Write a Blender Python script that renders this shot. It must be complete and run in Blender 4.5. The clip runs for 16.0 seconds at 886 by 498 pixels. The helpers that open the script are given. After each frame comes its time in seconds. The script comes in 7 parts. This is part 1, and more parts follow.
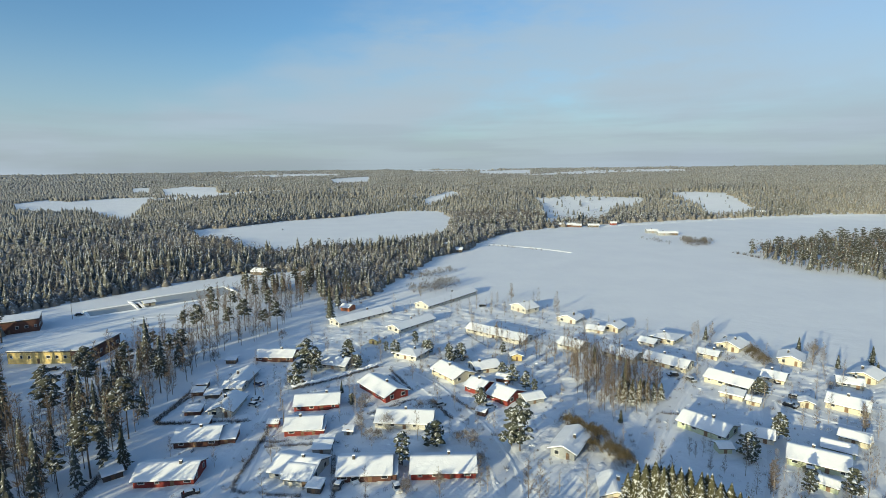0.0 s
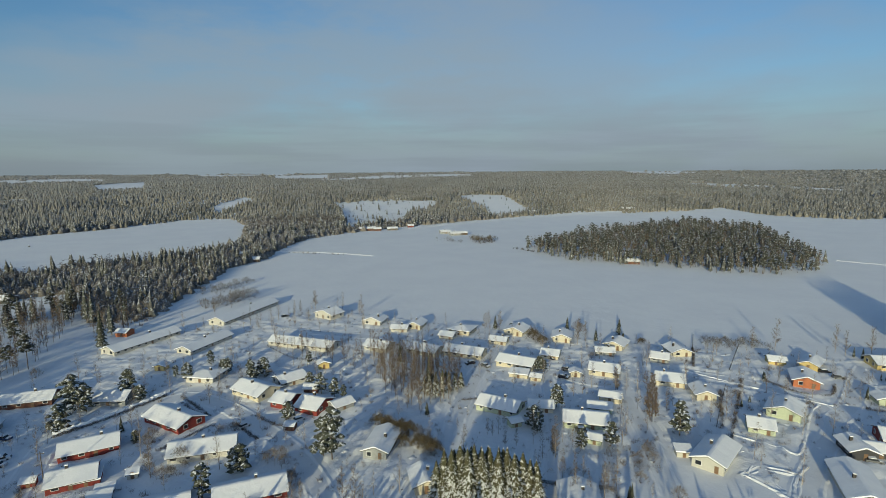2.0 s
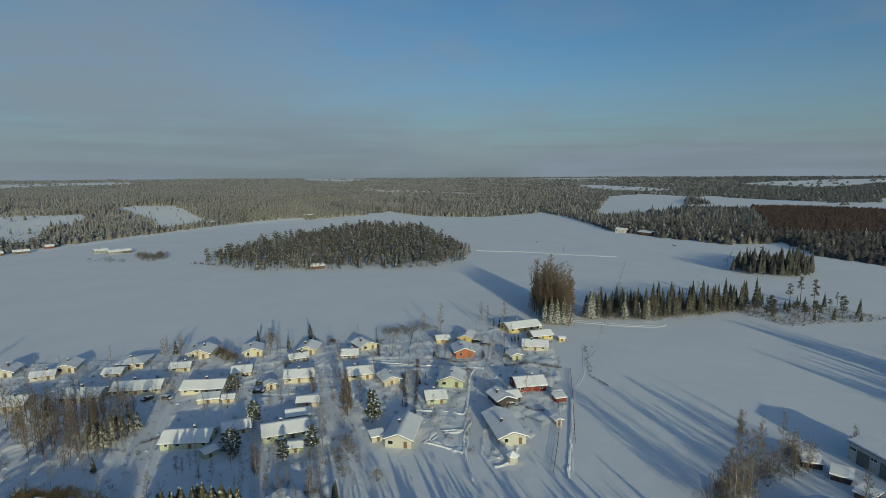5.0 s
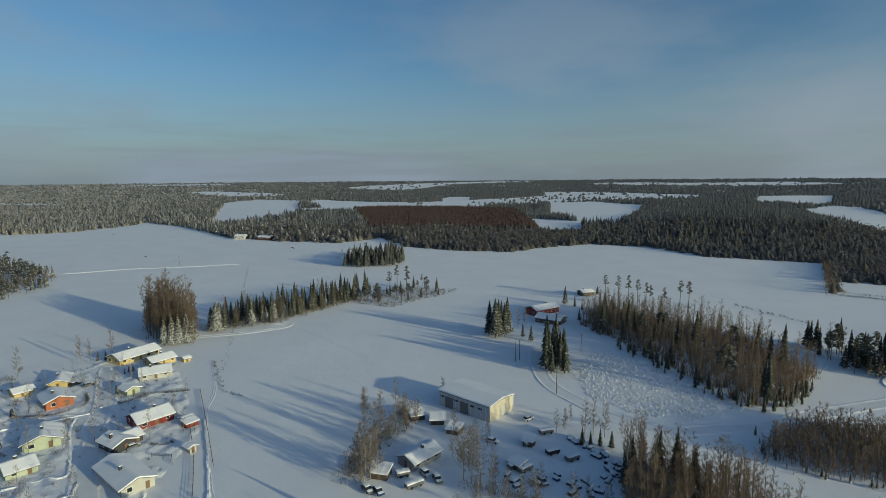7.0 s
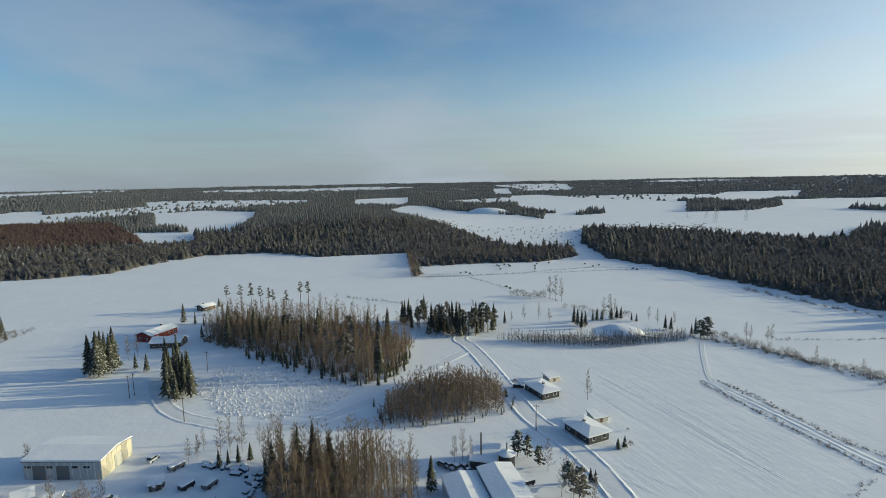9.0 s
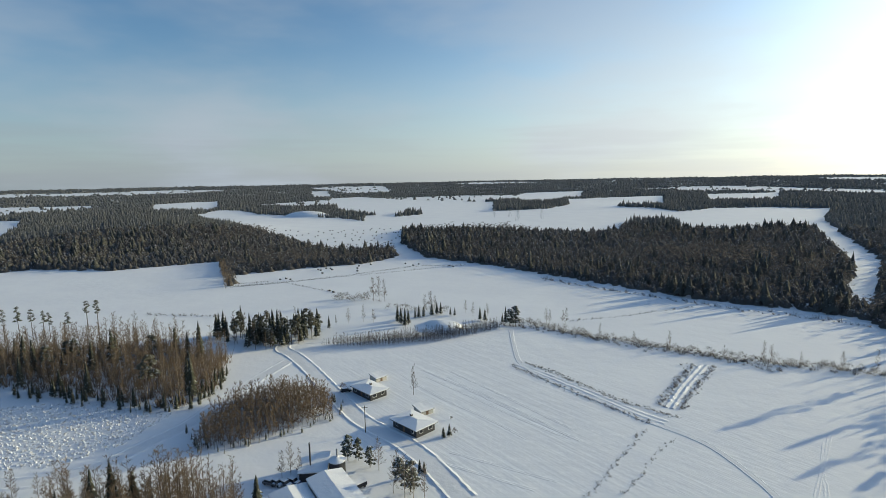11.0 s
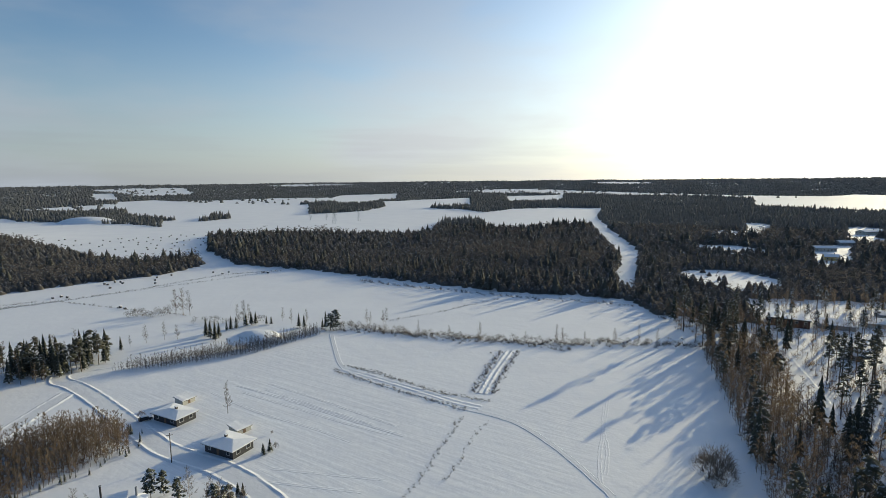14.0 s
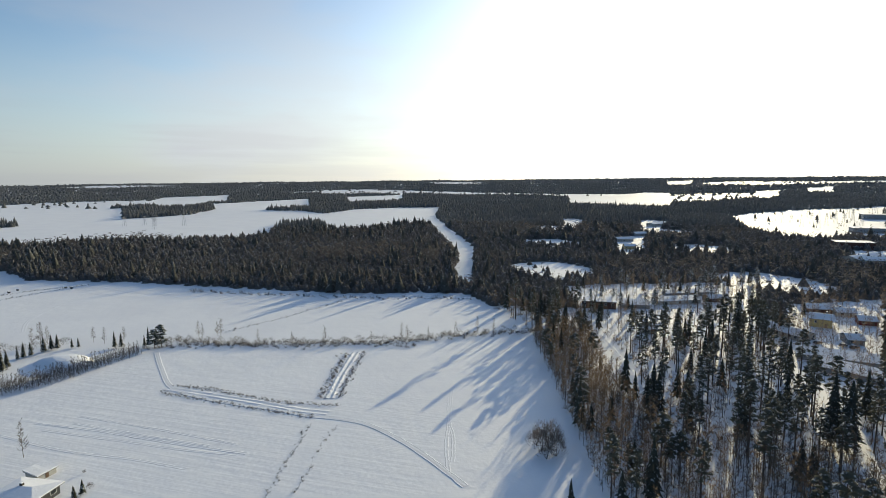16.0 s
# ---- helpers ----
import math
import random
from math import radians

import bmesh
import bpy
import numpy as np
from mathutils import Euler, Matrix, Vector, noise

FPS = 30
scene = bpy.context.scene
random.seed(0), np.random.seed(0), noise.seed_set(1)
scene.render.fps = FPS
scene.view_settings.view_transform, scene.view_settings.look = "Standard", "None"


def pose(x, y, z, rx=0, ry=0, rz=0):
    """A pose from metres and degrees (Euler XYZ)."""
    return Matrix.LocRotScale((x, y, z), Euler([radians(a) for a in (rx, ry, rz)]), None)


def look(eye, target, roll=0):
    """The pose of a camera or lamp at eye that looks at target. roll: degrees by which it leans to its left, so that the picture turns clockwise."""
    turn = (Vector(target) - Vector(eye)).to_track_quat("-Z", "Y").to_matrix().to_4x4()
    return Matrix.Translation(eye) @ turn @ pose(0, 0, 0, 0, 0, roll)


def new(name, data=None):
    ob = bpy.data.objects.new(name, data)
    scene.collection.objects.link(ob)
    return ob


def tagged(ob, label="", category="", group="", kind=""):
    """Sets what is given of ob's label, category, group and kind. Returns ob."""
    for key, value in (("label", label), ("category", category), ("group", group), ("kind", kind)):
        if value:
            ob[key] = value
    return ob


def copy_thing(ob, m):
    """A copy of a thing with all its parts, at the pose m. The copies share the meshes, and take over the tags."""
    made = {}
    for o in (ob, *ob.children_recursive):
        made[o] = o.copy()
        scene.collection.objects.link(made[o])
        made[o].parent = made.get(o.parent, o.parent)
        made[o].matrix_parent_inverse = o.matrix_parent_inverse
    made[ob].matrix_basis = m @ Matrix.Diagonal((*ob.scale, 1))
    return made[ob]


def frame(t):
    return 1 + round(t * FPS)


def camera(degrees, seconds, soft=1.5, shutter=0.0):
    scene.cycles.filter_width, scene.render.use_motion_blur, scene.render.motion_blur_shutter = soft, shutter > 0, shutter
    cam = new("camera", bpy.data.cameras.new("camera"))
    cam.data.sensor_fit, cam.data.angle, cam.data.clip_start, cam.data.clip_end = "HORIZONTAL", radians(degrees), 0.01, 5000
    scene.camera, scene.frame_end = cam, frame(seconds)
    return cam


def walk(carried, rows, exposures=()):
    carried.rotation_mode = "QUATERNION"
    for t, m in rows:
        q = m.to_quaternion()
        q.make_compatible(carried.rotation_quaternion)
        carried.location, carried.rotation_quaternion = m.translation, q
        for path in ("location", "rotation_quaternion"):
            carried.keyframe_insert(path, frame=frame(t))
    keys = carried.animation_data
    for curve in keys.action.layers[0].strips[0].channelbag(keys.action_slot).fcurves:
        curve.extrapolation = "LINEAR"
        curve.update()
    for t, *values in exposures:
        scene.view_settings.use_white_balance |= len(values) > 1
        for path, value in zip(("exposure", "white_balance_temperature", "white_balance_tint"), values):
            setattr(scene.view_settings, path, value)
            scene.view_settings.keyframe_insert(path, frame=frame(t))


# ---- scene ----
# ---- camera: a drone that hangs still and turns ----
cam = camera(79.2, 16.0, soft=0.6)
EYE = (0.0, 0.0, 80.0)
PATH = [  # seconds, heading to the left, pitch, roll in degrees
    (0.0, 0.00, -8.77, -0.66),
    (0.5, -4.58, -8.66, -0.63),
    (1.0, -10.75, -8.56, -0.50),
    (1.5, -16.77, -8.52, -0.48),
    (2.0, -21.21, -8.46, -0.43),
    (2.5, -25.28, -8.40, -0.39),
    (3.0, -29.83, -8.36, -0.40),
    (5.5, -63.64, -7.77, -0.30),
    (6.0, -74.33, -7.72, -0.31),
    (6.5, -84.02, -7.66, -0.39),
    (7.0, -93.61, -7.53, -0.46),
    (7.5, -104.81, -7.44, -0.71),
    (8.0, -115.58, -7.39, -0.86),
    (8.5, -125.83, -7.33, -1.05),
    (9.0, -133.18, -7.33, -1.12),
    (9.5, -139.19, -7.32, -1.20),
    (10.0, -144.64, -7.36, -1.23),
    (12.5, -160.13, -7.45, -0.77),
    (13.0, -163.36, -7.43, -0.67),
    (13.5, -167.33, -7.44, -0.63),
    (14.0, -171.69, -7.47, -0.63),
    (14.5, -175.25, -7.52, -0.63),
    (15.0, -179.18, -7.53, -0.61),
    (15.5, -184.06, -7.57, -0.66),
    (16.0, -188.58, -7.60, -0.62),
]


def heading(yaw, pitch):
    a, b = radians(yaw), radians(pitch)
    return Vector(EYE) + 100 * Vector((-math.sin(a) * math.cos(b), math.cos(a) * math.cos(b), math.sin(b)))


EXPOSURES = [
    (0.0, 0.20, 6450.0, 2.0), (1.5, -0.17, 6400.0, 2.0), (3.0, -0.74, 6300.0, 1.0), (5.5, -0.78, 6250.0, 0.0), (7.0, -0.60, 6300.0, 0.0), (8.5, -0.26, 6450.0, 2.0),
    (9.2, 0.0, 6550.0, 3.0), (10.5, 0.06, 6650.0, 4.0), (12.5, -0.14, 6750.0, 6.0), (16.0, 0.05, 6850.0, 8.0),
]
walk(cam, [(t, look(EYE, heading(yaw, pitch), roll)) for t, yaw, pitch, roll in PATH], EXPOSURES)

# ---- sky and sun ----
SUN_AZ, SUN_EL = 142.0, 10.5  # degrees to the left of +y, above the horizon
SUN_DIR = Vector((-math.sin(radians(SUN_AZ)) * math.cos(radians(SUN_EL)),
                  math.cos(radians(SUN_AZ)) * math.cos(radians(SUN_EL)), math.sin(radians(SUN_EL))))


class Nodes:
    """Short hand for a node tree."""

    def __init__(self, tree):
        self.tree = tree

    def add(self, kind, **settings):
        node = self.tree.nodes.new(kind)
        for key, value in settings.items():
            if key in node.inputs:
                node.inputs[key].default_value = value
            else:
                setattr(node, key, value)
        return node

    def link(self, a, b):
        self.tree.links.new(a, b)

    def math(self, op, a, b=0.0, clamp=False):
        node = self.tree.nodes.new("ShaderNodeMath")
        node.operation, node.use_clamp = op, clamp
        for slot, v in ((0, a), (1, b)):
            if isinstance(v, (int, float)):
                node.inputs[slot].default_value = v
            else:
                self.link(v, node.inputs[slot])
        return node.outputs[0]

    def ramp(self, fac, low, high):
        node = self.tree.nodes.new("ShaderNodeMapRange")
        node.interpolation_type = "SMOOTHSTEP"
        node.inputs["From Min"].default_value, node.inputs["From Max"].default_value = low, high
        self.link(fac, node.inputs["Value"])
        return node.outputs["Result"]

    def mix(self, fac, a, b, blend="MIX"):
        node = self.tree.nodes.new("ShaderNodeMix")
        node.data_type, node.blend_type = "RGBA", blend
        for slot, v in ((0, fac), (6, a), (7, b)):
            if isinstance(v, (int, float)):
                node.inputs[slot].default_value = v
            elif isinstance(v, tuple):
                node.inputs[slot].default_value = (*v, 1.0)
            else:
                self.link(v, node.inputs[slot])
        return node.outputs[2]

    def noise(self, vector, scale, detail=4.0, rough=0.55):
        node = self.add("ShaderNodeTexNoise", Scale=scale, Detail=detail, Roughness=rough)
        self.link(vector, node.inputs["Vector"])
        return node.outputs["Fac"]


world = bpy.data.worlds.new("winter_sky")
scene.world = world
world.use_nodes = True
world.node_tree.nodes.clear()
n = Nodes(world.node_tree)
sky = n.add("ShaderNodeTexSky", sky_type="NISHITA", sun_disc=False, sun_elevation=radians(SUN_EL),
            sun_rotation=radians(-SUN_AZ), altitude=100.0, air_density=1.0, dust_density=1.2, ozone_density=2.0)
way = n.add("ShaderNodeTexCoord").outputs["Generated"]
unit = n.add("ShaderNodeVectorMath", operation="NORMALIZE")
n.link(way, unit.inputs[0])
parts = n.add("ShaderNodeSeparateXYZ")
n.link(unit.outputs[0], parts.inputs[0])
# thin veils of cloud, stretched along the horizon
flat = n.add("ShaderNodeMapping")
flat.inputs["Scale"].default_value = (-1.0, 1.0, 3.2)
flat.inputs["Location"].default_value = (0.35, 0.1, 0.0)
n.link(unit.outputs[0], flat.inputs[0])
veil = n.ramp(n.noise(flat.outputs[0], 1.7, 5.0, 0.5), 0.42, 0.64)
low = n.ramp(parts.outputs["Z"], 0.24, 0.0)
veil = n.math("MULTIPLY", n.math("ADD", n.math("MULTIPLY", veil, 0.48), n.math("MULTIPLY", low, 0.62)), 1.0, True)
high = n.ramp(parts.outputs["Z"], 0.60, 0.20)  # the veils thin out towards a clear zenith
veil = n.math("MULTIPLY", veil, high)
# a wide grey veil over the north, with a ragged edge, and long flat streaks low over the east
north = n.add("ShaderNodeVectorMath", operation="DOT_PRODUCT")
n.link(unit.outputs[0], north.inputs[0])
north.inputs[1].default_value = (math.sin(radians(11)), math.cos(radians(11)), 0.0)
ragged = n.math("ADD", north.outputs["Value"], n.math("MULTIPLY", n.math("SUBTRACT", n.noise(flat.outputs[0], 3.1, 6.0, 0.6), 0.5), 0.22))
bank = n.math("MULTIPLY", n.ramp(ragged, 0.86, 1.0), n.ramp(n.noise(flat.outputs[0], 5.0, 5.0, 0.6), 0.2, 0.6))
streak_way = n.add("ShaderNodeMapping")
streak_way.inputs["Scale"].default_value = (1.6, 1.6, 22.0)
n.link(unit.outputs[0], streak_way.inputs[0])
streaks = n.math("MULTIPLY", n.ramp(n.noise(streak_way.outputs[0], 2.0, 4.0, 0.55), 0.40, 0.66), n.ramp(parts.outputs["Z"], 0.15, 0.03))
clear = n.mix(1.0, sky.outputs[0], (1.00, 1.30, 1.64), "MULTIPLY")
air = n.mix(veil, clear, (3.9, 4.5, 5.5))
air = n.mix(n.math("MULTIPLY", bank, 0.62), air, (3.9, 4.55, 5.3))
air = n.mix(n.math("MULTIPLY", streaks, 0.34), air, (2.9, 3.25, 3.9))
# bright haze round the sun
dot = n.add("ShaderNodeVectorMath", operation="DOT_PRODUCT")
n.link(unit.outputs[0], dot.inputs[0])
dot.inputs[1].default_value = SUN_DIR
near = n.math("MAXIMUM", dot.outputs["Value"], 0.0)
halo = n.math("MULTIPLY", n.math("POWER", near, 3.2), 3.0)
wide_glow = n.math("POWER", n.math("ADD", n.math("MULTIPLY", dot.outputs["Value"], 0.5), 0.5), 3.0)
halo = n.math("ADD", halo, n.math("MULTIPLY", n.math("MULTIPLY", wide_glow, n.ramp(parts.outputs["Z"], 0.36, 0.04)), 3.3))
halo = n.math("ADD", halo, n.math("MULTIPLY", n.math("POWER", near, 14.0), 8.0))
halo = n.math("ADD", halo, n.math("MULTIPLY", n.math("POWER", near, 110.0), 40.0))
glow = n.add("ShaderNodeVectorMath", operation="SCALE")
glow.inputs[0].default_value = (1.0, 0.96, 0.86)
n.link(halo, glow.inputs["Scale"])
total = n.add("ShaderNodeVectorMath", operation="ADD")
n.link(air, total.inputs[0])
n.link(glow.outputs[0], total.inputs[1])
back = n.add("ShaderNodeBackground", Strength=0.100)
n.link(total.outputs[0], back.inputs["Color"])
n.link(back.outputs[0], n.add("ShaderNodeOutputWorld").inputs["Surface"])

sun = new("sun", bpy.data.lights.new("sun", "SUN"))
sun.data.energy, sun.data.angle, sun.data.color = 5.0, radians(0.6), (1.0, 0.87, 0.56)
sun.matrix_world = look(SUN_DIR * 500, (0, 0, 0))

# ---- materials ----
def material(name, colour, other=None, scale=1.0, rough=0.8, bump=0.0, bump_scale=8.0, metal=0.0, fine=6.0, snow=0.0, thin=0.0):
    """A rough surface whose two tones mix at two scales; snow: how much of it lies on upward faces; thin: the share of light let through."""
    m = bpy.data.materials.new(name)
    m.use_nodes = True
    tree = m.node_tree
    shader = tree.nodes["Principled BSDF"]
    k = Nodes(tree)
    geo = k.add("ShaderNodeNewGeometry")
    place = geo.outputs["Position"]
    other = other or tuple(c * 0.75 for c in colour)
    tone = k.mix(k.ramp(k.noise(place, scale), 0.35, 0.65), colour, other)
    tone = k.mix(k.ramp(k.noise(place, scale * fine, 3.0), 0.3, 0.75), tone, tuple(0.5 * (a + b) * 0.9 for a, b in zip(colour, other)))
    island = k.math("MULTIPLY", geo.outputs["Random Per Island"], 0.5)
    tone = k.mix(island, tone, other)
    if snow:
        up = k.add("ShaderNodeSeparateXYZ")
        k.link(geo.outputs["Normal"], up.inputs[0])
        lies = k.math("ADD", k.math("MULTIPLY", up.outputs["Z"], 0.55), k.noise(place, 1.3, 3.0))
        tone = k.mix(k.ramp(lies, 1.02 - snow, 1.12 - snow), tone, (0.80, 0.82, 0.85))
    k.link(tone, shader.inputs["Base Color"])
    shader.inputs["Roughness"].default_value, shader.inputs["Metallic"].default_value = rough, metal
    if bump:
        node = k.add("ShaderNodeBump", Strength=bump, Distance=0.1)
        k.link(k.noise(place, bump_scale), node.inputs["Height"])
        k.link(node.outputs[0], shader.inputs["Normal"])
    if thin:
        glow = k.add("ShaderNodeBsdfTranslucent")
        k.link(tone, glow.inputs["Color"])
        both = k.add("ShaderNodeMixShader")
        both.inputs[0].default_value = thin
        k.link(shader.outputs[0], both.inputs[1])
        k.link(glow.outputs[0], both.inputs[2])
        k.link(both.outputs[0], tree.nodes["Material Output"].inputs["Surface"])
    return m


def snow_material(name, colour, other, bump, wide=0.03, fine=0.9, furrows=None):
    """Snow with drifts: two scales of relief."""
    m = bpy.data.materials.new(name)
    m.use_nodes = True
    k = Nodes(m.node_tree)
    shader = m.node_tree.nodes["Principled BSDF"]
    place = k.add("ShaderNodeNewGeometry").outputs["Position"]
    k.link(k.mix(k.ramp(k.noise(place, wide), 0.3, 0.7), colour, other), shader.inputs["Base Color"])
    shader.inputs["Roughness"].default_value = 0.75
    height = k.math("ADD", k.math("MULTIPLY", k.noise(place, wide * 4, 3.0), 2.5), k.math("MULTIPLY", k.noise(place, fine, 4.0), 0.35))
    if furrows:  # plough lines under the snow of one field: centre, direction, half sizes
        (fx, fy), turn, half_long, half_wide = furrows
        shift = k.add("ShaderNodeMapping", vector_type="TEXTURE")
        shift.inputs["Location"].default_value = (fx, fy, 0)
        shift.inputs["Rotation"].default_value = (0, 0, radians(turn))
        k.link(place, shift.inputs[0])
        axes = k.add("ShaderNodeSeparateXYZ")
        k.link(shift.outputs[0], axes.inputs[0])
        mask = k.math("MULTIPLY", k.ramp(k.math("ABSOLUTE", axes.outputs["X"]), half_long, half_long - 25), k.ramp(k.math("ABSOLUTE", axes.outputs["Y"]), half_wide, half_wide - 12))
        stretch = k.add("ShaderNodeMapping")
        stretch.inputs["Scale"].default_value = (0.015, 0.6, 0.0)
        k.link(shift.outputs[0], stretch.inputs[0])
        line = k.ramp(k.noise(stretch.outputs[0], 1.0, 3.0, 0.6), 0.35, 0.7)
        height = k.math("ADD", height, k.math("MULTIPLY", k.math("MULTIPLY", line, mask), 0.3))
    node = k.add("ShaderNodeBump", Strength=bump, Distance=1.0)
    k.link(height, node.inputs["Height"])
    k.link(node.outputs[0], shader.inputs["Normal"])
    return m


FURROWS = ((60, -165), 155, 95, 60)
SNOW = snow_material("field_snow", (0.83, 0.84, 0.86), (0.79, 0.80, 0.83), 0.10, furrows=FURROWS)
GARDEN_SNOW = snow_material("garden_snow", (0.83, 0.84, 0.86), (0.77, 0.78, 0.81), 0.20, 0.06, 1.3)
ROOF_SNOW = snow_material("roof_snow", (0.84, 0.85, 0.87), (0.80, 0.81, 0.84), 0.05, 0.25, 1.2)
ROAD_SNOW = snow_material("packed_snow", (0.77, 0.78, 0.80), (0.72, 0.73, 0.76), 0.05, 0.15, 1.5)
SPRUCE = material("spruce_needles", (0.060, 0.071, 0.050), (0.102, 0.104, 0.080), 0.3, 0.9, snow=0.04, thin=0.42)
SPRUCE_SNOWY = material("snowy_spruce_needles", (0.070, 0.074, 0.036), (0.105, 0.096, 0.054), 0.3, 0.9, snow=0.08, thin=0.2)
PINE = material("pine_needles", (0.118, 0.128, 0.088), (0.172, 0.162, 0.124), 0.3, 0.9, snow=-0.04, thin=0.6)
PINE_FROST = material("frosted_pine_needles", (0.062, 0.072, 0.052), (0.110, 0.106, 0.080), 0.3, 0.9, snow=-0.03, thin=0.35)
PINE_SNOWY = material("snowy_pine_needles", (0.050, 0.062, 0.040), (0.080, 0.082, 0.058), 0.3, 0.9, snow=-0.01)
# Lighter and greyer than the near spruces: some haze is in the colour.
EDGE_HAZED = material("hazed_conifer_wood", (0.098, 0.108, 0.098), (0.160, 0.160, 0.144), 0.05, 0.95, fine=14.0, snow=-0.01, thin=0.55)
# Distance haze is put into this pale grey base colour.
FAR_HAZED = material("far_woods", (0.180, 0.192, 0.192), (0.285, 0.286, 0.276), 0.010, 0.95, fine=12.0, snow=-0.08, thin=0.6)
# Frost, plus haze and frontal sun put into the pale tone.
FAR_FROST_LIT = material("frosted_sunlit_far_woods", (0.11, 0.112, 0.096), (0.36, 0.335, 0.29), 0.008, 0.95, fine=12.0, snow=-0.02, thin=0.25)
# Frost, with the frontal sun of the northern woods in the colour.
EDGE_FROST_LIT = material("frosted_sunlit_conifer_wood", (0.060, 0.070, 0.062), (0.17, 0.168, 0.155), 0.02, 0.95, fine=14.0, snow=0.08, thin=0.25)
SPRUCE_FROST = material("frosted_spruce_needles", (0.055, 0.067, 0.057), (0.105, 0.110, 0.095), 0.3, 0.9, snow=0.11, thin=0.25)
# Frosted brush whose pale colour also holds the frontal sun.
BRUSH_FROST_LIT = material("frosted_sunlit_brush", (0.19, 0.17, 0.145), (0.30, 0.27, 0.235), 0.04, 0.95, fine=16.0, snow=-0.02, thin=0.25)
BARK = material("grey_bark", (0.16, 0.12, 0.09), (0.09, 0.07, 0.055), 1.0, 0.9)
BIRCH_BARK = material("birch_bark", (0.45, 0.40, 0.35), (0.18, 0.14, 0.11), 1.5, 0.85)
WILLOW = material("willow_twigs", (0.13, 0.10, 0.052), (0.085, 0.068, 0.04), 0.4, 0.9)
HEDGE = material("hedge_twigs", (0.085, 0.072, 0.062), (0.14, 0.12, 0.105), 0.5, 0.9)
ICE = material("grey_ice", (0.46, 0.46, 0.45), (0.38, 0.38, 0.38), 0.08, 0.45)
FROST_TWIGS = material("frosted_twigs", (0.66, 0.65, 0.64), (0.24, 0.20, 0.17), 0.5, 0.9)
TWIGS = material("birch_twigs", (0.160, 0.118, 0.084), (0.260, 0.195, 0.135), 0.06, 0.9, thin=0.45)
EDGE_TWIGS = material("distant_birch_twigs", (0.120, 0.108, 0.102), (0.175, 0.158, 0.148), 0.03, 0.9, thin=0.3)
RED_TWIGS = material("reddish_birch_twigs", (0.105, 0.066, 0.054), (0.135, 0.088, 0.070), 0.02, 0.9, thin=0.2)
GREY_TWIGS = material("grey_twigs", (0.15, 0.122, 0.098), (0.22, 0.185, 0.155), 0.15, 0.9, thin=0.25)
WOOD_BARK = material("wood_bark", (0.24, 0.20, 0.165), (0.12, 0.095, 0.075), 0.8, 0.9)
WALLS = {
    "red": material("red_boards", (0.24, 0.035, 0.025), (0.17, 0.025, 0.02), 1.2, 0.8, 0.3, 6.0),
    "brown": material("brown_boards", (0.13, 0.055, 0.035), (0.09, 0.04, 0.03), 1.2, 0.8, 0.3, 6.0),
    "white": material("white_brick", (0.56, 0.54, 0.48), (0.48, 0.46, 0.41), 1.2, 0.8, 0.2, 6.0),
    "cream": material("cream_boards", (0.60, 0.55, 0.42), (0.52, 0.47, 0.36), 1.2, 0.8, 0.2, 6.0),
    "grey": material("grey_boards", (0.33, 0.34, 0.34), (0.25, 0.26, 0.26), 1.2, 0.8, 0.2, 6.0),
    "green": material("pale_green_boards", (0.48, 0.52, 0.38), (0.40, 0.44, 0.32), 1.2, 0.8, 0.2, 6.0),
    "pale": material("pale_boards", (0.52, 0.51, 0.45), (0.44, 0.43, 0.38), 1.2, 0.8, 0.2, 6.0),
    "orange": material("orange_brick", (0.45, 0.16, 0.07), (0.34, 0.11, 0.05), 1.2, 0.8, 0.3, 6.0),
    "yellow": material("yellow_boards", (0.60, 0.47, 0.20), (0.52, 0.40, 0.17), 1.2, 0.8, 0.2, 6.0),
    "black": material("black_boards", (0.035, 0.037, 0.042), (0.05, 0.05, 0.055), 1.2, 0.8, 0.2, 6.0),
    "wood": material("weathered_boards", (0.12, 0.095, 0.075), (0.08, 0.065, 0.055), 1.2, 0.85, 0.3, 6.0),
}
ROOF = material("dark_roof_edge", (0.06, 0.055, 0.055), (0.04, 0.04, 0.04), 1.0, 0.7)
TRIM = material("white_trim", (0.75, 0.75, 0.73), (0.66, 0.66, 0.65), 2.0, 0.6)
GLASS = material("dark_glass", (0.03, 0.035, 0.04), (0.02, 0.024, 0.03), 0.6, 0.08)
DOOR = material("brown_door", (0.20, 0.12, 0.07), (0.15, 0.09, 0.05), 2.0, 0.6)
BRICK = material("dark_flue", (0.032, 0.031, 0.031), (0.055, 0.048, 0.045), 3.0, 0.85)

# ---- plan of the open land ----
OPEN_MAIN = [(-246, 288), (-223, 324), (-184, 376), (-150, 407), (-101, 417), (-66, 292), (-46, 313), (-37, 359), (-22, 413), (-7, 470), (25, 513),
    (40, 567), (79, 642), (160, 695), (289, 745), (430, 786), (561, 796), (638, 777), (622, 747), (750, 723), (835, 731), (814, 624), (860, 528),
    (997, 492), (1056, 501), (948, 390), (761, 250), (706, 169), (675, 86), (728, 39), (630, 5), (589, -49), (568, -111), (567, -107), (603, -166),
    (623, -213), (589, -273), (511, -295), (459, -377), (455, -375), (341, -288), (316, -325), (310, -395), (300, -486), (187, -453), (82, -406),
    (12, -373), (-32, -367), (-66, -359), (-75, -336), (-83, -290), (-86, -259), (-77, -212), (-68, -166), (-63, -135), (-58, -115)]
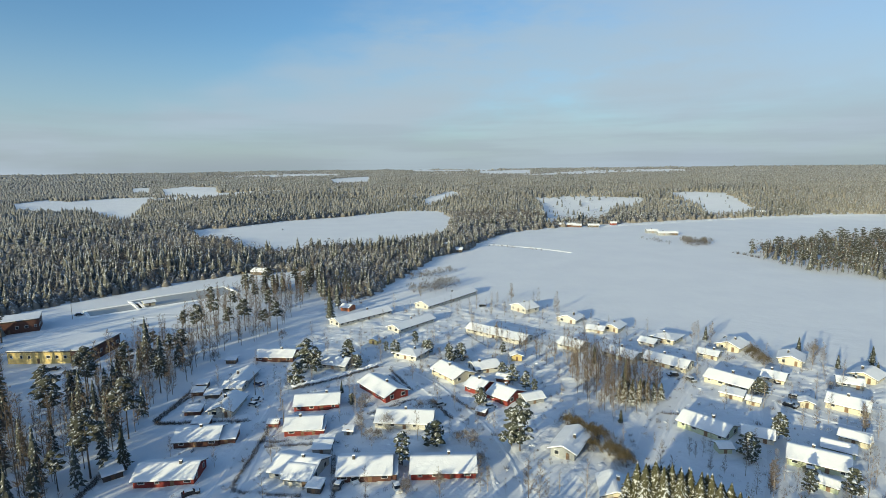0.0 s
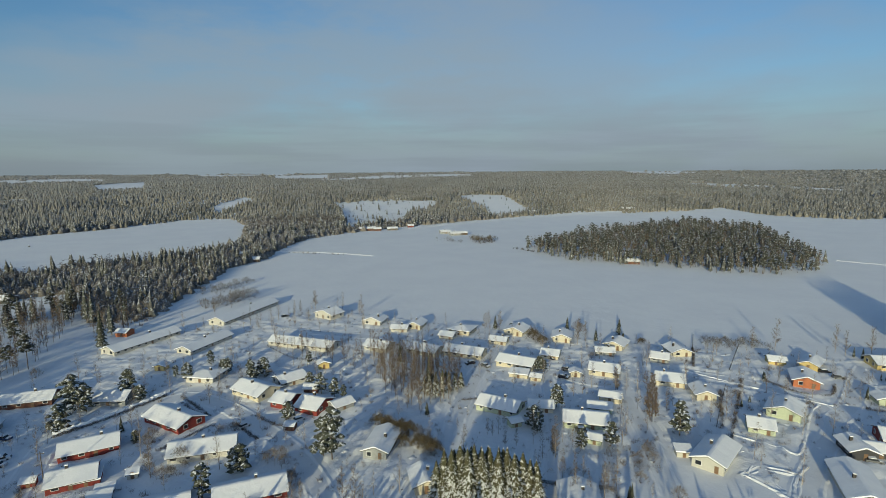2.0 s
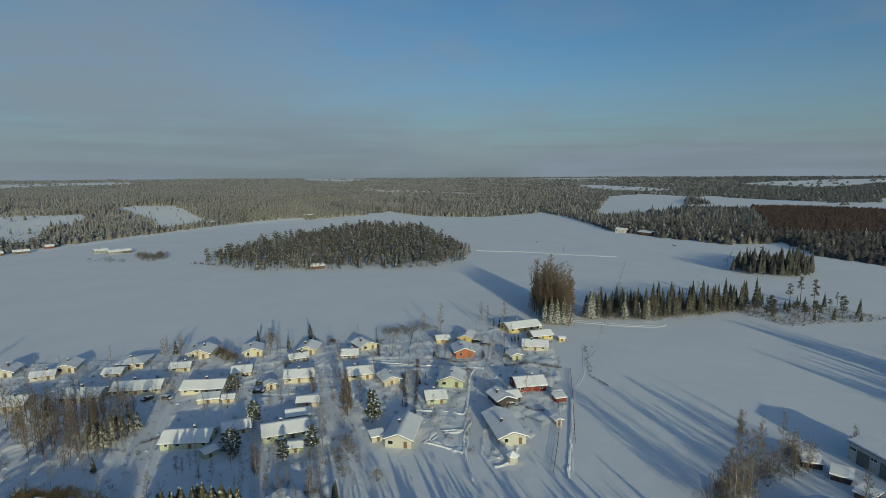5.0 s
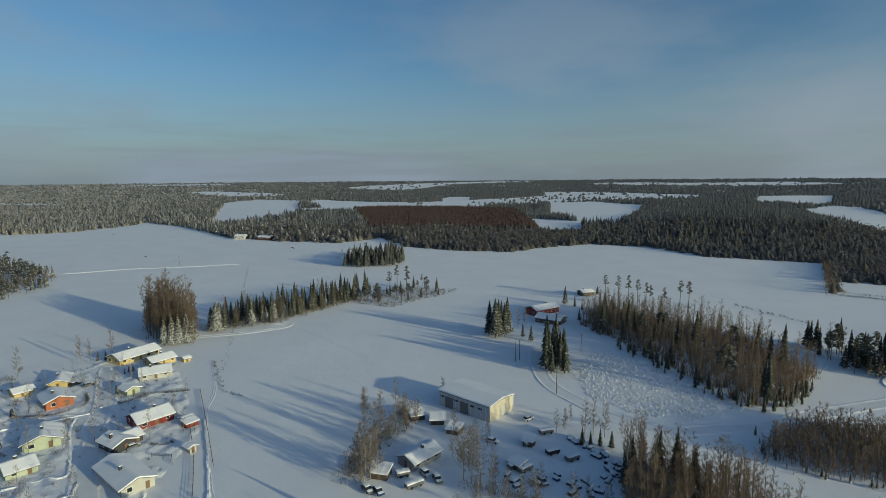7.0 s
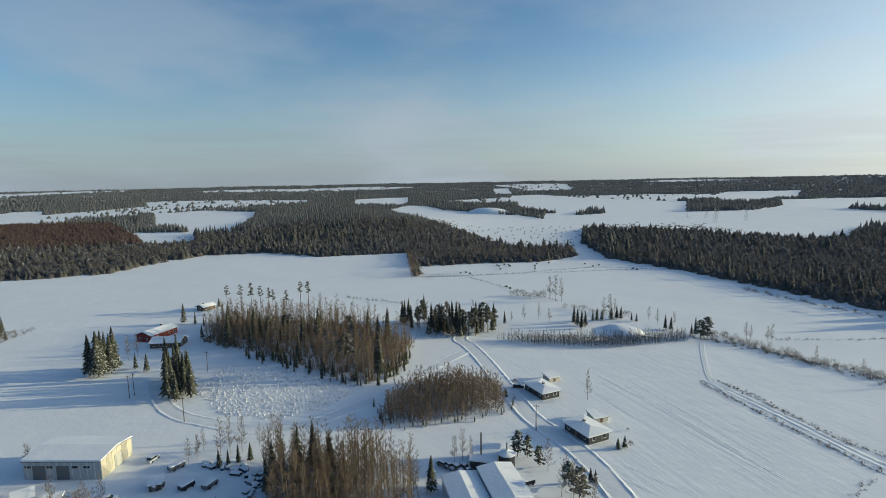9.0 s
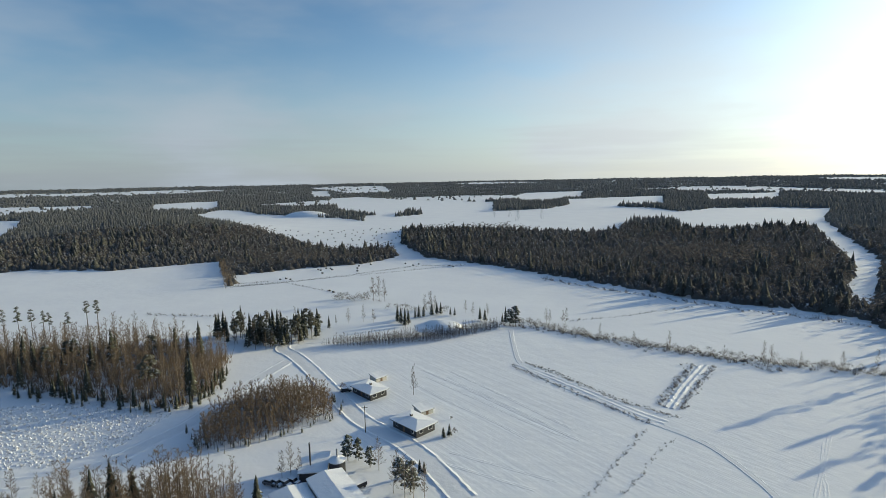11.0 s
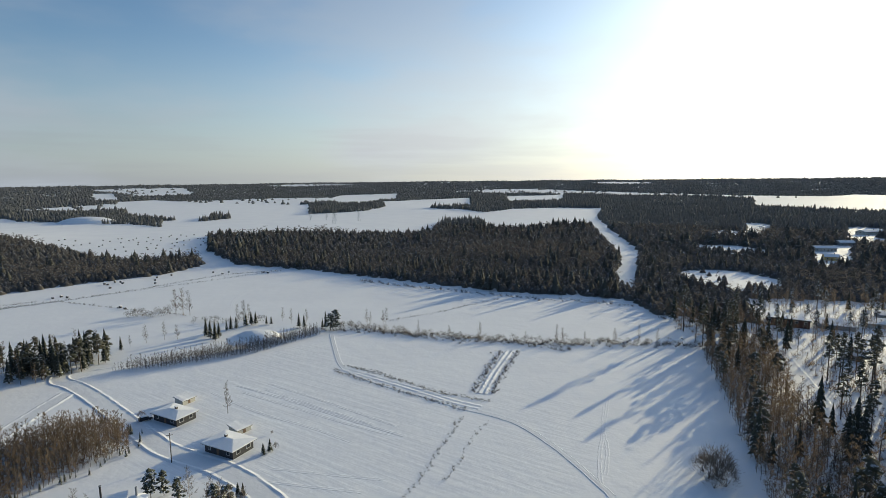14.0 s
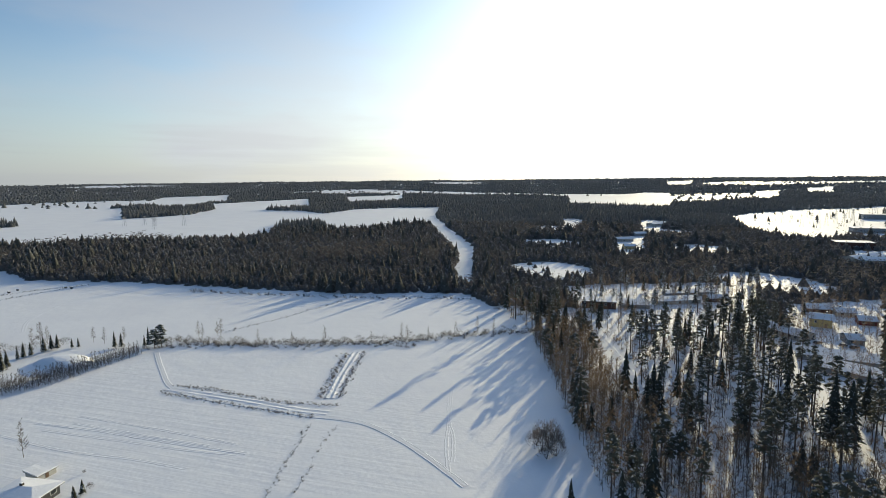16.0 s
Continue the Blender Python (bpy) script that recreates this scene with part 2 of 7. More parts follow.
OPEN_MAIN += [(-6, -60), (20, -40), (58, 5), (70, 48), (34, 80), (-30, 86), (-80, 104), (-130, 150)]
BAY = [(-332, 706), (-296, 728), (-244, 814), (-168, 868), (-83, 947), (-8, 950), (15, 846), (4, 634), (-27, 582), (-71, 543), (-121, 534),
    (-136, 524), (-150, 496), (-191, 522), (-241, 591), (-289, 620)]
FIELD_W = [(-992, 1235), (-1056, 1428), (-927, 1329), (-913, 1372), (-895, 1460), (-776, 1445), (-580, 1032), (-496, 836), (-556, 888),
    (-665, 1013), (-706, 980), (-808, 1018)]
FIELD_W_A = [(-1299, 2262), (-1225, 2257), (-901, 1655), (-1013, 1766)]
FIELD_W_B = [(-1087, 2081), (-1066, 2248), (-877, 2104), (-593, 1421), (-770, 1489)]
FIELD_W_C = [(-536, 2593), (-426, 3196), (-263, 1922), (-370, 1835)]
FIELD_W_D = [(289, 4214), (714, 4342), (557, 3427), (250, 3543)]
SLOPE_A = [(188, 1100), (237, 1115), (322, 1106), (400, 1063), (366, 986), (300, 925), (224, 764), (173, 752), (140, 727), (180, 963)]
SLOPE_B = [(476, 1141), (531, 1129), (571, 1092), (555, 1019), (508, 871), (441, 807), (392, 801), (452, 937), (463, 1081)]
SLOPE_C = [(-44, 1107), (23, 1281), (40, 1187), (-25, 1013)]
FIELD_E = [(1816, 611), (2126, 581), (2001, 396), (1430, 295), (1114, 292), (1024, 369)]
FIELD_E_A = [(2066, 355), (1966, 238), (1816, 4), (1380, 11), (1412, 216)]
FIELD_E_B = [(2124, -132), (2309, -186), (2256, -267), (1369, -143), (1338, -80)]
FIELD_F = [(1670, -443), (1717, -605), (1440, -651), (1038, -443), (839, -337), (859, -294), (1033, -316), (1159, -311)]
FIELD_F_A = [(989, -213), (1026, -251), (938, -310), (760, -249), (801, -174)]
FIELD_F_B = [(1940, 375), (2086, 327), (1898, 198), (1553, -95), (1226, -72), (1329, 140), (1408, 212)]
FIELD_F_C = [(1906, 473), (2002, 431), (1876, 371), (1269, 263), (1146, 263), (1133, 283)]
FIELD_G = [(1183, -903), (1334, -1105), (1257, -1115), (1060, -992), (914, -958), (733, -915), (631, -867), (532, -856), (360, -572), (286, -495),
    (239, -425), (255, -421), (337, -511), (375, -494), (408, -488), (469, -514), (550, -564), (681, -625), (837, -702)]
FIELD_H = [(1570, -1899), (1543, -2088), (1308, -1916), (1007, -1756), (687, -1681), (497, -1214), (626, -1089), (690, -1135), (636, -970),
    (800, -1080), (931, -1166)]
FIELD_I = [(734, -1009), (624, -992), (606, -1159), (494, -1207), (385, -1292), (383, -1438), (400, -1640), (291, -1634), (230, -1377),
    (143, -1344), (82, -1241), (22, -1372), (-102, -1460), (-208, -1425), (-118, -908), (-73, -917), (-36, -863), (5, -828), (52, -862),
    (81, -1005), (143, -998), (137, -808), (177, -752), (228, -763), (310, -781), (386, -737), (458, -728), (523, -718)]
FIELD_J = [(834, -2314), (878, -2562), (641, -2758), (494, -2107), (554, -1704), (618, -1742)]
FIELD_K = [(501, -1907), (350, -2063), (212, -2242), (133, -1474), (344, -1349)]
FIELD_L = [(1939, -1302), (1939, -1414), (1975, -1641), (1470, -1216), (1343, -1081), (1505, -1066), (1498, -1005)]
FIELD_M = [(2222, -2520), (2210, -2657), (1609, -1976), (1724, -1978)]
FIELD_M_A = [(63, -2367), (-197, -2532), (-147, -1926), (45, -1847)]
FIELD_N = [(-778, -1964), (-895, -1935), (-1282, -2299), (-1347, -2191), (-777, -1264), (-682, -1336), (-583, -1451)]
FIELD_O = [(-684, -917), (-796, -998), (-970, -1059), (-1087, -1062), (-1258, -1125), (-619, -550), (-614, -597), (-550, -581), (-542, -626),
    (-537, -672)]
FIELD_O_A = [(-368, -947), (-396, -974), (-397, -921), (-336, -786), (-316, -802)]
FIELD_O_B = [(-476, -870), (-512, -893), (-524, -866), (-430, -717), (-401, -721)]
FIELD_Q = [(-1725, -2154), (-1880, -2182), (-1484, -1726), (-1377, -1711)]
FIELD_Q_A = [(-2107, -2285), (-2307, -2332), (-1877, -1902), (-1769, -1911)]
FIELD_Q_B = [(-2025, -3361), (-2246, -3401), (-1889, -2865), (-1754, -2898)]
BROWN_WOOD = [(1449, 147), (1476, 36), (1434, -130), (1282, -260), (796, -199), (822, -129), (862, -53), (840, 22), (870, 62)]
FIELD_P = [(378, -324), (346, -371), (317, -407), (288, -440), (275, -478), (230, -415), (259, -364), (306, -298), (325, -279)]
TREE_ROW = [(439, -358), (436, -363), (331, -282), (334, -277)]
CUT = [(-118, -1009), (-147, -1073), (-128, -599), (-83, -396), (-69, -399), (-100, -557)]
RAIL = [(-111, -251), (-119, -254), (-114, -209), (-100, -175), (-95, -176), (-100, -212)]
TOWN_A = [(-147, -366), (-198, -366), (-290, -353), (-211, -251), (-162, -233), (-122, -241), (-120, -278)]
TOWN_B = [(-256, -287), (-329, -288), (-181, -156), (-154, -151), (-168, -184)]
TOWN_C = [(-321, -649), (-377, -671), (-296, -522), (-252, -493)]
STRIP = [(-84, -258), (-113, -253), (-100, -212), (-93, -171), (-86, -136), (-78, -110), (-57, -113), (-62, -137), (-67, -166), (-75, -209)]
PINES_SW = [(-99, -180), (-114, -243), (-146, -281), (-223, -266), (-192, -210), (-176, -172), (-186, -159), (-184, -133), (-119, -83), (-66, -92),
    (-86, -136)]
BAND_NEAR = [(-136, 224), (-133, 190), (-133, 165), (-138, 157), (-115, 118), (-93, 118), (-91, 133), (-95, 153), (-96, 173), (-97, 216)]
BAND_MID = [(-136, 224), (-97, 216), (-85, 245), (-79, 284), (-84, 335), (-135, 335), (-140, 311), (-136, 258)]
BAND_TOP = [(-98, 408), (-96, 371), (-109, 354), (-133, 347), (-135, 335), (-84, 335), (-72, 320)]
ISLAND = [(269, 468), (266, 396), (297, 356), (340, 300), (384, 270), (429, 276), (455, 294), (621, 489), (598, 587), (404, 539), (293, 491)]
CLUMP_TALL = [(270, 133), (262, 105), (293, 118), (313, 140), (305, 148)]
CLUMP_ROW = [(282, 109), (289, 91), (298, 72), (354, 33), (371, 28), (364, 49), (335, 80), (310, 107)]
CLUMP_SCRUB = [(346, 39), (327, 13), (369, -29), (378, -36), (388, -6), (381, 27)]
CLUMP_FAR = [(493, 67), (484, 44), (493, 6), (547, 7), (552, 49)]
HILL_WOOD = [(275, -91), (238, -99), (210, -107), (186, -113), (170, -118), (171, -131), (181, -148), (199, -163), (212, -162), (239, -162),
    (258, -151), (284, -133), (312, -114)]
FARM_GROUP = [(207, -54), (207, -63), (232, -70), (238, -62)]
GROVE_E = [(228, -181), (189, -177), (181, -207), (192, -219), (216, -203), (236, -190)]
GROVE_YOUNG = [(139, -99), (127, -108), (115, -137), (131, -150), (148, -146), (155, -128), (149, -112)]
BIRCH_FRONT = [(144, -61), (132, -72), (114, -87), (104, -87), (94, -79), (94, -61), (108, -47)]
BIRCH_W = [(141, -62), (128, -75), (120, -89), (104, -70), (106, -52), (118, -52)]
HEDGE_BANK = [(173, -197), (154, -203), (122, -226), (103, -259), (107, -267), (129, -239), (160, -212)]
STUBBLE = [(212, -66), (233, -86), (207, -105), (184, -111), (169, -115), (162, -93), (168, -75), (185, -65)]
SUBURB_WOOD = [(47, 197), (47, 177), (52, 159), (70, 167), (80, 184), (76, 200), (61, 213), (49, 213)]
SUBURB_BIRCHES = [(10, 243), (35, 212), (46, 194), (50, 216), (35, 232), (15, 254)]
VILLAGE = [(-92, 182), (-79, 143), (-76, 121), (-39, 117), (15, 116), (45, 113), (82, 96), (120, 112), (122, 70), (167, 68), (242, 108), (240, 135),
    (173, 185), (109, 240), (45, 310), (-14, 298), (-54, 278)]
HILL_EDGE = [(235, -95), (208, -106), (192, -109), (177, -114), (169, -119), (172, -133), (182, -149)]
OPEN = [OPEN_MAIN, BAY, FIELD_W, FIELD_W_A, FIELD_W_B, FIELD_W_C, FIELD_W_D, SLOPE_A, SLOPE_B, SLOPE_C,
        FIELD_E, FIELD_E_A, FIELD_E_B, FIELD_F, FIELD_F_A, FIELD_F_B, FIELD_F_C, FIELD_G, FIELD_H, FIELD_I, FIELD_J,
        FIELD_K, FIELD_L, FIELD_M, FIELD_M_A, FIELD_N, FIELD_O, FIELD_O_A, FIELD_O_B, FIELD_Q, FIELD_Q_A, FIELD_Q_B,
        FIELD_P, CUT, RAIL, TOWN_A, TOWN_B, TOWN_C]


def inside(poly, x, y):
    hit = np.zeros(np.shape(x), bool)
    for (ax, ay), (bx, by) in zip(poly, poly[1:] + poly[:1]):
        if ay != by:
            hit ^= ((ay > y) != (by > y)) & (x < (bx - ax) * (y - ay) / (by - ay) + ax)
    return hit


def smooth(a, b, v):
    u = np.clip((v - a) / (b - a), 0, 1)
    return u * u * (3 - 2 * u)


def height(x, y):
    """The lie of the land: flat fields, wooded rises beyond them and a far rim."""
    x, y = np.asarray(x, float), np.asarray(y, float)
    r, az = np.hypot(x, y), np.degrees(np.arctan2(-x, y))
    rise = 24 * smooth(880, 1350, r) * smooth(-62, -35, az) * smooth(35, 10, az)
    rise += (3 * np.sin(x / 310 + 1) * np.sin(y / 270) + 2 * np.sin(x / 140) * np.cos(y / 170 + 2)) * smooth(1000, 1600, r)
    rise += 17 * np.exp(-((x - 800) ** 2 + (y + 520) ** 2) / 26000)
    rise += 3.5 * np.exp(-((x - 255) ** 2 + (y + 130) ** 2) / 1800)
    rim = (49 + 1.5 * np.sin(az / 7) + np.sin(az / 2.3 + 1)) * smooth(2300, 4800, r)
    return np.maximum(rise, rim)


def ground_at(x, y):
    return float(height(x, y))


# ---- ground: one sheet to the horizon ----
def mesh_object(name, verts, faces, mats, index=None, parent=None):
    me = bpy.data.meshes.new(name)
    me.from_pydata([tuple(v) for v in verts], [], [tuple(f) for f in faces])
    for m in mats:
        me.materials.append(m)
    if index is not None:
        me.polygons.foreach_set("material_index", index)
    me.update()
    ob = new(name, me)
    ob.parent = parent
    return ob


def triangles_object(name, verts, tris, index, mats):
    me = bpy.data.meshes.new(name)
    me.vertices.add(len(verts))
    me.vertices.foreach_set("co", np.ascontiguousarray(verts, np.float32).ravel())
    me.loops.add(3 * len(tris))
    me.loops.foreach_set("vertex_index", np.ascontiguousarray(tris, np.int32).ravel())
    me.polygons.add(len(tris))
    me.polygons.foreach_set("loop_start", np.arange(0, 3 * len(tris), 3, dtype=np.int32))
    me.polygons.foreach_set("material_index", np.ascontiguousarray(index, np.int32))
    for m in mats:
        me.materials.append(m)
    me.update(calc_edges=True)
    return new(name, me)


rings = np.r_[0.0, np.geomspace(8, 4950, 110)]
turns = np.radians(np.arange(0, 360, 1.5))
gx, gy = np.outer(rings, -np.sin(turns)), np.outer(rings, np.cos(turns))
gz = height(gx, gy)
count = len(turns)
cells = [(i * count + j, (i + 1) * count + j, (i + 1) * count + (j + 1) % count, i * count + (j + 1) % count) for i in range(len(rings) - 1) for j in range(count)]
ground = mesh_object("ground", np.stack([gx, gy, gz], -1).reshape(-1, 3), cells, [SNOW])
ground.data.polygons.foreach_set("use_smooth", [True] * len(ground.data.polygons))
tagged(ground, "snow-covered fields and land reaching the horizon", "ground", kind="structure")

# ---- tree shapes: verts, triangles and material slots (0 wood, 1 crown) ----
dice = np.random.default_rng(7)


def tube(points, radii, sides=4):
    v, f = [], []
    for p, r in zip(points, radii):
        a = np.arange(sides) * 2 * np.pi / sides
        v.append(np.asarray(p) + np.stack([r * np.cos(a), r * np.sin(a), 0 * a], -1))
    for i in range(len(points) - 1):
        for j in range(sides):
            a, b, c, d = i * sides + j, i * sides + (j + 1) % sides, (i + 1) * sides + j, (i + 1) * sides + (j + 1) % sides
            f += [(a, b, d), (a, d, c)]
    return np.concatenate(v), np.array(f)


def join(bits):
    v, f, m, base = [], [], [], 0
    for verts, tris, slot in bits:
        v.append(verts), f.append(np.asarray(tris) + base), m.append(np.full(len(tris), slot))
        base += len(verts)
    return np.concatenate(v), np.concatenate(f), np.concatenate(m)


def spruce_shape(tall, wide, tiers, points, trunk=True, taper=0.85):
    bits = [(*tube([(0, 0, 0), (0, 0, tall * 0.97)], [tall * 0.013, 0.02]), 0)] if trunk else []
    for k in range(tiers):
        u = (k + 0.5) / tiers
        z = tall * (0.10 + 0.86 * u)
        r = wide * (1 - u) ** taper * dice.uniform(0.85, 1.12) + 0.15
        a = (np.arange(2 * points) + dice.uniform(0, 1)) * np.pi / points + dice.normal(0, 0.06, 2 * points)
        rad = np.where(np.arange(2 * points) % 2, 0.55, 1.0) * r * dice.uniform(0.75, 1.15, 2 * points)
        drop = np.where(np.arange(2 * points) % 2, 0.25, 0.55) * tall / tiers * dice.uniform(0.6, 1.3, 2 * points)
        rim = np.stack([rad * np.cos(a), rad * np.sin(a), z - drop], -1)
        top = np.array([[0, 0, min(tall, z + 1.15 * tall / tiers)]])
        tri = [(2 * points, i, (i + 1) % (2 * points)) for i in range(2 * points)]
        bits.append((np.r_[rim, top], tri, 1))
    return join(bits)


def pine_shape(tall, clumps=34, bare=0.5, spread=0.19, lump=0.075):
    bits = [(*tube([(0, 0, 0), (0.1, 0, tall * 0.5), (0, 0.1, tall * 0.95)], [tall * 0.014, tall * 0.010, 0.04]), 0)]
    for k in range(clumps):
        u = (k + dice.uniform(0, 1)) / clumps
        z = tall * (bare + (1 - bare) * u)
        r = tall * spread * math.sqrt(max(0.05, 1 - u ** 2)) * dice.uniform(0.3, 1.0)
        a = dice.uniform(0, 6.28)
        c = np.array([r * np.cos(a), r * np.sin(a), z])
        s = tall * lump * dice.uniform(0.7, 1.3)
        q = np.arange(7) * 2 * np.pi / 7 + dice.uniform(0, 1)
        rim = c + np.stack([s * np.cos(q) * dice.uniform(0.6, 1.3, 7), s * np.sin(q) * dice.uniform(0.6, 1.3, 7), -0.25 * s * dice.uniform(0, 1.6, 7)], -1)
        bits.append((np.r_[rim, [c + (0, 0, 0.5 * s)]], [(7, i, (i + 1) % 7) for i in range(7)], 1))
    return join(bits)


def twig_fan(roots, ways, lengths, width):
    """Slender triangles that stand for sprays of twigs."""
    side = np.cross(ways, dice.normal(0, 1, ways.shape))
    side /= np.linalg.norm(side, axis=1)[:, None] + 1e-9
    v = np.stack([roots - side * width, roots + side * width, roots + ways * lengths[:, None]], 1).reshape(-1, 3)
    return v, np.arange(len(v)).reshape(-1, 3)


def tuft_shape(tall, blades, wide, thick):
    """A tuft of dry stems or a sprig of scrub."""
    roots = np.c_[dice.normal(0, 0.35 * wide, (blades, 2)), np.zeros(blades)]
    ways = np.c_[dice.normal(0, 0.45, (blades, 2)), np.ones(blades)]
    ways /= np.linalg.norm(ways, axis=1)[:, None]
    v, f = twig_fan(roots, ways, tall * dice.uniform(0.5, 1.0, blades), thick)
    return v, f, np.ones(len(f), int)


def birch_shape(tall, limbs=25, twigs=15, spread=0.125, low=0.16, thick=0.038, boles=1, bole=True, limb=0.0028, reach_low=0.35, reach_high=0.95):
    bits = []
    for b in range(boles):
        lean = dice.normal(0, 0.02 + 0.10 * (boles > 1), 2) * tall
        base = dice.normal(0, 0.3 * (boles > 1), 2)
        axis = np.array([[base[0], base[1], 0], [base[0] + lean[0] * 0.4, base[1] + lean[1] * 0.4, tall * 0.5], [base[0] + lean[0], base[1] + lean[1], tall]])
        if bole:
            bits.append((*tube(axis, [tall * 0.009, tall * 0.006, 0.02], 3), 0))
        for k in range(limbs):
            u = low + (0.95 - low) * (k + dice.uniform(0, 1)) / limbs
            root = np.array([np.interp(u, (0, 0.5, 1), axis[:, i]) for i in range(3)])
            a = dice.uniform(0, 6.28)
            reach = tall * spread * (1.15 - 0.8 * u) * dice.uniform(0.6, 1.2)
            way = np.array([np.cos(a), np.sin(a), dice.uniform(0.3, 1.5)])
            tip = root + way * reach
            v, f = twig_fan(root[None], ((tip - root) / np.linalg.norm(tip - root))[None], np.array([np.linalg.norm(tip - root)]), tall * limb)
            bits.append((v, f, 0))
            s = dice.uniform(0.25, 1.0, twigs)[:, None]
            roots = root + (tip - root) * s
            ways = way / np.linalg.norm(way) * 0.45 + dice.normal(0, 0.55, (twigs, 3)) + (0, 0, 0.6)
            bits.append((*twig_fan(roots, ways / np.linalg.norm(ways, axis=1)[:, None], reach * dice.uniform(reach_low, reach_high, twigs), thick), 1))
    return join(bits)


def dome_shape(tall, wide, twigs, thick, stems=7):
    """A rounded bare bush: stems from one root and a fuzz of short twigs."""
    a, u = dice.uniform(0, 6.28, twigs), dice.uniform(0.05, 1.0, twigs) ** 0.7
    rise = np.sqrt(1 - u ** 2)
    depth = dice.uniform(0.45, 1.0, twigs) ** 0.5
    lobes = 1 + 0.16 * np.sin(3 * a + dice.uniform(0, 6)) + 0.10 * np.sin(5 * a + 8 * u)
    roots = np.stack([wide * u * lobes * depth * np.cos(a), wide * u * lobes * depth * np.sin(a), tall * (0.12 + 0.72 * rise * lobes * depth)], -1)
    ways = roots / (wide, wide, tall) + (0, 0, 0.4) + dice.normal(0, 0.35, (twigs, 3))
    v, f = twig_fan(roots, ways / np.linalg.norm(ways, axis=1)[:, None], tall * dice.uniform(0.12, 0.26, twigs), thick)
    tips = roots[:stems]
    long = np.linalg.norm(tips, axis=1)
    w, e = twig_fan(np.zeros((stems, 3)), tips / long[:, None], long, 0.012 * tall)
    return join([(w, e, 0), (v, f, 1)])


def hump_shape(wide, tall, sides=8):
    """A low heap of shovelled snow."""
    a = np.arange(sides) * 2 * np.pi / sides
    rows = [np.stack([wide * u * np.cos(a), wide * u * np.sin(a), 0 * a + tall * z], -1) * np.r_[1, 1, 1] * dice.uniform(0.85, 1.15, (sides, 1)) for u, z in ((1.0, -0.1), (0.7, 0.6))]
    v = np.r_[rows[0], rows[1], [(0, 0, tall)]]
    f = [(2 * sides, sides + i, sides + (i + 1) % sides) for i in range(sides)]
    for i in range(sides):
        j = (i + 1) % sides
        f += [(i, j, sides + j), (i, sides + j, sides + i)]
    return v, np.array(f), np.zeros(len(f), int)


def cone_shape(tall, wide, sides=5):
    a = np.arange(sides) * 2 * np.pi / sides
    rim = np.stack([wide * np.cos(a), wide * np.sin(a), 0 * a + 0.05 * tall], -1) * dice.uniform(0.85, 1.15, (sides, 1))
    return np.r_[rim, [(0, 0, tall)]], np.array([(sides, i, (i + 1) % sides) for i in range(sides)]), np.ones(sides, int)


def scatter(name, shapes, x, y, size, mats, label, category, wide=1.0):
    """Many trees of several shapes as one mesh."""
    if len(x) == 0:
        return None
    z, turn = height(x, y) - 0.15, dice.uniform(0, 6.28, len(x))
    pick = dice.integers(0, len(shapes), len(x))
    vs, fs, ms, base = [], [], [], 0
    for s, (v, f, m) in enumerate(shapes):
        k = np.where(pick == s)[0]
        c, q = np.cos(turn[k])[:, None], np.sin(turn[k])[:, None]
        sz = size[k][:, None]
        sw = sz * (wide[k][:, None] if isinstance(wide, np.ndarray) else wide)
        w = np.stack([(c * v[:, 0] - q * v[:, 1]) * sw + x[k][:, None], (q * v[:, 0] + c * v[:, 1]) * sw + y[k][:, None], v[:, 2] * sz + z[k][:, None]], -1)
        vs.append(w.reshape(-1, 3))
        fs.append((f[None] + (np.arange(len(k)) * len(v))[:, None, None] + base).reshape(-1, 3))
        ms.append(np.tile(m, len(k)))
        base += len(k) * len(v)
    ob = triangles_object(name, np.concatenate(vs), np.concatenate(fs), np.concatenate(ms), mats)
    return tagged(ob, label, category, kind="stuff")


def grid_in(poly, step, keep=1.0):
    """Jittered places inside an outline."""
    p = np.array(poly)
    lo, hi = p.min(0), p.max(0)
    x, y = np.meshgrid(np.arange(lo[0], hi[0], step), np.arange(lo[1], hi[1], step))
    x, y = (x + dice.uniform(-0.5, 0.5, x.shape) * step).ravel(), (y + dice.uniform(-0.5, 0.5, y.shape) * step).ravel()
    ok = inside(poly, x, y) & (dice.uniform(0, 1, len(x)) < keep)
    return x[ok], y[ok]


def resample(points, step):
    """A smooth line through the points, in even steps."""
    p = np.array([points[0], *points, points[-1]], float)
    fine = []
    for i in range(1, len(p) - 2):
        u = np.linspace(0, 1, 24, endpoint=False)[:, None]
        a, b, c, d = p[i - 1:i + 3]
        fine.append(0.5 * (2 * b + (c - a) * u + (2 * a - 5 * b + 4 * c - d) * u ** 2 + (3 * b - a - 3 * c + d) * u ** 3))
    fine = np.concatenate(fine + [p[-1:]])
    run = np.r_[0, np.cumsum(np.linalg.norm(np.diff(fine, axis=0), axis=1))]
    at = np.linspace(0, run[-1], max(3, int(run[-1] / step)))
    line = np.stack([np.interp(at, run, fine[:, i]) for i in (0, 1)], -1)
    way = np.gradient(line, axis=0)
    way /= np.linalg.norm(way, axis=1)[:, None] + 1e-9
    return line, np.stack([-way[:, 1], way[:, 0]], -1)


def wooded(x, y):
    open_land = np.zeros(np.shape(x), bool)
    for poly in OPEN + [BROWN_WOOD]:
        open_land |= inside(poly, x, y)
    return ~open_land


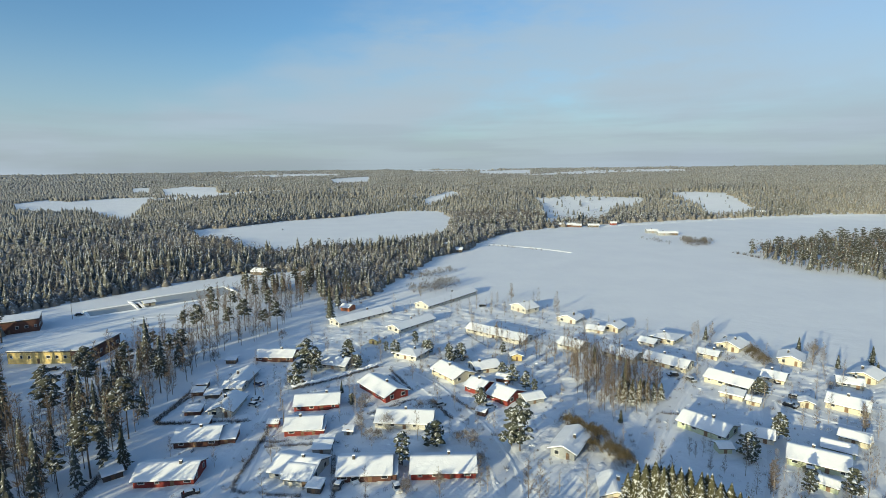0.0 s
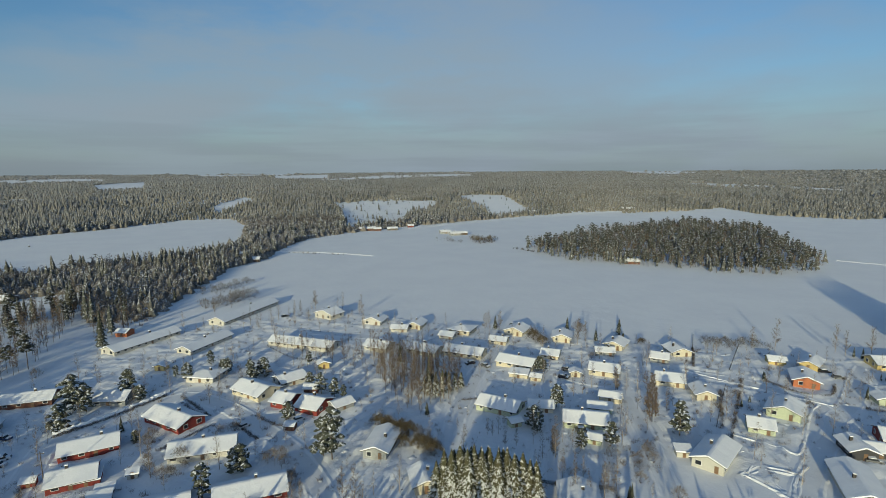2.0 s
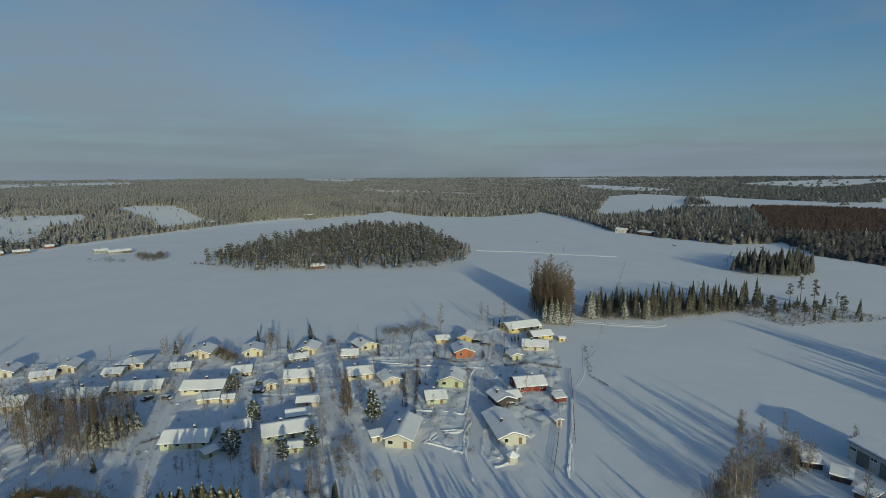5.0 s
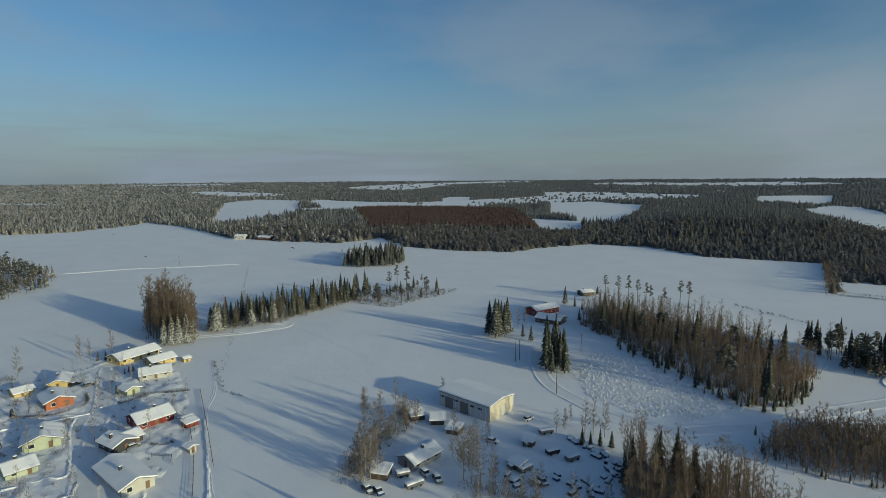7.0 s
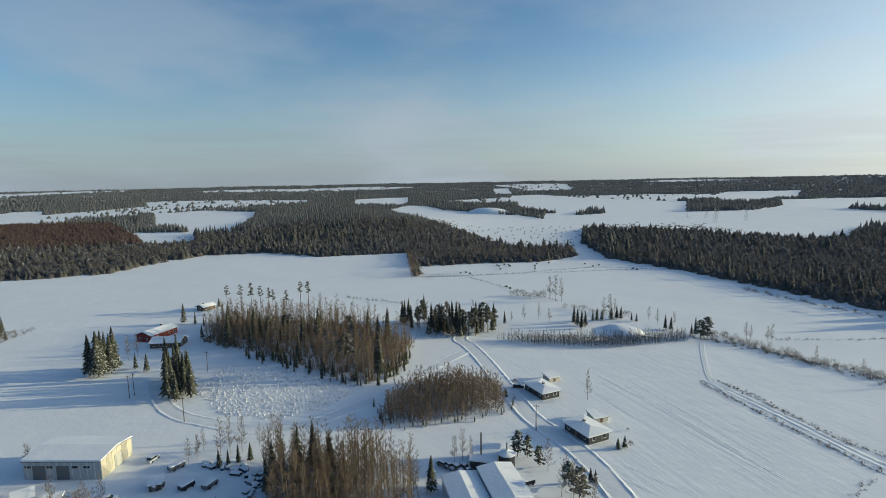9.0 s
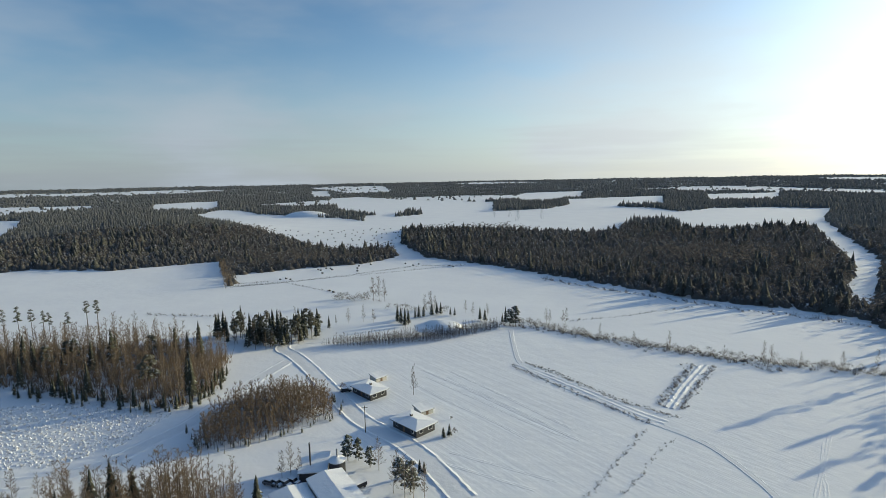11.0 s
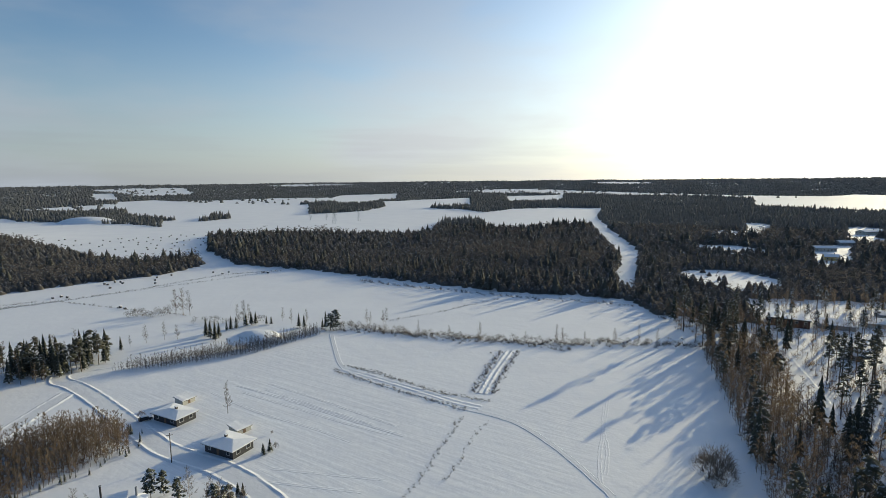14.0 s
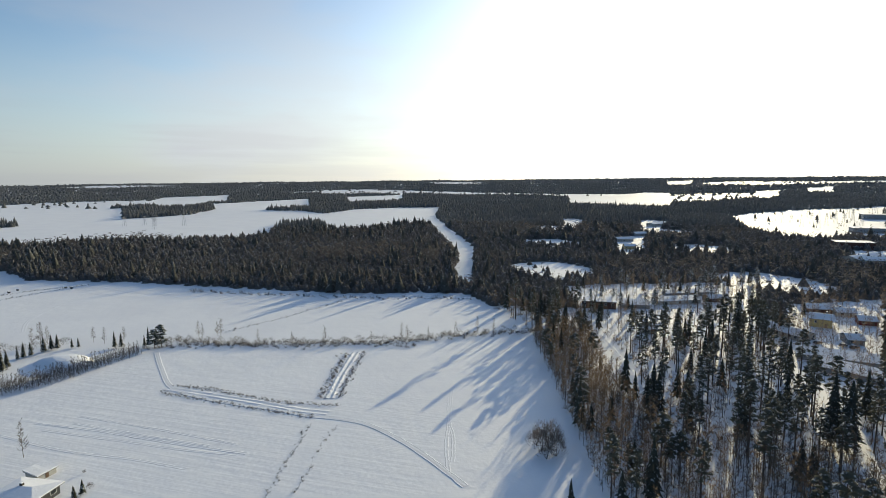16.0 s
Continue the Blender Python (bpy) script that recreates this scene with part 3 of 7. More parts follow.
SPRUCES = [spruce_shape(t, w, 8, 6) for t, w in ((15, 2.7), (17, 3.0), (13, 2.5), (16, 2.4))]
PINES = [pine_shape(t) for t in (15, 17, 14)]
TALL_PINES = [pine_shape(t, 40, 0.52, 0.105, 0.042) for t in (20, 22, 18)]
BIRCHES = [birch_shape(t) for t in (14, 16, 12, 15)]
MID_BIRCHES = [birch_shape(t, 16, 9, 0.14, 0.16, 0.058, reach_high=1.2) for t in (14, 16, 12, 15)]
SAPLINGS = [birch_shape(t, 9, 12, 0.15, 0.10, 0.045, reach_low=0.6, reach_high=1.5) for t in (7, 8, 6)]
FINE_BIRCHES = [birch_shape(t, 30, 12, 0.15, 0.18, 0.030, 1, True, 0.002, 0.3, 0.8) for t in (13, 15, 11, 14)]
BUSHES = [dome_shape(3.2, 1.9, 110, 0.032) for _ in range(3)]
TUFTS = [tuft_shape(3.2, 26, 1.6, 0.07) for _ in range(3)]
FAR_BIRCHES = [birch_shape(t, 4, 5, 0.18, 0.22, 0.20, 1, False, 0.004, 0.8, 1.6) for t in (13, 15, 11, 14)]
FAR_PINES = [pine_shape(t, 9, 0.45, 0.16, 0.13) for t in (15, 17, 13)]
LITTLE = [spruce_shape(t, w, 3, 4, False) for t, w in ((13, 3.1), (15, 3.3), (11, 3.0), (14, 2.6))]
FAR_SHAPES = [cone_shape(15, 3.4, 4), cone_shape(17, 3.2, 4), cone_shape(11, 4.6, 4), cone_shape(13, 3.2, 4), cone_shape(10, 5.0, 5), cone_shape(12, 4.4, 5)]


def mixed_wood(poly, step, spruce, pine, birch, size=1.0, label="mixed wood", near=True, name="wood", frost=False):
    """A wood of three kinds of tree in given shares, kind by kind one mesh."""
    x, y = grid_in(poly, step)
    draw = dice.uniform(0, 1, len(x))
    s = dice.uniform(0.7, 1.15, len(x)) * size
    total = spruce + pine + birch
    kinds = ((spruce, SPRUCES if near else LITTLE, [BARK, (SPRUCE_FROST if frost else SPRUCE) if near else (EDGE_FROST_LIT if frost else EDGE_HAZED)], "spruces"), (pine, PINES if near else FAR_PINES, [BARK, PINE_FROST if frost else PINE], "pines"),
             (birch, BIRCHES if near else FAR_BIRCHES, [WOOD_BARK, TWIGS], "birches"))
    low = 0.0
    for share, shapes, mats, kind in kinds:
        ok = (draw >= low) & (draw < low + share / total)
        low += share / total
        scatter(name + "_" + kind, shapes, x[ok], y[ok], s[ok], mats, f"{label}, {kind} with snow on the branches", "trees")


BRUSH_CONES = [cone_shape(t, w, n) for t, w, n in ((5.5, 3.0, 5), (7.0, 3.2, 6), (4.5, 3.4, 5), (8.0, 2.6, 5))]
# Greyed and lightened: part of the haze is in this brown.
BRUSH_HAZED = material("hazed_brown_brush", (0.150, 0.142, 0.132), (0.235, 0.220, 0.202), 0.04, 0.95, fine=16.0, snow=-0.06, thin=0.6)


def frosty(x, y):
    """Hoar frost lies on the woods to the north and thins out eastward; its pale colours also hold their frontal sun.
    """
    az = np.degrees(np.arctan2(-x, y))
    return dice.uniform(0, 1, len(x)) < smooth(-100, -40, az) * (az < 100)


# woods beyond the open land, thinner with distance
def ring_wood(r0, r1, step):
    x, y = np.meshgrid(np.arange(-r1, r1, step), np.arange(-r1, r1, step))
    x, y = (x + dice.uniform(-0.5, 0.5, x.shape) * step).ravel(), (y + dice.uniform(-0.5, 0.5, y.shape) * step).ravel()
    r, az = np.hypot(x, y), np.degrees(np.arctan2(-x, y))
    ok = (r >= r0) & (r < r1) & ((az < 60) | (az > 116) | (r < 125))
    ok &= ~((az > 126) & (az < 168) & (r > 250) & (r > 340) & (np.sin(x / 36 + y / 130) * np.sin(y / 47 - x / 110) > 0.55) & (dice.uniform(0, 1, len(x)) < 0.95))  # glades among the town houses
    x, y = x[ok], y[ok]
    ok = wooded(x, y)
    return x[ok], y[ok]

x, y = ring_wood(90, 330, 5.7)
free = ~inside(STRIP, x, y) & ~(inside(PINES_SW, x, y) & (dice.uniform(0, 1, len(x)) < 0.3))
x, y = x[free], y[free]
draw, s = dice.uniform(0, 1, len(x)), dice.uniform(0.7, 1.15, len(x))
pines = inside(PINES_SW, x, y)
k = np.where(pines, draw < 0.05, draw < 0.36 + 0.25 * np.sin(x / 45) * np.cos(y / 60))
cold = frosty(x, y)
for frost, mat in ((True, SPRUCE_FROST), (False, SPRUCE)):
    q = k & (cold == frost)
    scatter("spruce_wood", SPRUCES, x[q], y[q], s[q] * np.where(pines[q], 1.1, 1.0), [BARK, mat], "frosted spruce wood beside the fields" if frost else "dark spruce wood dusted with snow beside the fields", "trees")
near_side = np.hypot(x, y) < 158
k2 = ~k & np.where(pines, draw < np.where(near_side, 0.14, 0.66), draw > 0.88)
scatter("pine_wood", TALL_PINES, x[k2], y[k2], s[k2], [BARK, PINE], "tall pines with bare trunks standing in snow", "trees")
k3 = ~k & ~k2
scatter("birch_wood", MID_BIRCHES, x[k3], y[k3], s[k3], [WOOD_BARK, TWIGS], "bare brown birch wood standing in snow", "trees")
x, y = grid_in(PINES_SW, 3.4, 0.8)
ok = wooded(x, y) & (np.hypot(x, y) < 172)
scatter("birch_wood", MID_BIRCHES, x[ok], y[ok], dice.uniform(0.65, 1.05, ok.sum()), [WOOD_BARK, TWIGS], "dense bare brown birches before the pines", "trees")
x, y = grid_in(PINES_SW, 4.4, 0.6)
ok = wooded(x, y)
scatter("pine_wood_undergrowth", SAPLINGS, x[ok], y[ok], dice.uniform(0.5, 1.0, ok.sum()), [BARK, TWIGS], "bare undergrowth below the pines", "undergrowth")
for r0, r1, step, wide in ((330, 600, 6.6, 1.3), (600, 900, 9.6, 1.9)):
    x, y = ring_wood(r0, r1, step)
    draw, s = dice.uniform(0, 1, len(x)), dice.uniform(0.7, 1.15, len(x)) * (0.95 + 0.28 * np.sin(x / 52 + 1.5 * np.sin(y / 70)) * np.sin(y / 61 + 1))
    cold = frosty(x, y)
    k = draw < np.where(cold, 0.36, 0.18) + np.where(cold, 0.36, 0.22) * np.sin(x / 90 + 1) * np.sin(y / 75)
    for frost, mat in ((True, EDGE_FROST_LIT), (False, EDGE_HAZED)):
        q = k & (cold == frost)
        scatter("edge_wood", LITTLE, x[q], y[q], s[q], [BARK, mat], "frosted conifer wood at the fields' edge, paled for frontal sun" if frost else "dark conifer wood at the fields' edge, slightly paled for haze", "trees", wide)
    scatter("edge_birch_wood", FAR_BIRCHES, x[~k], y[~k], 0.85 * s[~k], [BARK, EDGE_TWIGS], "bare brown birches between the conifers", "trees", 1.35 * wide)
x, y = ring_wood(150, 330, 5.4)
scatter("underwood", TUFTS, x, y, dice.uniform(0.5, 1.3, len(x)), [BARK, TWIGS], "bare brown scrub below the trees", "undergrowth")
for r0, r1, step, big in ((330, 600, 4.7, 0.9), (600, 900, 6.8, 1.2)):
    x, y = ring_wood(r0, r1, step)
    cold = frosty(x, y)
    for frost, mat in ((True, BRUSH_FROST_LIT), (False, BRUSH_HAZED)):
        q = cold == frost
        scatter("underwood", BRUSH_CONES, x[q], y[q], big * dice.uniform(0.6, 1.15, q.sum()), [BARK, mat], "dense frosted underwood, paled for frontal sun" if frost else "dense brown underwood between the trees, greyed for haze", "undergrowth", 1.25)
# far woods: polar places, spacing grows with distance
rr, aa = [], []
r = 900.0
while r < 4900:
    gap = 0.0043 * r
    a = np.arange(-238, 56, math.degrees(gap / r)) + dice.uniform(0, 1)
    rr.append(r + dice.uniform(-0.5, 0.5, len(a)) * 0.016 * r), aa.append(np.radians(a + dice.uniform(-0.4, 0.4, len(a)) * math.degrees(gap / r)))
    r += 0.016 * r
rr, aa = np.concatenate(rr), np.concatenate(aa)
x, y = -rr * np.sin(aa), rr * np.cos(aa)
patch = np.sin(x / 330 + 2 * np.sin(y / 410)) + np.sin(y / 290 + 2 * np.cos(x / 380))
ok = wooded(x, y) & ((rr < 1400) | (patch > np.where(x > 300, -0.95, -1.25)) | (dice.uniform(0, 1, len(x)) < 0.05))
x, y, rr = x[ok], y[ok], rr[ok]
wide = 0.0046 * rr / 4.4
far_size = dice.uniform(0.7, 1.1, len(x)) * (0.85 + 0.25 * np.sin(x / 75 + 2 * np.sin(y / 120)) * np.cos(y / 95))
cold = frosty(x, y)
for frost, mat in ((True, FAR_FROST_LIT), (False, FAR_HAZED)):
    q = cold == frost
    scatter("far_woods", FAR_SHAPES, x[q], y[q], far_size[q], [BARK, mat], "endless frosted forest reaching the horizon, paled for frontal sun" if frost else "endless dark mixed forest reaching the horizon, paled for haze", "forest", wide[q])

x, y = grid_in(SLOPE_A, 21.0, 0.7)
scatter("slope_trees", LITTLE + FAR_BIRCHES, x, y, dice.uniform(0.5, 1.0, len(x)), [BARK, EDGE_FROST_LIT], "scattered frosted trees on the snowy slope", "trees", 1.2)
x, y = grid_in(SLOPE_B, 30.0, 0.5)
scatter("slope_trees", LITTLE, x, y, dice.uniform(0.3, 0.7, len(x)), [BARK, EDGE_FROST_LIT], "scattered small frosted spruces on the snowy slope", "trees", 1.2)
x, y = grid_in(BROWN_WOOD, 7.0)
scatter("brown_underwood", [cone_shape(t, w, 5) for t, w in ((8.0, 3.2), (9.0, 3.4), (7.0, 3.6))], x, y, dice.uniform(0.8, 1.1, len(x)), [BARK, RED_TWIGS], "reddish brown underwood of the young birch wood", "undergrowth", 1.5)
x, y = grid_in(BROWN_WOOD, 12.0)
scatter("brown_birch_wood", FAR_BIRCHES, x, y, dice.uniform(0.6, 0.85, len(x)), [BARK, RED_TWIGS], "even reddish brown young birch wood far beyond the field", "trees", 2.2)
x, y = grid_in(FIELD_O, 17.0, 0.10)
scatter("yard_trees", LITTLE + FAR_BIRCHES, x, y, dice.uniform(0.5, 0.9, len(x)), [BARK, EDGE_HAZED], "scattered dark trees round the switchyard", "trees", 1.5)
x, y = grid_in(TOWN_B, 5.2, 0.75)
scatter("town_trees", MID_BIRCHES, x, y, dice.uniform(0.5, 0.95, len(x)), [BIRCH_BARK, TWIGS], "bare trees between the town houses", "trees")
x, y = grid_in(TOWN_A, 9.5, 0.5)
scatter("yard_spruces", SPRUCES + TALL_PINES, x, y, dice.uniform(0.5, 0.85, len(x)), [BARK, SPRUCE], "dark conifers beside the sheds", "trees")
x, y = grid_in(TOWN_A, 6.0, 0.8)
scatter("yard_trees", MID_BIRCHES, x, y, dice.uniform(0.5, 1.0, len(x)), [BIRCH_BARK, TWIGS], "bare trees beside the sheds", "trees")
x, y = grid_in(STRIP, 2.6)
scatter("belt_scrub", SAPLINGS, x, y, dice.uniform(0.6, 1.15, len(x)), [BARK, TWIGS], "dense bare scrub filling the belt along the field", "bushes")
mixed_wood(STRIP, 3.6, 0.06, 0.04, 0.9, 0.9, "dense birch belt along the field", name="belt")
mixed_wood(BAND_NEAR, 4.8, 0.20, 0.10, 0.70, 1.05, "wood between the school and the houses", name="band", frost=True)
mixed_wood(BAND_MID, 5.6, 0.03, 0.07, 0.90, 0.92, "thin belt between the school and the houses", name="belt_edge", frost=True)
mixed_wood(BAND_TOP, 4.4, 0.28, 0.05, 0.67, 1.05, "wood at the end of the field", name="shore", frost=True)
mixed_wood(ISLAND, 5.0, 0.26, 0.20, 0.54, 0.85, "wooded knoll in the snowy field", False, "knoll", True)
mixed_wood(CLUMP_TALL, 2.7, 0.0, 0.0, 1.0, 1.75, "tall clump at the village edge", name="clump")
mixed_wood(CLUMP_ROW, 4.5, 0.7, 0.0, 0.3, 1.0, "row of trees along the field", name="row")
mixed_wood(CLUMP_SCRUB, 9.0, 0.5, 0.5, 0.0, 0.6, "sparse scrub on a low rise", name="scrub")
mixed_wood(CLUMP_FAR, 5.0, 0.8, 0.0, 0.2, 1.2, "small wood far out in the field", False, "islet")
mixed_wood(HILL_WOOD, 3.9, 0.05, 0.03, 0.92, 1.0, "wood on the hill beside the farm", name="hill")
x, y = grid_in(HILL_WOOD, 3.4)
scatter("hill_scrub", TUFTS, x, y, dice.uniform(0.8, 2.2, len(x)), [BARK, TWIGS], "brown scrub below the hill wood", "scrub")
mixed_wood(FARM_GROUP, 4.0, 1.0, 0.0, 0.0, 1.1, "spruces by the farm track", name="farm")
mixed_wood(TREE_ROW, 3.5, 0.05, 0.0, 0.95, 0.7, "row of bare trees between two fields", name="field_row")
mixed_wood(GROVE_E, 4.0, 0.4, 0.2, 0.4, 0.9, "grove beside the road", name="grove")
mixed_wood(BIRCH_FRONT, 2.6, 0.04, 0.0, 0.97, 0.95, "birch wood behind the yards", name="front")
mixed_wood(BIRCH_W, 2.8, 0.04, 0.0, 0.97, 0.9, "birch wood beside the yards", name="yard")
mixed_wood(SUBURB_BIRCHES, 4.6, 0.0, 0.0, 1.0, 0.7, "thin birches behind the row house", name="thin")
mixed_wood(SUBURB_WOOD, 3.1, 0.03, 0.0, 0.97, 0.85, "small wood between the houses", name="village")
x, y = grid_in(BIRCH_FRONT, 2.2)
scatter("front_scrub", SAPLINGS, x, y, dice.uniform(0.35, 0.8, len(x)), [BARK, TWIGS], "bare undergrowth between the birches", "undergrowth")
edge, _ = resample(GROVE_YOUNG + GROVE_YOUNG[:1], 2.4)
edge = edge + dice.normal(0, 1.5, edge.shape)
scatter("grove_edge_spruces", SPRUCES, edge[:, 0], edge[:, 1], dice.uniform(0.10, 0.26, len(edge)), [BARK, SPRUCE_FROST], "small snowy spruces round the birch thicket", "trees")
x, y = grid_in(GROVE_YOUNG, 1.45)
scatter("young_birch_grove", SAPLINGS, x, y, dice.uniform(0.8, 1.2, len(x)), [BARK, TWIGS], "dense young birch thicket standing in snow", "trees")
x, y = grid_in(HEDGE_BANK, 1.3)
scatter("bank_bushes", SAPLINGS, x, y, dice.uniform(0.4, 0.8, len(x)), [BARK, HEDGE], "dark bare bushes along the bank", "bushes")


x, y = grid_in(CLUMP_SCRUB, 2.2)
scatter("rise_scrub", TUFTS + BUSHES, x, y, dice.uniform(0.25, 0.7, len(x)), [BARK, TWIGS], "low bare scrub on the rise in the field", "scrub")
x, y = grid_in(CLUMP_ROW, 2.6)
scatter("row_scrub", BUSHES, x, y, dice.uniform(0.5, 1.3, len(x)), [BARK, GREY_TWIGS], "bare bushes below the row of trees", "bushes")

# unseen trees added between the drone and the first houses to shade the yards
x, y = dice.uniform(-150, 110, 2600), dice.uniform(-20, 104, 2600)
ok = (np.hypot(x, y) > 25) & (x > -1.25 * y - 10)
for turn in range(0, 86, 5):
    ok &= x * math.sin(radians(turn)) + y * math.cos(radians(turn)) < 98
x, y = x[ok], y[ok]
tall = np.where(dice.uniform(0, 1, len(x)) < 0.2, dice.uniform(0.85, 1.1, len(x)), dice.uniform(0.55, 0.78, len(x)))
scatter("garden_wood", FAR_BIRCHES + LITTLE, x, y, tall, [BARK, SPRUCE], "unseen trees added to shade the gardens at the village edge", "trees")


# ---- houses ----
def box(cx, cy, z0, sx, sy, sz):
    v = [(cx + i * sx / 2, cy + j * sy / 2, z0 + k * sz) for k in (0, 1) for i, j in ((-1, -1), (1, -1), (1, 1), (-1, 1))]
    return v, [(3, 2, 1, 0), (4, 5, 6, 7), (0, 1, 5, 4), (1, 2, 6, 5), (2, 3, 7, 6), (3, 0, 4, 7)]


def extrude(profile, along, x0, x1, steps=1, wave=0.0):
    """Sweeps an outline of (across, up) along the x or y axis, with closed ends."""
    v, f, count = [], [], len(profile)
    for i in range(steps + 1):
        s = x0 + (x1 - x0) * i / steps
        lift = random.uniform(-wave, wave)
        for a, b in profile:
            w = b + (lift if b > profile[0][1] else 0)
            v.append((s, a, w) if along == "x" else (a, s, w))
    for i in range(steps):
        for j in range(count):
            a, b = i * count + j, i * count + (j + 1) % count
            f.append((a, b, b + count, a + count))
    f.append(tuple(range(count - 1, -1, -1)))
    f.append(tuple(range(steps * count, (steps + 1) * count)))
    return v, f


def part(name, shape, mat, parent, label=""):
    ob = mesh_object(name, shape[0], shape[1], [mat], parent=parent)
    return tagged(ob, label)


WORDS = {"red": "red wooden", "brown": "dark brown wooden", "white": "white brick", "cream": "cream-coloured wooden", "grey": "grey wooden", "green": "pale green wooden",
         "pale": "pale wooden", "orange": "orange brick", "yellow": "yellow wooden", "black": "black wooden", "wood": "weathered grey wooden"}


def window(parent, x, y, z, w, h, face):
    """A framed pane on the wall that faces -y (0), +x (1), +y (2) or -x (3)."""
    a = radians(90 * face)
    c, s = math.cos(a), math.sin(a)

    def turn(shape):
        return [(x + c * p - s * q, y + s * p + c * q, r) for p, q, r in shape[0]], shape[1]
    frame_ob = part("window", turn(box(0, -0.02, z, w + 0.24, 0.10, h + 0.24)), TRIM, parent)
    part("pane", turn(box(0, -0.045, z + 0.12, w, 0.10, h)), GLASS, frame_ob)


HOMES = []


def house(cx, cy, turn, long, deep, eave, colour, kind="gable", chimney=True, label=""):
    what = "shed" if kind == "shed" or long * deep < 40 else "house"
    root = new(what)
    HOMES.append((cx, cy, 0.5 * math.hypot(long, deep)))
    root.matrix_world = pose(cx, cy, ground_at(cx, cy), 0, 0, turn)
    roofs = {"gable": "snow-laden gable roof", "front": "snow-laden gable roof", "hip": "snowy hipped roof", "shed": "snowy sloping roof", "flat": "flat snow-covered roof"}
    tagged(root, label or f"{WORDS[colour]} {'shed' if what == 'shed' else 'single-storey house'} with a {roofs[kind]}", what)
    wall, over = WALLS[colour], 0.75
    if kind == "shed":
        eave *= 0.85
    if eave < 3.1:  # the walls stand deep in snow
        eave *= 0.86
    deep += 0.8 if deep > 6 else 0.0
    X, Y = long / 2, deep / 2
    thick = random.uniform(0.25, 0.38)
    if kind in ("gable", "front"):
        along = "x" if kind == "gable" else "y"
        span, run = (Y, X) if kind == "gable" else (X, Y)
        rise = span * (0.38 if span < 5 else 0.33)
        part("wall", extrude([(-span, 0), (span, 0), (span, eave), (0, eave + rise), (-span, eave)], along, -run, run), wall, root)
        slope = rise / span
        e = span + over
        drop = over * slope
        under = [(-e, eave - drop), (0, eave + rise), (e, eave - drop)]
        roof = under + [(a, b + 0.18) for a, b in reversed(under)]
        part("roof", extrude(roof, along, -run - 0.4, run + 0.4), ROOF, root, "dark roof edge boards")
        t = thick
        top = [(-e - 0.05, eave - drop + 0.182), (0, eave + rise + 0.182), (e + 0.05, eave - drop + 0.182), (e + 0.10, eave - drop + 0.18 + 0.6 * t), (e - 0.15, eave - drop + 0.2 + t),
               (0.5, eave + rise + 0.02 + t), (0, eave + rise + 0.08 + t), (-0.5, eave + rise + 0.02 + t), (-e + 0.15, eave - drop + 0.2 + t), (-e - 0.10, eave - drop + 0.18 + 0.6 * t)]
        part("roof_snow", extrude(top, along, -run - 0.42, run + 0.42, 8, 0.04), ROOF_SNOW, root, "thick white snow layer")
        peak = eave + rise
    elif kind == "hip":
        part("wall", box(0, 0, 0, long, deep, eave), wall, root)
        rise, e = 0.19 * min(X, Y), over
        r = max(0.3, abs(X - Y))
        for nm, z, g2, h2, mt in (("roof", eave, e, 0.16, ROOF), ("roof_snow", eave + 0.165, e + 0.05, thick, ROOF_SNOW)):
            rx, ry = (r, 0.15) if X >= Y else (0.15, r)
            q = [(-X - g2, -Y - g2), (X + g2, -Y - g2), (X + g2, Y + g2), (-X - g2, Y + g2)]
            v = [(a, b, z) for a, b in q] + [(a * 1.005, b * 1.005, z + h2) for a, b in q] + [(-rx, -ry, z + h2 + rise), (rx, -ry, z + h2 + rise), (rx, ry, z + h2 + rise), (-rx, ry, z + h2 + rise)]
            fs = [(3, 2, 1, 0), (8, 9, 10, 11)]
            for i in range(4):
                j = (i + 1) % 4
                fs += [(i, j, 4 + j, 4 + i), (4 + i, 4 + j, 8 + j, 8 + i)]
            part(nm, (v, fs), mt, root)
        peak = eave + rise
    elif kind == "shed":
        part("wall", extrude([(-Y, 0), (Y, 0), (Y, eave + 0.15 * deep), (-Y, eave)], "x", -X, X), wall, root)
        lo, hi = eave - 0.06, eave + 0.15 * deep + 0.06
        part("roof", extrude([(-Y - 0.4, lo), (Y + 0.4, hi), (Y + 0.4, hi + 0.14), (-Y - 0.4, lo + 0.14)], "x", -X - 0.35, X + 0.35), ROOF, root)
        part("roof_snow", extrude([(-Y - 0.42, lo + 0.143), (Y + 0.42, hi + 0.143), (Y + 0.38, hi + 0.14 + thick), (-Y - 0.3, lo + 0.14 + thick)], "x", -X - 0.38, X + 0.38, 5, 0.04), ROOF_SNOW, root)
        peak, chimney = hi, False
    else:
        part("wall", box(0, 0, 0, long, deep, eave), wall, root)
        part("roof", box(0, 0, eave + 0.002, long + 0.8, deep + 0.8, 0.45), ROOF, root)
        part("roof_snow", box(0, 0, eave + 0.455, long + 0.7, deep + 0.7, 0.25), ROOF_SNOW, root)
        peak, chimney = eave + 0.5, False
    if kind == "shed" or what == "shed":
        part("door", box(0, -Y - 0.03, 0.05, 0.9, 0.08, 1.9), DOOR, root)
        return root
    z = 0.95 if eave < 4 else 2.2
    for face, half, off in ((0, X, Y), (2, X, Y), (1, Y, X), (3, Y, X)):
        count = max(1, int(2 * half / 3.4))
        for i in range(count):
            p = -half + 2 * half * (i + 0.5) / count + random.uniform(-0.3, 0.3)
            w, h = random.choice((1.2, 1.5, 0.9)), 1.15
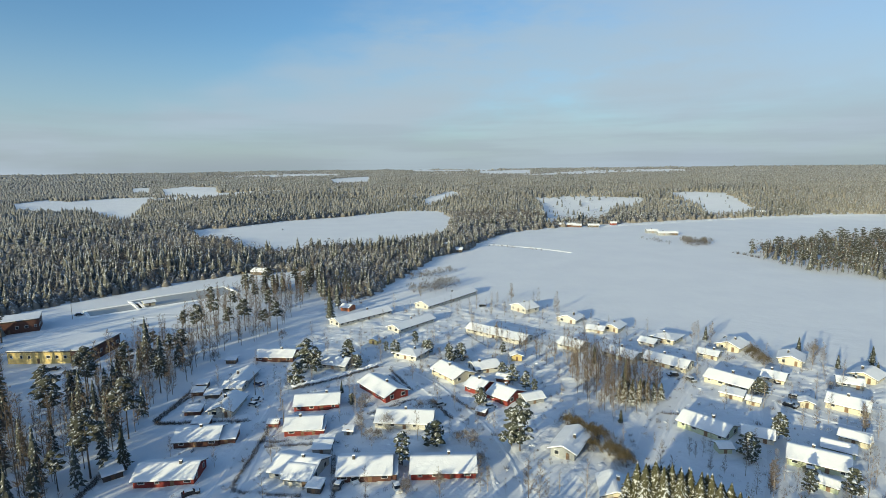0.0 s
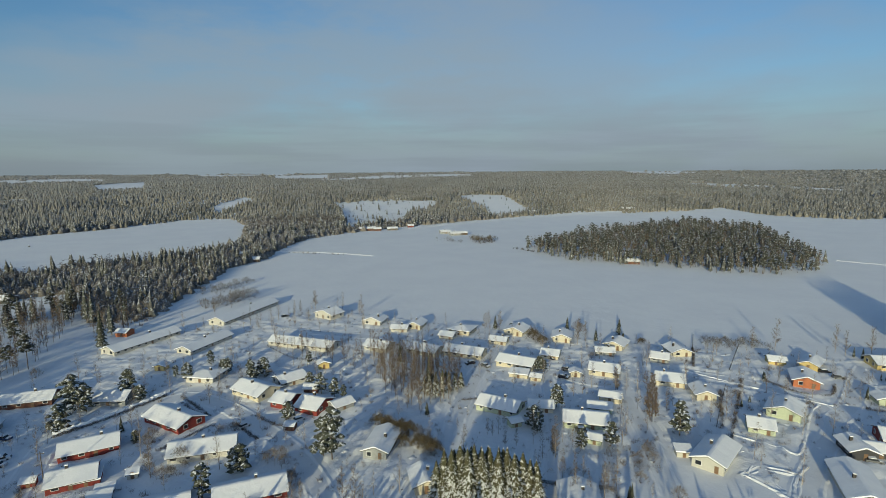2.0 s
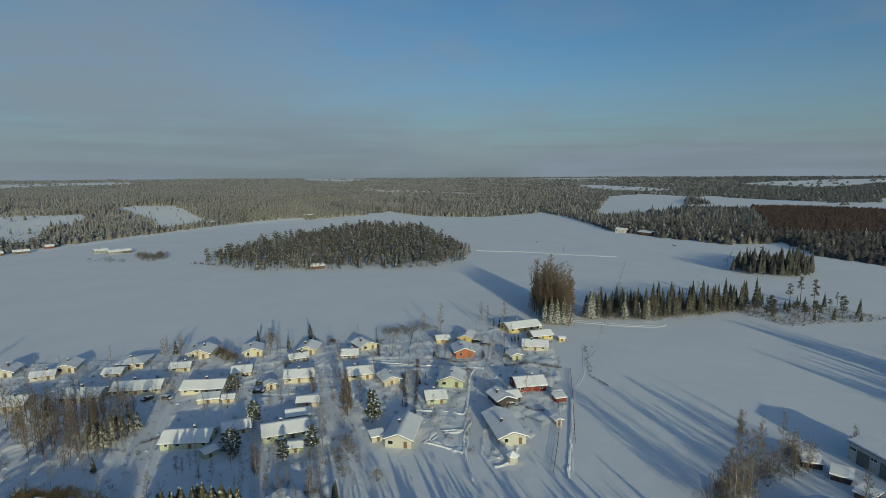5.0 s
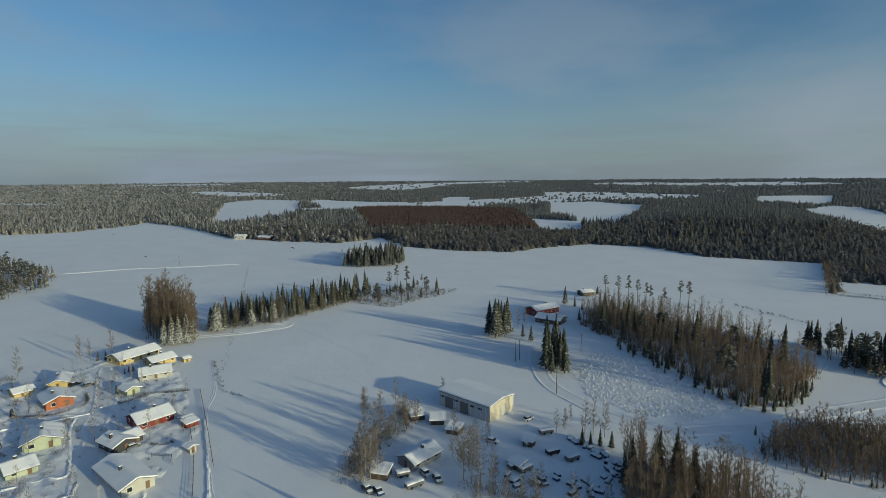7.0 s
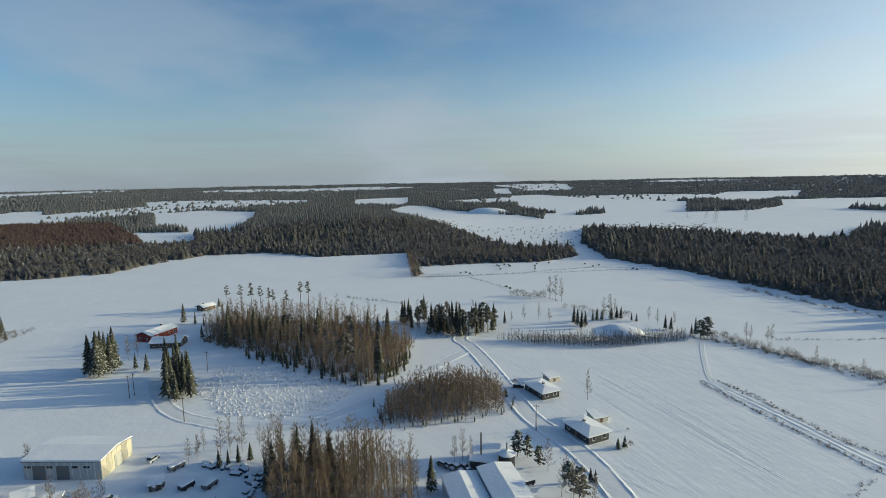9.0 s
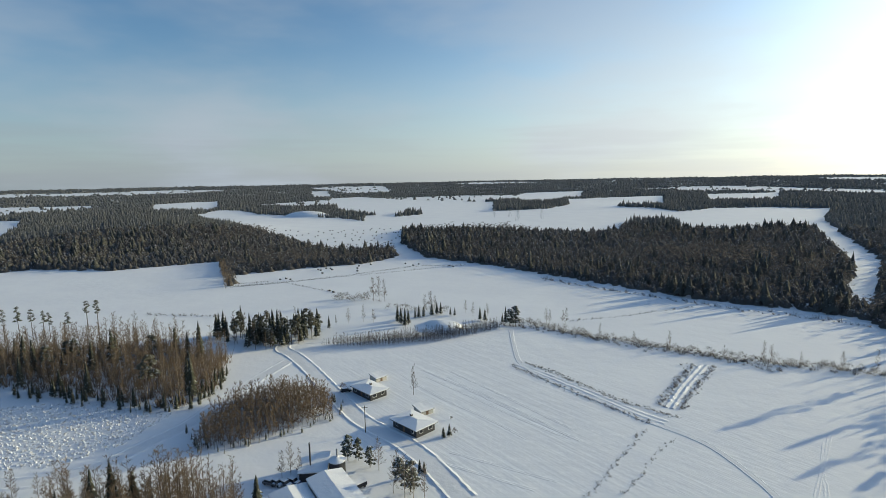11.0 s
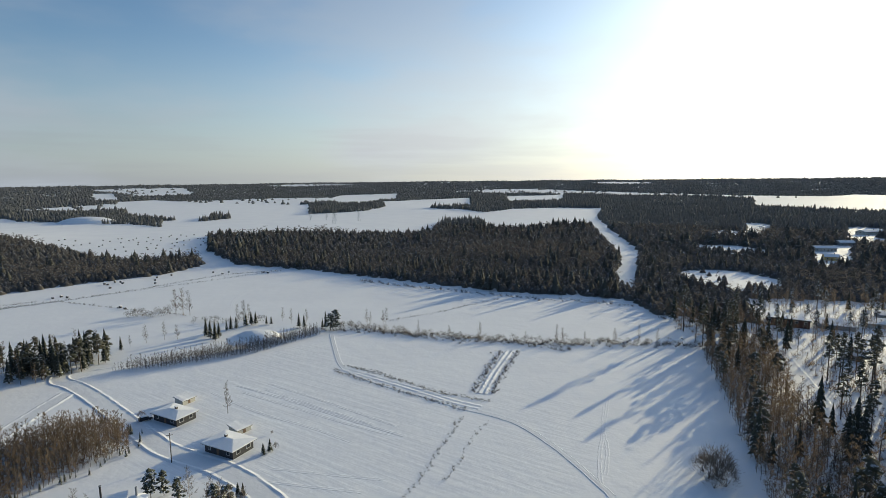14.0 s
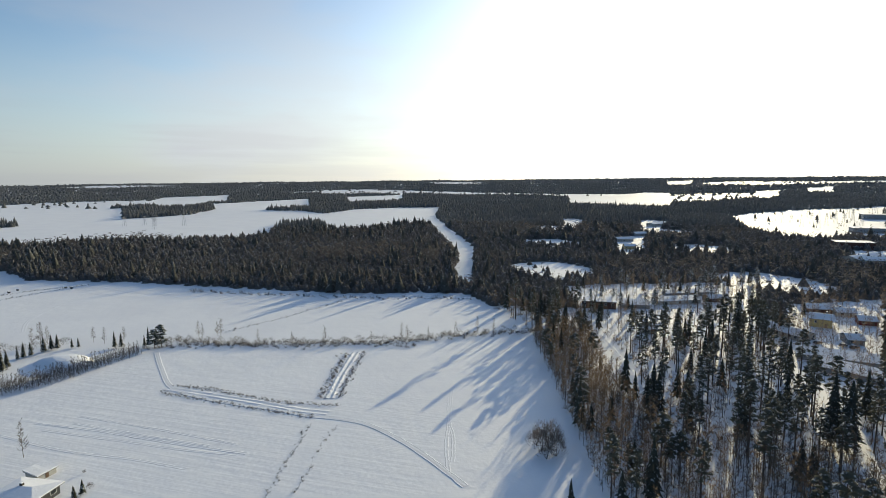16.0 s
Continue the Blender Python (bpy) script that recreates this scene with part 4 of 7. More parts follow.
            if face == 0 and i == count // 2:
                part("door", box(p, -Y - 0.03, 0.1, 1.0, 0.09, 2.05), DOOR, root)
                continue
            px, py = ((p, -off), (off, p), (-p, off), (-off, -p))[face]
            window(root, px, py, z, w, h, face)
    if chimney:
        kx, ky = random.uniform(-0.25, 0.25) * long, random.uniform(-0.08, 0.12) * deep
        stack = part("chimney", box(kx, ky, eave + 0.2, 0.7, 0.7, peak - eave + 0.9), BRICK, root)
        part("chimney_snow", box(kx, ky, peak + 1.102, 0.8, 0.8, 0.22), ROOF_SNOW, stack)
    return root


house(-72.2, 130.2, 4, 15.0, 8.0, 2.6, "red", "gable")
house(-73.0, 149.7, 7, 12.5, 8.0, 2.6, "brown", "gable")
house(-73.0, 170.3, -1, 7.8, 12.0, 2.6, "white", "front")
house(-76.6, 193.3, -2, 6.7, 14.0, 2.6, "grey", "front")
house(-70.8, 218.5, -4, 15.8, 8.0, 2.6, "brown", "gable")
house(-43.2, 172.6, 7, 14.6, 8.0, 2.6, "red", "gable")
house(-43.4, 155.7, 6, 10.9, 8.0, 2.6, "red", "gable")
house(-38.8, 132.2, -15, 12.3, 9.0, 2.6, "white", "gable")
house(-21.1, 131.8, 2, 13.8, 9.0, 2.6, "brown", "gable")
house(-0.6, 132.0, 1, 16.8, 8.0, 2.6, "red", "gable")
house(-12.4, 159.3, -5, 17.6, 8.5, 2.6, "white", "gable")
house(-22.1, 182.9, -51, 17.5, 8.5, 2.6, "red", "gable")
house(-43.3, 208.7, -17, 11.1, 8.0, 2.6, "grey", "gable")
house(-14.1, 219.0, -30, 11.1, 9.0, 2.6, "white", "hip")
house(3.3, 196.9, -53, 14.1, 9.0, 2.6, "cream", "gable")
house(15.7, 203.3, 21, 10.3, 7.0, 2.4, "white", "gable")
house(13.0, 183.9, -43, 7.3, 8.0, 2.6, "red", "gable")
house(21.2, 176.4, -43, 8.7, 9.0, 2.6, "red", "gable")
house(29.6, 173.6, 20, 7.2, 5.0, 2.3, "grey", "gable")
house(35.8, 142.6, -32, 6.8, 13.0, 2.8, "grey", "front")
house(-43.9, 276.8, 45, 34.1, 8.0, 2.6, "white", "gable")
house(2.2, 314.5, 51, 46.8, 9.0, 2.6, "white", "gable")
house(26.0, 244.7, -40, 32.3, 8.0, 2.6, "white", "gable")
house(45.2, 290.5, -54, 12.0, 9.0, 3.0, "white", "front")
house(-16.3, 262.6, 49, 25.8, 7.0, 2.4, "white", "gable")
house(57.2, 227.5, -45, 11.2, 8.0, 2.6, "white", "gable")
house(74.8, 214.9, -51, 14.4, 8.0, 2.6, "white", "gable")
house(89.9, 205.5, -45, 17.0, 8.0, 2.6, "cream", "gable")
house(104.6, 185.8, -50, 15.1, 8.0, 2.6, "cream", "gable")
house(79.5, 152.2, -50, 14.0, 8.0, 2.6, "green", "gable")
house(78.0, 140.1, -0, 3.7, 3.0, 2.2, "green", "gable")
house(99.6, 132.8, -34, 13.6, 8.0, 2.6, "green", "gable")
house(109.4, 138.6, -37, 7.6, 5.0, 2.3, "green", "gable")
house(118.5, 144.4, -31, 6.8, 5.0, 2.3, "white", "gable")
house(132.5, 165.6, -43, 11.3, 8.0, 2.6, "cream", "gable")
house(65.5, 268.6, -37, 9.8, 9.0, 2.6, "white", "front")
house(73.8, 250.5, -31, 8.3, 6.0, 2.3, "white", "gable")
house(83.6, 253.2, -39, 7.0, 9.0, 2.6, "cream", "front")
house(91.8, 230.5, -45, 7.1, 6.0, 2.3, "white", "gable")
house(101.8, 236.3, -45, 10.9, 10.0, 2.6, "cream", "hip")
house(110.8, 214.3, -43, 7.8, 6.0, 2.4, "cream", "gable")
house(126.0, 224.7, -49, 9.1, 10.0, 2.6, "cream", "front")
house(122.6, 189.1, -42, 7.4, 6.5, 2.4, "cream", "gable")
house(140.8, 207.8, -37, 8.0, 10.0, 2.6, "cream", "front")
house(146.0, 183.3, -31, 7.8, 6.0, 2.4, "grey", "gable")
house(156.9, 188.9, -55, 8.0, 9.0, 2.6, "cream", "front")
house(162.4, 168.0, -48, 7.2, 6.5, 2.4, "grey", "gable")
house(175.4, 171.7, -20, 8.1, 9.0, 2.6, "cream", "front")
house(148.5, 148.2, -41, 10.0, 8.0, 2.6, "cream", "gable")
house(150.2, 134.3, -31, 6.4, 8.0, 2.6, "cream", "front")
house(119.9, 167.4, -31, 3.6, 4.0, 2.2, "cream", "front")
house(119.6, 101.4, -63, 8.0, 14.0, 3.0, "pale", "front")
house(146.9, 109.5, -44, 7.2, 7.0, 2.5, "green", "gable")
house(164.1, 114.0, -60, 9.4, 10.0, 2.8, "green", "front")
house(194.8, 129.2, -48, 8.2, 11.0, 2.9, "orange", "front")
house(213.3, 139.4, -66, 6.3, 10.0, 2.6, "yellow", "front")
house(203.1, 147.6, -39, 5.4, 6.0, 2.3, "yellow", "gable")
house(243.8, 125.8, -33, 18.7, 9.0, 2.8, "yellow", "gable")
house(236.0, 111.1, -38, 10.5, 7.0, 2.6, "yellow", "gable")
house(220.4, 105.8, -64, 11.6, 8.0, 2.6, "pale", "gable")
house(202.2, 107.2, -37, 4.7, 6.0, 2.4, "green", "front")
house(176.5, 87.6, -44, 11.4, 8.5, 2.8, "red", "gable")
house(159.1, 89.2, -34, 6.4, 8.0, 2.8, "black", "front")
house(140.2, 77.5, -43, 8.1, 17.0, 2.8, "pale", "front")
house(174.7, 75.0, -43, 3.1, 2.0, 2.0, "red", "gable")
house(154.6, 66.0, -39, 1.9, 3.0, 2.2, "pale", "front")
house(57.2, 108.7, -30, 11.1, 12.0, 3.0, "grey", "front")
house(72.7, 98.4, -30, 8.7, 10.0, 2.6, "brown", "front")
house(41.2, 120.6, -9, 6.3, 8.0, 2.6, "cream", "front")
house(144.2, -1.9, -137, 6.5, 10.0, 2.7, "grey", "front")
house(136.9, 8.6, -108, 4.5, 4.0, 2.4, "wood", "shed")
house(171.6, -1.4, -74, 4.7, 4.2, 2.2, "wood", "shed")
house(167.8, -8.3, -95, 4.4, 4.2, 2.2, "wood", "shed")
house(160.5, -13.3, -117, 3.9, 3.8, 2.1, "wood", "shed")
house(151.0, -35.0, -115, 2.9, 3.6, 2.3, "wood", "shed")
house(138.6, -29.0, -141, 4.0, 3.6, 2.2, "wood", "shed")
house(306.3, -78.2, -60, 18.3, 8.0, 3.5, "red", "gable")
house(284.9, -77.6, -129, 14.6, 8.0, 3.0, "wood", "gable")
house(352.2, -119.7, -73, 9.1, 6.0, 3.0, "wood", "gable")
# Both hipped houses: the shade on their walls is put into the black colour.
house(115.8, -158.1, 161, 11.7, 6.5, 2.8, "black", "hip")
house(86.1, -140.9, 162, 11.5, 7.0, 2.9, "black", "hip")
house(121.0, -171.5, -110, 5.0, 4.5, 2.2, "white", "shed")
house(89.1, -152.6, -116, 5.1, 4.5, 2.2, "white", "shed")
house(96.9, -105.7, -147, 7.1, 7.0, 3.5, "black", "shed")
house(-170.0, 227.7, -0, 26.5, 24.0, 5.0, "yellow", "flat")
house(-219.3, 262.6, 32, 24.3, 14.0, 6.0, "brown", "flat")
house(-239.2, -243.6, 136, 9.7, 9.0, 4.5, "yellow", "gable")
house(-209.4, -231.5, 99, 20.4, 10.0, 3.0, "white", "gable")
house(-261.8, -269.7, 150, 12.1, 9.0, 3.0, "brown", "gable")
house(-199.5, -193.7, 141, 29.1, 8.0, 3.2, "grey", "shed")
house(-191.1, -178.2, 121, 23.8, 8.0, 3.0, "grey", "shed")
house(-143.5, -306.6, 156, 19.8, 14.0, 4.0, "brown", "flat")
house(310.0, 358.4, -32, 12.3, 7.0, 3.0, "brown", "gable")
house(658.4, 778.9, -35, 26.1, 8.0, 3.5, "brown", "gable")
house(163.6, 699.2, -6, 22.0, 8.0, 3.2, "brown", "gable")
house(170.2, 714.5, -10, 8, 7, 3, "red", "gable", False)
house(175.5, 693.6, -10, 10, 7, 3, "brown", "gable", False)
house(191.5, 726.5, -10, 9, 7, 3, "wood", "gable", False)
house(195.6, 691.6, -10, 14, 7, 3, "wood", "gable", False)
house(292.6, 785.8, -10, 12, 7, 3, "wood", "gable", False)
house(228.8, 715.3, -10, 8, 7, 3, "red", "gable", False)
house(261.2, 604.3, -10, 10, 7, 3, "wood", "gable", False)
house(496.0, 834.4, -10, 12, 7, 3, "brown", "gable", False)
house(3.5, 537.1, -10, 8, 7, 3, "wood", "gable", False)
house(14.9, 499.9, -10, 7, 7, 3, "wood", "gable", False)
house(-152.4, 225.7, 0, 7, 22, 5.6, "brown", "flat")
house(-174.5, 218.1, 0, 9, 4, 3.0, "brown", "flat")
house(245.6, 625.3, -5, 12.8, 8.0, 3, "grey", "gable")
house(250.1, 604.2, -5, 12.4, 8.0, 3, "grey", "gable")
house(741.7, 228.9, -98, 13.4, 10.0, 4.5, "white", "gable")
house(725.9, 191.1, -116, 20.7, 9.0, 4, "brown", "gable")
house(-138.6, 403.3, -21, 14.2, 8.0, 3, "wood", "gable")
house(-54.3, 295.8, -26, 5.9, 6.0, 2.6, "orange", "gable")
house(14.4, 507.9, 19, 8.7, 6.0, 2.5, "wood", "gable")
house(-27.9, 438.6, 20, 6.3, 5.0, 2.3, "wood", "gable")
house(-164.1, -300.3, 159, 16.3, 8.0, 3.0, "grey", "shed")
house(-194.7, -304.9, 178, 28.1, 7.0, 3.0, "white", "shed")
house(-216.8, -324.7, 177, 35.7, 6.0, 2.6, "grey", "shed")
house(-220.6, -306.0, 178, 9.6, 7.0, 3, "brown", "gable")
house(-144.5, -249.6, 153, 7.3, 8.0, 3, "grey", "gable")
house(-269.0, -259.5, 154, 9.4, 8.0, 3.0, "white", "gable")
house(-265.3, -241.8, 146, 8.4, 8.0, 3, "red", "gable")
house(-229.1, -215.0, 155, 6.8, 8.0, 3, "grey", "gable")
house(-317.2, -613.6, 180, 20.6, 10.0, 3.5, "white", "gable")
house(-365.7, -664.7, 179, 15.8, 10.0, 3.5, "grey", "gable")
house(-290.4, -547.7, 162, 11.8, 10.0, 3.5, "yellow", "gable")
house(-464.8, -789.2, -157, 37.8, 12.0, 4, "white", "gable")
house(-447.8, -417.7, -160, 47.9, 16.0, 4.5, "white", "gable")
house(-518.3, -496.5, 150, 34, 20, 7, "brown", "flat")
house(-682.2, -624.7, 150, 50, 18, 6, "grey", "flat")
house(-444.6, -398.5, 150, 26, 14, 5, "white", "gable")
house(-885.9, -810.5, 150, 40, 22, 8, "grey", "flat")

# ---- outbuildings, annexes and woodsheds of the village ----
house(-76.5, 158.5, 4, 5, 3.5, 2.2, "brown", "shed", False)
house(-88.6, 133.7, 40, 4.5, 3, 2.2, "wood", "shed", False)
house(-87.8, 130.5, 40, 4.5, 3, 2.2, "wood", "shed", False)
house(-64.7, 149.8, 8, 5, 6, 2.3, "brown", "shed", False)
house(-89.7, 189.1, 5, 4, 3, 2.2, "wood", "shed", False)
house(-88.2, 182.1, 5, 4, 3, 2.2, "brown", "shed", False)
house(-82.0, 180.0, 5, 5, 3, 2.0, "wood", "shed", False)
house(-82.9, 166.9, 5, 5, 3.5, 2.2, "brown", "shed", False)
house(-88.6, 214.0, 0, 4, 3, 2.2, "wood", "shed", False)
house(-76.4, 186.2, -2, 7, 6, 2.4, "white", "gable", False)
house(-53.6, 158.0, 0, 3, 2.5, 2.0, "red", "gable", False)
house(-39.9, 154.0, 3, 6, 5, 2.2, "red", "shed", False)
house(-29.3, 152.4, 0, 2.6, 2, 1.8, "white", "shed", False)
house(-35.0, 142.4, 0, 5, 3.5, 2.2, "grey", "shed", False)
house(-34.6, 146.4, 0, 4, 2.5, 2.0, "wood", "shed", False)
house(-37.3, 129.2, -10, 7, 7, 2.5, "white", "gable", False)
house(-32.6, 123.7, -10, 3.5, 3, 2.2, "wood", "shed", False)
house(-15.8, 131.4, 2, 6, 7, 2.4, "brown", "shed", False)
house(12.3, 164.1, -30, 3, 2.5, 2.2, "brown", "gable", False)
house(22.3, 191.2, -20, 5, 4, 2.3, "brown", "gable", False)
house(103.8, 169.6, -40, 4, 3.5, 2.1, "cream", "gable", False)
house(99.2, 174.7, -40, 7, 4, 2.3, "cream", "shed", False)
house(95.0, 121.9, -45, 4, 3.5, 2.2, "green", "gable", False)
house(113.3, 106.7, -30, 4, 3, 2.2, "pale", "shed", False)
house(162.4, 88.2, -40, 7, 6, 2.4, "black", "gable", False)
house(171.8, 72.8, -40, 4, 3, 2.2, "red", "shed", False)
house(204.7, 147.1, -40, 5, 4, 2.3, "yellow", "gable", False)
house(237.3, 100.4, -40, 3, 2.5, 2.0, "yellow", "gable", False)
house(91.9, 147.1, -30, 8, 6, 2.3, "white", "gable", False)
house(118.1, 144.0, -45, 7, 5, 2.4, "cream", "gable", False)


# ---- single trees ----
def split_tree(name, shape, wood, crown, label, category):
    """One tree as an empty with a trunk and a crown, one metre high, kept as the first of its kind."""
    v, f, m = shape
    tall = v[:, 2].max()
    root = new(name)
    for slot, part_name, mat in ((0, "trunk", wood), (1, "crown", crown)):
        pick = f[m == slot]
        if len(pick) == 0:
            continue
        used, inverse = np.unique(pick, return_inverse=True)
        ob = triangles_object(part_name, v[used] / tall, inverse.reshape(-1, 3), np.zeros(len(pick), int), [mat])
        ob.parent = root
    return tagged(root, label, category, group=category + "s in the village")


def pine_crown(tall):
    return pine_shape(tall, 60, 0.25, 0.26, 0.09)


KINDS = {
    "spruce": ("spruce_tree", [spruce_shape(t, w, 12, 9) for t, w in ((14, 2.5), (16, 2.5), (12, 2.5))], BARK, SPRUCE, "dark green spruce with snow on its drooping branches", "tree"),
    "snowspruce": ("spruce_tree", [spruce_shape(t, w, 17, 13, True, 0.75) for t, w in ((14, 3.4), (15, 3.7), (13, 3.3))], BARK, SPRUCE_SNOWY, "dense spruce heavily laden with white snow", "tree"),
    "round": ("pine_tree", [pine_shape(8, 70, 0.12, 0.36, 0.11), pine_shape(7, 64, 0.15, 0.38, 0.12)], BARK, PINE_SNOWY, "low bushy garden pine covered with snow", "tree"),
    "pine": ("pine_tree", [pine_crown(14), pine_crown(12), pine_shape(15, 60, 0.2, 0.24, 0.085)], BARK, PINE_SNOWY, "green pine dusted with snow", "tree"),
    "scots": ("pine_tree", [pine_shape(16, 22, 0.55, 0.11, 0.055), pine_shape(15, 20, 0.6, 0.12, 0.055)], BARK, PINE, "lone pine with a long bare trunk", "tree"),
    "birch": ("birch_tree", [birch_shape(t, 46, 15, 0.15, 0.16, 0.036, 1, True, 0.0018, 0.3, 0.8) for t in (13, 15, 11, 14)], BIRCH_BARK, GREY_TWIGS, "bare birch with fine grey-brown twigs", "tree"),
    "poplar": ("bare_tree", [birch_shape(t, 46, 19, 0.10, 0.06, 0.03, 2, True, 0.002, 0.5, 1.3) for t in (14, 13)], BARK, TWIGS, "dense upright bare tree with reddish brown twigs", "tree"),
    "bush": ("bush", [dome_shape(3.5, 1.9, 620, 0.02, 12) for _ in range(3)], BARK, GREY_TWIGS, "bare garden bush standing in snow", "bush"),
    "willow": ("bush", [dome_shape(5, 3.3, 1500, 0.035, 14) for _ in range(2)], BARK, WILLOW, "wide olive brown willow bush", "bush"),
}
MADE = {}


def tree(kind, x, y, tall):
    name, shapes, wood, crown, label, category = KINDS[kind]
    if kind not in MADE:
        MADE[kind] = [[split_tree(name, s, wood, crown, label, category), True] for s in shapes]
    slot = random.choice(MADE[kind])
    wide = tall * random.uniform(0.88, 1.12) * (1.25 if tall < 5 and kind in ("spruce", "pine") else 1.0)
    m = Matrix.Translation((x, y, ground_at(x, y) - 0.1)) @ Matrix.Rotation(random.uniform(0, 6.28), 4, "Z") @ Matrix.Diagonal((wide, wide, tall, 1))
    if slot[1]:
        slot[0].matrix_basis = m
        slot[1] = False
    else:
        keep = slot[0].matrix_basis.copy()
        slot[0].matrix_basis = Matrix.Identity(4)
        copy_thing(slot[0], m)
        slot[0].matrix_basis = keep


tree("spruce", -86.7, 134.0, 13.6)
tree("spruce", -59.9, 274.3, 19.8)
tree("spruce", -123.8, 423.6, 11.1)
tree("spruce", -36.8, 181.7, 5.3)
tree("spruce", 150.3, 217.8, 7.5)
tree("spruce", 168.2, 201.0, 6.5)
tree("spruce", 54.8, 156.9, 5.2)
tree("round", -2.9, 144.5, 8.3)
tree("round", -54.7, 204.9, 13.4)
tree("round", -39.9, 213.9, 9.8)
tree("round", -35.2, 206.1, 6.2)
tree("round", -55.1, 189.8, 9.3)
tree("round", -7.6, 222.3, 6.6)
tree("round", 2.5, 210.6, 7.5)
tree("round", 6.8, 214.3, 7.6)
tree("round", -31.8, 173.7, 3.9)
tree("round", 12.1, 171.7, 6.5)
tree("pine", -11.7, 134.6, 10.1)
tree("pine", 21.1, 140.9, 16.5)
tree("pine", 19.1, 144.0, 12.1)
tree("pine", 22.1, 192.9, 7.2)
tree("pine", 25.2, 187.5, 8.3)
tree("pine", 29.0, 182.3, 7.9)
tree("pine", 31.8, 179.4, 5.9)
tree("pine", -20.7, 218.6, 8.0)
tree("pine", -13.0, 232.9, 7.2)
tree("pine", -50.5, 201.8, 10.5)
tree("pine", 82.2, 133.2, 7.1)
tree("pine", 88.2, 119.3, 7.0)
tree("pine", 120.3, 115.0, 11.7)
tree("pine", 96.6, 146.4, 5.7)
tree("pine", 111.0, 175.4, 5.2)
tree("pine", 25.1, 219.8, 5.8)
tree("pine", -6.1, 222.2, 6.6)
tree("pine", 2.0, 214.4, 7.6)
tree("pine", -25.4, 225.0, 5.3)
tree("birch", -25.0, 149.9, 12.0)
tree("birch", 19.8, 117.8, 12.4)
tree("birch", 22.3, 116.6, 11.6)
tree("birch", 24.5, 117.7, 7.3)
tree("birch", 8.5, 122.0, 10.8)
tree("birch", 7.5, 141.2, 6.0)
tree("birch", -1.5, 206.3, 9.0)
tree("birch", -12.2, 193.9, 9.9)
tree("birch", -9.0, 196.0, 7.5)
tree("birch", 123.5, 237.6, 8.6)
tree("birch", 119.0, 241.9, 8.8)
tree("birch", 63.3, 291.5, 11.3)
tree("birch", 40.2, 309.0, 12.0)
tree("birch", 31.2, 302.9, 8.4)
tree("birch", -13.8, 318.4, 12.3)
tree("birch", -5.4, 332.7, 11.0)
tree("birch", 1.9, 340.1, 11.2)
tree("birch", 7.5, 280.1, 9.4)
tree("birch", 79.4, 118.9, 10.3)
tree("birch", 135.7, 160.7, 6.7)
tree("birch", 61.3, 210.6, 9.7)
tree("birch", 123.4, 148.0, 10.3)
tree("birch", 81.5, 121.7, 7.0)
tree("birch", 73.3, 100.8, 9.7)
tree("birch", 76.7, 100.0, 8.1)
tree("birch", 80.7, 99.3, 9.6)
tree("birch", 84.5, 100.6, 7.1)
tree("birch", 72.1, 128.0, 6.2)
tree("birch", 69.3, 129.7, 5.3)
tree("birch", 217.5, 158.2, 15.2)
tree("birch", 237.9, 145.9, 13.8)
tree("birch", 239.7, 142.8, 11.5)
tree("birch", 248.2, 137.7, 13.7)
tree("birch", 213.2, 166.0, 9.8)
tree("birch", 128.2, 128.1, 5.1)
tree("birch", 74.7, 225.3, 7.9)
tree("birch", 41.6, 318.8, 8.3)
tree("birch", 61.2, 286.7, 9.3)
tree("birch", 142.8, 198.3, 12.3)
tree("birch", 112.2, 232.4, 10.1)
tree("birch", 119.0, 230.4, 9.6)
tree("poplar", 119.8, 126.5, 17.3)
tree("poplar", 122.9, 131.3, 14.2)
tree("poplar", 125.7, 149.7, 8.9)
tree("poplar", 123.7, 128.2, 12.1)
tree("poplar", 69.7, 191.5, 8.9)
tree("poplar", 68.4, 193.7, 6.3)
tree("poplar", 72.6, 195.2, 5.7)
tree("bush", -22.3, 148.9, 4.7)
tree("bush", -20.2, 149.5, 3.8)
tree("bush", 4.0, 146.9, 3.2)
tree("bush", -7.9, 167.5, 5.0)
tree("bush", -4.2, 169.5, 4.4)
tree("bush", 9.4, 133.9, 4.1)
tree("bush", -9.9, 121.0, 4.2)
tree("bush", -16.8, 152.1, 2.9)
tree("bush", 128.9, 215.1, 7.4)
tree("bush", 127.8, 207.2, 5.7)
tree("bush", 153.5, 212.9, 7.3)
tree("bush", 137.1, 180.3, 4.2)
tree("bush", 9.1, 212.3, 3.7)
tree("bush", -27.2, 171.0, 6.0)
tree("bush", -96.5, 215.7, 5.4)
tree("bush", -76.6, 244.8, 5.5)
tree("willow", 38.0, 155.5, 5.0)
tree("willow", 40.3, 152.6, 5.5)
tree("willow", 42.3, 147.4, 6.7)
tree("willow", 44.9, 146.0, 6.0)
tree("willow", 45.7, 138.0, 5.5)
tree("willow", 47.4, 135.9, 5.8)
tree("willow", 48.2, 132.3, 5.8)
tree("willow", 41.7, 140.4, 5.1)
tree("willow", 169.5, 187.2, 4.2)
tree("willow", 127.9, 212.3, 6.2)
tree("willow", 127.8, 204.5, 5.5)
tree("bush", 8.1, 147.1, 4.8)
tree("bush", 5.5, 148.6, 3.7)
tree("bush", -18.0, 155.2, 6.2)
tree("bush", 57.5, 108.0, 4.5)
tree("bush", 103.4, 109.5, 4.4)
tree("bush", 102.6, 106.3, 4.3)
tree("bush", 97.1, 106.0, 3.4)
